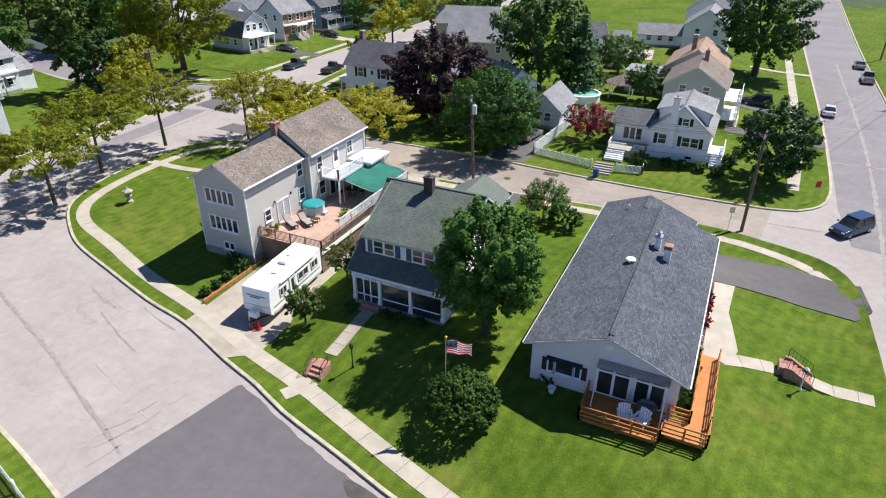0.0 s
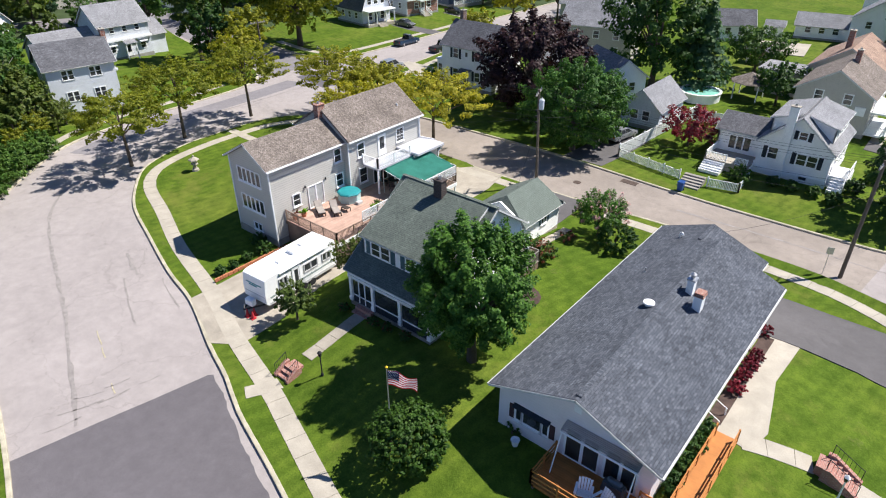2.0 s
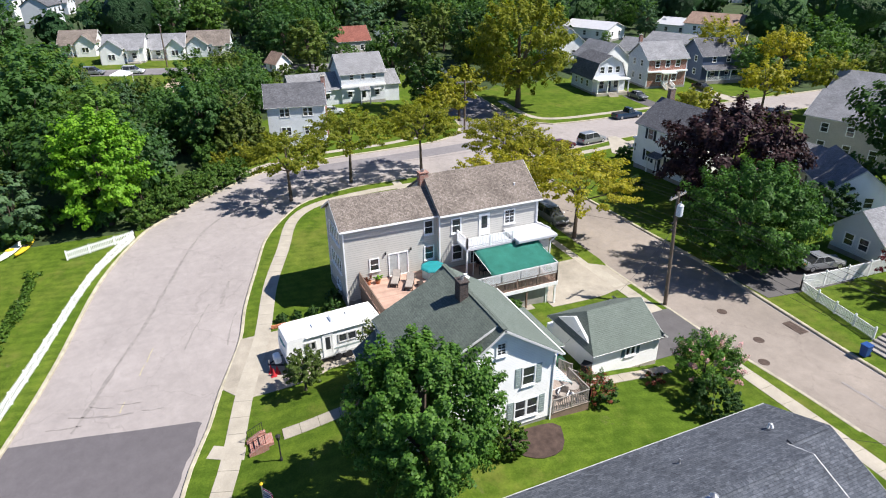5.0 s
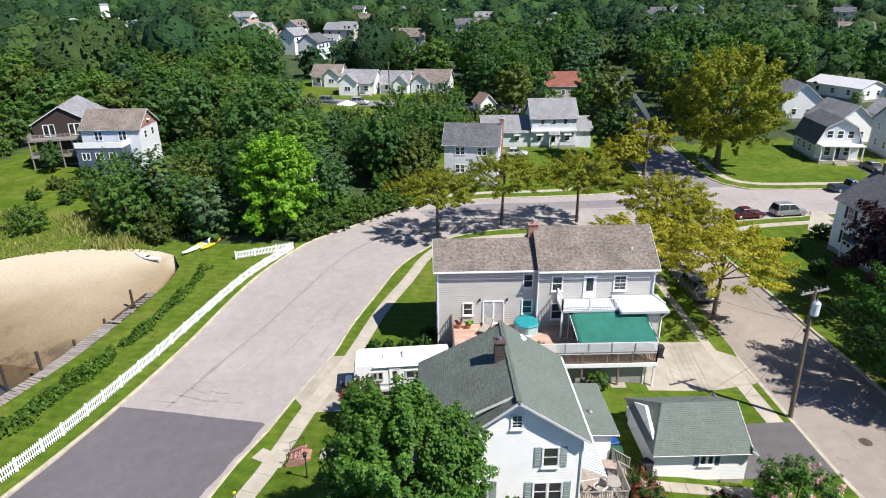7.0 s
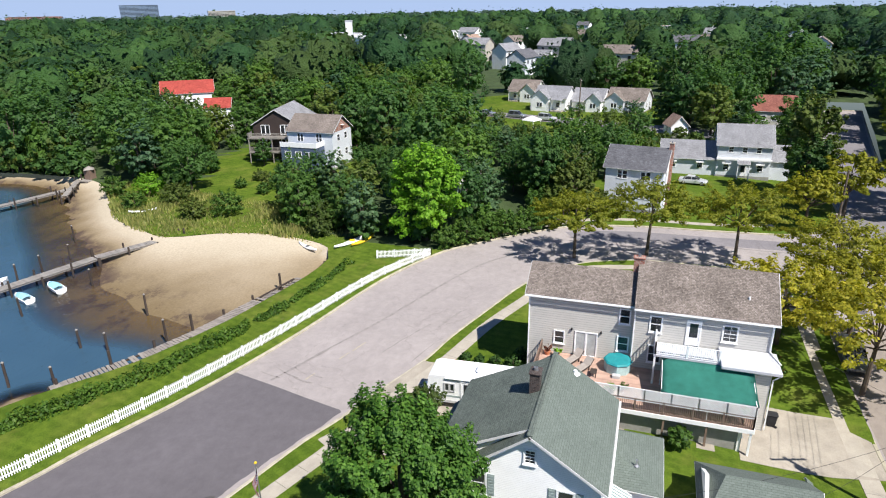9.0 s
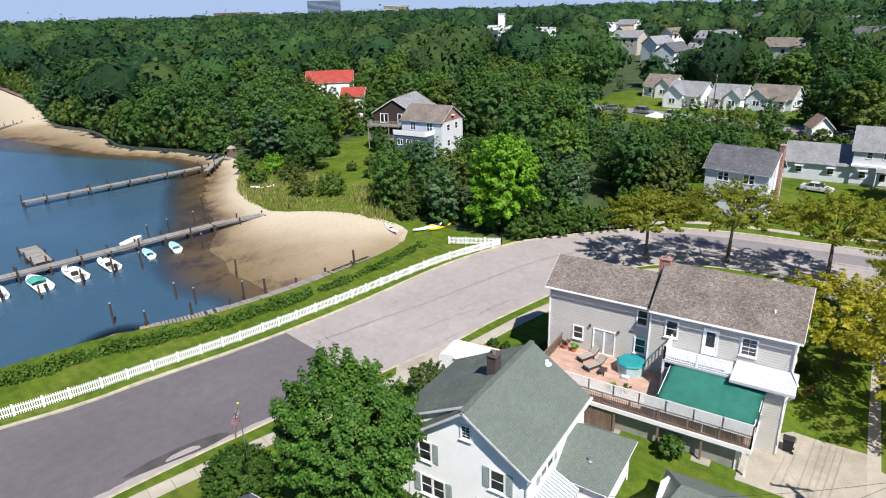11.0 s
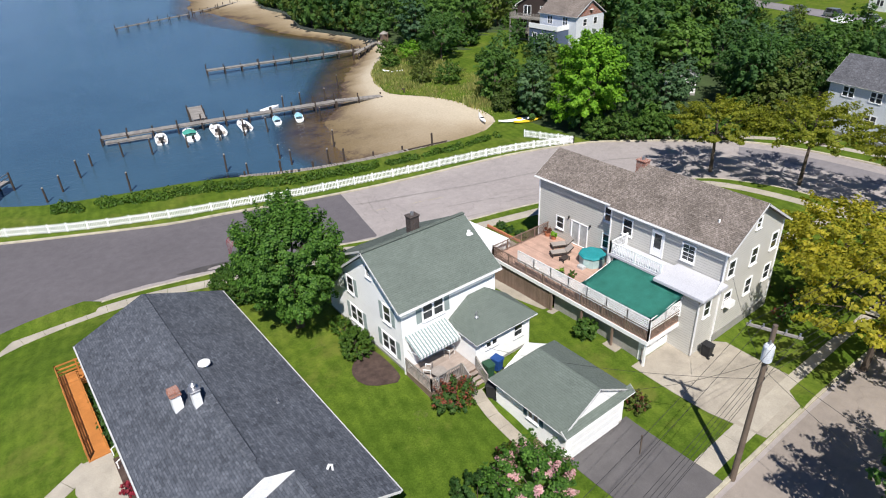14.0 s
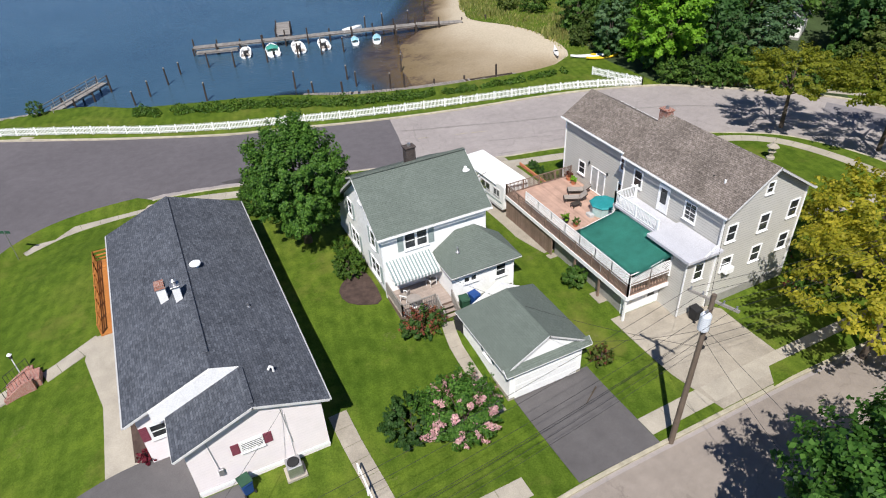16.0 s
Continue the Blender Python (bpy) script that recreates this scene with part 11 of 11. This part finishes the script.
def camper():
    t = thing("travel_trailer", "white travel trailer with blue-green markings on the driveway", "caravan")
    L, W = 7.3, 2.45
    prof = [(-L / 2, 0.75), (-L / 2 + 0.25, 0.5), (L / 2 - 0.2, 0.5), (L / 2, 0.7), (L / 2, 2.75), (L / 2 - 0.12, 2.9), (-L / 2 + 0.5, 2.9), (-L / 2 + 0.12, 2.7), (-L / 2 - 0.02, 1.7)]
    bm = slab(B(), [(W / 2, y, z) for y, z in prof], W)
    bmesh.ops.bevel(bm, geom=[e for e in bm.edges if e.calc_length() > 2.3 and abs(e.verts[0].co.x - e.verts[1].co.x) < 0.1], offset=0.06, segments=2, affect="EDGES")
    part("body", bm, WHITE, t)
    for s in (-1, 1):
        part("stripe", box(B(), s * W / 2 - 0.012, s * W / 2 + 0.012, -L / 2 + 0.4, L / 2 - 0.3, 1.05, 1.2), SHUTTER_GREEN, t)
        part("skirt", box(B(), s * W / 2 - 0.01, s * W / 2 + 0.014, -L / 2 + 0.3, L / 2 - 0.2, 0.52, 0.72), TRIM_GREY, t)
    for y, w in ((-1.9, 0.7), (0.9, 1.3), (2.6, 0.8)):
        window(t, (W / 2, y, 1.9), (1, 0), w, 0.6, 1, None, TRIM_GREY, 2, False)
    window(t, (-W / 2, 0.2, 1.9), (-1, 0), 1.4, 0.6, 1, None, TRIM_GREY, 2, False)
    door(t, (W / 2, -0.6, 0.6), (1, 0), 0.62, 1.85)
    part("awning_roll", tube(B(), (W / 2 + 0.08, -2.2, 2.72), (W / 2 + 0.08, 2.6, 2.72), 0.07), WHITE, t)
    for x, y in ((0.2, -1.2), (-0.3, 1.6)):
        part("roof_vent", box(B(), x - 0.25, x + 0.25, y - 0.25, y + 0.25, 2.9, 3.02, 0.03), WHITE, t)
    part("roof_air_unit", box(B(), -0.4, 0.4, 0.0, 1.0, 2.9, 3.16, 0.08), WHITE, t)
    bm = B()
    for k, (a, b, h) in enumerate(((-0.8, 0.1, 0.08), (-0.55, 0.35, 0.1), (-0.85, 0.8, 0.07))):
        slab(bm, [(a, -L / 2 - 0.0, 1.75 + 0.17 * k), (b, -L / 2 - 0.0, 1.75 + 0.17 * k), (b, -L / 2 + 0.02, 1.75 + 0.17 * k + h), (a, -L / 2 + 0.02, 1.75 + 0.17 * k + h)], 0.03)
    part("front_marking", bm, TEAL, t, "plain blue-green bars")
    part("front_panel", slab(B(), [(-1.1, -L / 2 - 0.012, 1.25), (1.1, -L / 2 - 0.012, 1.25), (1.1, -L / 2 - 0.012, 1.45), (-1.1, -L / 2 - 0.012, 1.45)], 0.03), TRIM_GREY, t)
    part("gas_cover", box(B(), -0.42, 0.42, -L / 2 - 0.75, -L / 2 - 0.25, 0.55, 1.15, 0.1), WHITE, t)
    for s in (-1, 1):
        part("drawbar", beam(B(), (s * 0.8, -L / 2 + 0.2, 0.5), (0, -L / 2 - 1.2, 0.5), 0.08, 0.1), BLACK, t)
        for y in (0.1, 0.95):
            wl = lathe(B(), (0, 0, -0.1), [(0.25, 0), (0.36, 0.02), (0.36, 0.18), (0.25, 0.2)], 16)
            wl.transform(Matrix.Translation((s * (W / 2 - 0.08), y, 0.36)) @ Matrix.Rotation(math.pi / 2, 4, "Y"))
            part("wheel", wl, BLACK, t)
    part("jack", tube(B(), (0, -L / 2 - 1.1, 0), (0, -L / 2 - 1.1, 0.9), 0.04), METAL, t)
    return place(t, -30.1, 33.6, 4, hz(-30.1, 33.6) + 0.02)


camper()
for x, y in ((-29.6, 28.9), (-29.1, 29.0), (-29.3, 29.3)):
    t = thing("traffic_cone", "orange traffic cone with a white band", "traffic cone", at(x, y), group="traffic cones")
    z = hz(x, y) + 0.03
    c = part("cone", lathe(B(), (x, y, z + 0.04), [(0.15, 0), (0.03, 0.62), (0.02, 0.64)], 12), RED, t)
    part("base", box(B(), x - 0.2, x + 0.2, y - 0.2, y + 0.2, z, z + 0.045), RED, t)
    part("band", lathe(B(), (x, y, z + 0.3), [(0.098, 0), (0.074, 0.13)], 12), WHITE, t)
# brick edging between driveway and lawn
t = thing("garden_edging", "low edging of tan bricks along the driveway", "edging", at(-35.4, 33))
me = None
for i in range(30):
    y = 30.0 + 0.24 * i
    if me is None:
        ob = part("brick", cbox(B(), (0, 0, 0), (0.14, 0.22, 0.3), 0.015), CLAY, t, world=False)
        me = ob.data
    else:
        ob = new("brick", me)
        ob.parent = t
    ob.location = (-35.42 - t.location.x + 0.02 * math.sin(i * 3.1), y - t.location.y, 0.1 + 0.01 * math.sin(i * 5))


# ---- deck furniture ----
def adirondack(x, y, z, rz):
    t = thing("garden_chair", "white plastic slatted garden chair on the deck", "chair", group="white chairs on the deck")
    for i in range(5):
        u = -0.26 + 0.13 * i
        h = 0.95 - 0.5 * u * u * 2
        part("back_slat", slab(B(), [(u - 0.055, 0.22, 0.32), (u + 0.055, 0.22, 0.32), (u * 1.15 + 0.06, 0.48, h), (u * 1.15 - 0.06, 0.48, h)], 0.025), WHITE, t)
        part("seat_slat", slab(B(), [(-0.3, -0.3 + 0.11 * i, 0.42 - 0.022 * i), (0.3, -0.3 + 0.11 * i, 0.42 - 0.022 * i), (0.3, -0.2 + 0.11 * i, 0.40 - 0.022 * i), (-0.3, -0.2 + 0.11 * i, 0.40 - 0.022 * i)], 0.025), WHITE, t)
    for s in (-1, 1):
        part("arm", box(B(), s * 0.38 - 0.07, s * 0.38 + 0.07, -0.38, 0.38, 0.56, 0.59, 0.01), WHITE, t)
        part("leg", box(B(), s * 0.36 - 0.03, s * 0.36 + 0.03, -0.34, -0.26, 0, 0.56), WHITE, t)
        part("leg", slab(B(), [(s * 0.34 + 0.02, -0.26, 0.36), (s * 0.34 + 0.02, 0.45, 0.0), (s * 0.34 + 0.02, 0.5, 0.06), (s * 0.34 + 0.02, -0.2, 0.46)], 0.04), WHITE, t)
    place(t, x, y, rz, z)


adirondack(-2.15, 29.45, 1.92, 18)
adirondack(-1.2, 29.5, 1.92, -22)
t = thing("barbecue", "gas barbecue under a dark grey cover", "barbecue", (-1.1, 30.55, 1.92))
bm = box(B(), -1.75, -0.45, 30.3, 30.85, 1.95, 2.75)
for v in bm.verts:
    if v.co.z > 2.5:
        v.co.x = -1.1 + (v.co.x + 1.1) * 0.85
        v.co.y = 30.57 + (v.co.y - 30.57) * 0.8
bmesh.ops.bevel(bm, geom=bm.edges[:], offset=0.08, segments=2, affect="EDGES")
part("cover", bm, GREYP, t)
part("hood", box(B(), -1.5, -0.7, 30.4, 30.75, 2.72, 2.95, 0.1), GREYP, t)
t = thing("folding_chair", "grey round-backed chair beside the rail", "chair", (0.1, 30.3, 1.92))
part("seat", box(B(), -0.25, 0.25, 30.1, 30.5, 2.3, 2.35, 0.02), TRIM_GREY, t)
part("backrest", box(B(), 0.2, 0.25, 30.05, 30.55, 2.35, 2.95, 0.02), TRIM_GREY, t)
for dx in (-0.2, 0.2):
    for y in (30.13, 30.47):
        part("leg", tube(B(), (dx, y, 1.92), (dx, y, 2.32), 0.015), BLACK, t)
t = thing("flower_pot", "white flower pot by the wall", "pot", at(-6.8, 30.4))
part("pot", lathe(B(), (-6.8, 30.4, hz(-6.8, 30.4)), [(0.16, 0), (0.24, 0.4), (0.27, 0.42), (0.22, 0.42), (0.2, 0.3)], 14), WHITE, t)
bush("climbing_plant", "sparse climbing plant on the wall", (-7.4, 31.0, hz(-7.4, 31)), (0.75, 0.12, 0.35), LEAF_MID, 160, 0.1, 401, 8)


def lounger(x, y, z, rz):
    t = thing("sun_lounger", "dark wicker sun lounger with a pale cushion", "lounger", group="loungers on the raised deck")
    part("seat_frame", box(B(), -0.34, 0.34, -0.95, 0.35, 0.24, 0.34, 0.02), WICKER, t)
    part("backrest_frame", slab(B(), [(-0.34, 0.35, 0.3), (0.34, 0.35, 0.3), (0.34, 0.9, 0.78), (-0.34, 0.9, 0.78)], 0.07), WICKER, t)
    m = part("mattress", box(B(), -0.31, 0.31, -0.9, 0.34, 0.34, 0.42, 0.03), CUSHION, t)
    part("back_cushion", slab(B(), [(-0.31, 0.36, 0.39), (0.31, 0.36, 0.39), (0.31, 0.86, 0.83), (-0.31, 0.86, 0.83)], 0.08), CUSHION, m)
    for dx in (-0.3, 0.3):
        for dy in (-0.85, 0.3):
            part("leg", box(B(), dx - 0.04, dx + 0.04, dy - 0.04, dy + 0.04, 0, 0.25), WICKER, t)
    place(t, x, y, rz, z)


lounger(-34.5, 40.4, 2.6, 62)
lounger(-33.5, 41.3, 2.6, 62)
t = thing("side_table", "low dark wicker table", "table", (-33.0, 42.1, 2.6))
part("tabletop", box(B(), -33.4, -32.6, 41.85, 42.35, 2.9, 2.96, 0.02), WICKER, t)
for dx in (-0.35, 0.35):
    for dy in (-0.2, 0.2):
        part("leg", box(B(), -33.0 + dx - 0.03, -33.0 + dx + 0.03, 42.1 + dy - 0.03, 42.1 + dy + 0.03, 2.6, 2.9), WICKER, t)


def pot_plant(x, y, z, r, mt, seed, pot=CLAY, label="terracotta pot with a leafy plant"):
    t = thing("pot_plant", label, "pot plant", (x, y, z))
    part("pot", lathe(B(), (x, y, z), [(r * 0.7, 0), (r, r * 1.2), (r * 1.1, r * 1.3), (r * 0.9, r * 1.3), (r * 0.85, r)], 14), pot, t)
    rng = np.random.default_rng(seed)
    pos, nrm, _ = crown_points(rng, 140, (r * 1.5, r * 1.5, r * 1.2), r * 2.1, 8, 0.5)
    v, f = leaf_quads(rng, pos, nrm, 0.09)
    o = new("leaves", mesh_of("leaves", v, f, mt))
    o.parent = t


pot_plant(-35.1, 38.2, 2.6, 0.26, BLOOM_RUST, 410)
pot_plant(-35.0, 39.0, 2.6, 0.24, LEAF_LIME, 411)
pot_plant(-31.0, 43.6, 2.6, 0.24, LEAF_LIME, 412, BLACK)
pot_plant(-31.3, 44.4, 2.6, 0.22, LEAF_MID, 413)
pot_plant(-29.6, 52.4, 3.3, 0.2, LEAF_LIME, 414, WOOD_BROWN, "railing planter with a leafy plant")
t = thing("hot_tub", "octagonal pale aqua hot tub with a teal cover", "hot tub", (-34.35, 43.8, 2.6))
part("tub", lathe(B(), (-34.35, 43.8, 2.6), [(1.02, 0), (1.05, 0.75), (1.0, 0.8)], 8), TUB, t)
part("cover", lathe(B(), (-34.35, 43.8, 3.38), [(1.1, 0), (1.12, 0.06), (1.0, 0.16), (0.05, 0.22)], 8), TEAL, t)
part("step", box(B(), -33.3, -32.9, 43.5, 44.1, 2.6, 2.85, 0.02), TRIM_GREY, t)
t = thing("patio_table", "round patio table with chairs in the canopy's shade", "table", (-33.2, 48.6, 2.6))
part("tabletop", lathe(B(), (-33.2, 48.6, 3.3), [(0.62, 0), (0.62, 0.04)], 18), WICKER, t)
part("pedestal", lathe(B(), (-33.2, 48.6, 2.6), [(0.3, 0), (0.05, 0.05), (0.05, 0.7)], 10), WICKER, t)
for i in range(4):
    a = i * math.pi / 2 + 0.5
    cx, cy = -33.2 + 1.0 * math.cos(a), 48.6 + 1.0 * math.sin(a)
    if i == 0:
        ch = thing("patio_chair", "dark wicker patio chair", "chair", (cx, cy, 2.6), group="patio chairs")
        part("seat", box(B(), -0.24, 0.24, -0.24, 0.24, 0.4, 0.46, 0.02), WICKER, ch, world=False)
        part("backrest", box(B(), 0.2, 0.26, -0.24, 0.24, 0.46, 0.92, 0.02), WICKER, ch, world=False)
        for sx in (-0.2, 0.2):
            for sy in (-0.2, 0.2):
                part("leg", box(B(), sx - 0.02, sx + 0.02, sy - 0.02, sy + 0.02, 0, 0.4), WICKER, ch, world=False)
        ch.rotation_euler = (0, 0, a)
    else:
        copy_thing(ch, Matrix.LocRotScale((cx, cy, 2.6), Euler((0, 0, a)), None))
# things on the small back deck
for x, y, rz in ((-18.9, 44.7, 200), (-16.6, 45.4, 40)):
    t = thing("patio_armchair", "white and tan patio armchair on the back deck", "chair", group="back deck chairs")
    part("seat", box(B(), -0.26, 0.26, -0.26, 0.26, 0.36, 0.46, 0.03), CUSHION, t)
    part("backrest", box(B(), -0.26, 0.26, 0.22, 0.3, 0.46, 0.95, 0.03), CUSHION, t)
    for s in (-1, 1):
        part("arm", box(B(), s * 0.3 - 0.03, s * 0.3 + 0.03, -0.26, 0.28, 0.6, 0.64), WHITE, t)
        for dy in (-0.22, 0.24):
            part("leg", tube(B(), (s * 0.28, dy, 0), (s * 0.28, dy, 0.6), 0.018), WHITE, t)
    place(t, x, y, rz, 1.9)
t = thing("glass_table", "small pale garden table on the back deck", "table", (-16.9, 46.2, 1.9))
part("tabletop", lathe(B(), (-16.9, 46.2, 2.55), [(0.5, 0), (0.5, 0.03)], 18), CUSHION, t)
part("pedestal", lathe(B(), (-16.9, 46.2, 1.9), [(0.25, 0), (0.04, 0.04), (0.04, 0.65)], 8), WHITE, t)


def wheelie_bin(x, y, rz, mt, label, lid=None, z=None):
    t = thing("wheelie_bin", label, "bin", group="wheeled bins")
    bm = box(B(), -0.3, 0.3, -0.34, 0.34, 0.06, 0.98)
    for v in bm.verts:
        if v.co.z < 0.5:
            v.co.x *= 0.8
            v.co.y *= 0.78
    bmesh.ops.bevel(bm, geom=bm.edges[:], offset=0.03, segments=1, affect="EDGES")
    part("tub", bm, mt, t)
    l = part("lid", box(B(), -0.33, 0.33, -0.38, 0.36, 0.98, 1.06, 0.03), lid or mt, t)
    part("handle", tube(B(), (-0.25, 0.4, 0.98), (0.25, 0.4, 0.98), 0.02), mt, t)
    for s in (-1, 1):
        wl = lathe(B(), (0, 0, -0.03), [(0.11, 0), (0.11, 0.06)], 12)
        wl.transform(Matrix.Translation((s * 0.27, 0.3, 0.11)) @ Matrix.Rotation(math.pi / 2, 4, "Y"))
        part("wheel", wl, BLACK, t)
    place(t, x, y, rz, z)


wheelie_bin(-20.9, 47.3, 10, BIN_BLUE, "blue wheeled recycling bin by the wing")
wheelie_bin(-20.1, 47.35, -5, BIN_GREEN, "green wheeled bin beside the deck stairs")
wheelie_bin(-19.0, 48.9, 30, BLACK, "black wheeled bin beside the path")
wheelie_bin(-3.75, 54.0, 15, BIN_BLUE, "blue wheeled bin with a green lid by the gable", BIN_GREEN)
wheelie_bin(-33.6, 54.9, 0, BLACK, "black wheeled bin on the parking apron")
wheelie_bin(-13.4, 70.2, 0, BIN_BLUE, "blue wheeled bin on the verge")
wheelie_bin(11.0, 95.0, 0, BLACK, "black wheeled bin at the avenue verge")
t = thing("air_conditioner", "grey outdoor air-conditioning unit on a pad", "air conditioner", at(-6.3, 54.0))
z = hz(-6.3, 54)
part("pad", box(B(), -6.85, -5.75, 53.55, 54.55, z - 0.05, z + 0.1), CONCRETE, t)
part("casing", box(B(), -6.7, -5.9, 53.65, 54.45, z + 0.1, z + 0.9, 0.03), METAL, t)
part("fan_guard", lathe(B(), (-6.3, 54.05, z + 0.9), [(0.33, 0), (0.33, 0.03), (0.28, 0.05), (0.05, 0.05)], 20), BLACK, t)
t = thing("step_rail", "white hand rail beside the back steps", "railing", at(-9.3, 57.2))
for y in (55.6, 57.0, 58.4):
    part("post", box(B(), -9.35, -9.27, y - 0.04, y + 0.04, hz(-9.3, y) - 0.1, hz(-9.3, y) + 0.9), WHITE, t)
part("rail", beam(B(), (-9.31, 55.6, hz(-9.3, 55.6) + 0.9), (-9.31, 58.4, hz(-9.3, 58.4) + 0.9), 0.08, 0.06), WHITE, t)


# ---- poles and wires ----
def utility_pole(x, y, h, lean, arm, label, transformer=False):
    t = thing("utility_pole", label, "utility pole", at(x, y))
    z = hz(x, y)
    topv = Vector((x + lean[0], y + lean[1], z + h))
    part("pole", tube(B(), (x, y, z - 0.3), topv, 0.17, 0.12, 12), WOOD_POLE, t)
    a = Vector((arm[0], arm[1], 0)).normalized()
    c = topv - Vector((0, 0, 0.35))
    part("crossarm", beam(B(), c - a * 1.25, c + a * 1.25, 0.1, 0.13), WOOD_GREY, t)
    ends = []
    for s in (-1.1, -0.5, 0.5, 1.1):
        p = c + a * s
        part("insulator", lathe(B(), (p.x, p.y, p.z + 0.06), [(0.04, 0), (0.06, 0.05), (0.03, 0.12), (0.05, 0.18)], 8), METAL, t)
        ends.append(p + Vector((0, 0, 0.2)))
    if transformer:
        q = c - Vector((0, 0, 1.1)) + Vector((0.33, 0.1, 0))
        tr = part("transformer", lathe(B(), (q.x, q.y, q.z - 0.5), [(0.24, 0), (0.27, 0.05), (0.27, 0.9), (0.2, 1.0)], 14), SIDING_LIGHT, t, "pale grey cylindrical transformer")
        part("bushing", lathe(B(), (q.x, q.y, q.z + 0.5), [(0.05, 0), (0.07, 0.1), (0.03, 0.25)], 8), METAL, tr)
        part("bracket", box(B(), q.x - 0.3, q.x - 0.1, q.y - 0.1, q.y + 0.1, q.z - 0.2, q.z + 0.1), METAL, t)
    for zz in (1.8, 2.4, 3.0):
        p = c - Vector((0, 0, zz))
        ends.append(p)
        part("cable_clamp", box(B(), p.x - 0.16, p.x + 0.16, p.y - 0.1, p.y + 0.1, p.z - 0.08, p.z + 0.08), BLACK, t)
    return ends


def wire(a, b, sag, r=0.01, name="overhead_wire"):
    a, b = Vector(a), Vector(b)
    cu = bpy.data.curves.new(name, "CURVE")
    cu.dimensions, cu.bevel_depth, cu.bevel_resolution = "3D", r, 1
    sp = cu.splines.new("POLY")
    n = 16
    sp.points.add(n)
    for i in range(n + 1):
        f = i / n
        p = a.lerp(b, f) - Vector((0, 0, sag * 4 * f * (1 - f)))
        sp.points[i].co = (*p, 1)
    cu.materials.append(BLACK)
    tagged(new(name, cu), "thin black overhead cable", "cable", group="overhead cables")


P1 = utility_pole(-25.4, 61.7, 10.0, (-0.5, -0.05), (-0.35, 1), "tall wooden utility pole with transformer on the kerb strip", True)
P2 = utility_pole(2.95, 62.9, 9.6, (0.0, 1.4), (0.1, 1), "leaning wooden utility pole beside the side street")
P3 = utility_pole(-59.2, 63.0, 9.0, (0, 0), (1, 0.1), "wooden utility pole at the junction")
P4 = utility_pole(23.6, 122, 9.0, (0.6, 0), (1, 0), "wooden utility pole on the avenue")
P5 = utility_pole(24.5, 158, 9.0, (0, 0), (1, 0), "wooden utility pole on the avenue")
P6 = utility_pole(-153.0, 26.6, 9.5, (0, 0), (1, 0.3), "wooden utility pole on the far side street")
P7 = utility_pole(-82.5, 69.5, 8.5, (0, 0), (0.2, 1), "wooden utility pole at the junction")
for a, b in zip(P1, P2):
    wire(a, b, 0.7)
for a, b in zip(P1, P3):
    wire(a, b, 0.8)
for a, b in zip(P3[:4], P7[:4]):
    wire(a, b, 0.6)
for a, b in zip(P2[::2], P4[::2]):
    wire(a, b, 1.2)
for a, b in zip(P4, P5):
    wire(a, b, 0.7)
wire(P1[5], (-35.0, 54.4, 7.4), 0.5)
wire(P1[4], (-21.5, 55.3, 4.4), 0.5)
wire(P1[6], (-19.3, 46.8, 3.8), 0.6)
wire(P2[5], (-6.5, 53.4, 4.7), 0.6)
wire(P1[5], (-24.0, 72.0, 6.0), 0.4)
wire(P1[4], (-27.5, 83.6, 3.4), 0.5)


def street_sign(x, y, rz, label, mt, w, h, top):
    t = thing("street_sign", label, "sign")
    part("post", tube(B(), (0, 0, -0.2), (0, 0, top), 0.03), METAL, t)
    part("plate", box(B(), -w / 2, w / 2, -0.035, -0.02, top - h, top, 0.0), mt, t)
    place(t, x, y, rz)


street_sign(1.7, 62.6, 20, "plain grey street sign seen from behind", METAL, 0.5, 0.6, 2.3)
street_sign(9.6, 73.6, 40, "red stop sign on a steel post", RED, 0.7, 0.7, 2.4)
street_sign(8.8, 22.6, -30, "green street name sign with plain bars", BIN_GREEN, 0.9, 0.25, 2.8)
t = thing("yard_debris", "broken branch lying on the grass", "branch", at(-23.6, 57.0))
part("branch", tube(B(), (-24.2, 56.6, hz(-24.2, 56.6) + 0.06), (-22.9, 57.4, hz(-22.9, 57.4) + 0.08), 0.05, 0.03), BARK, t)
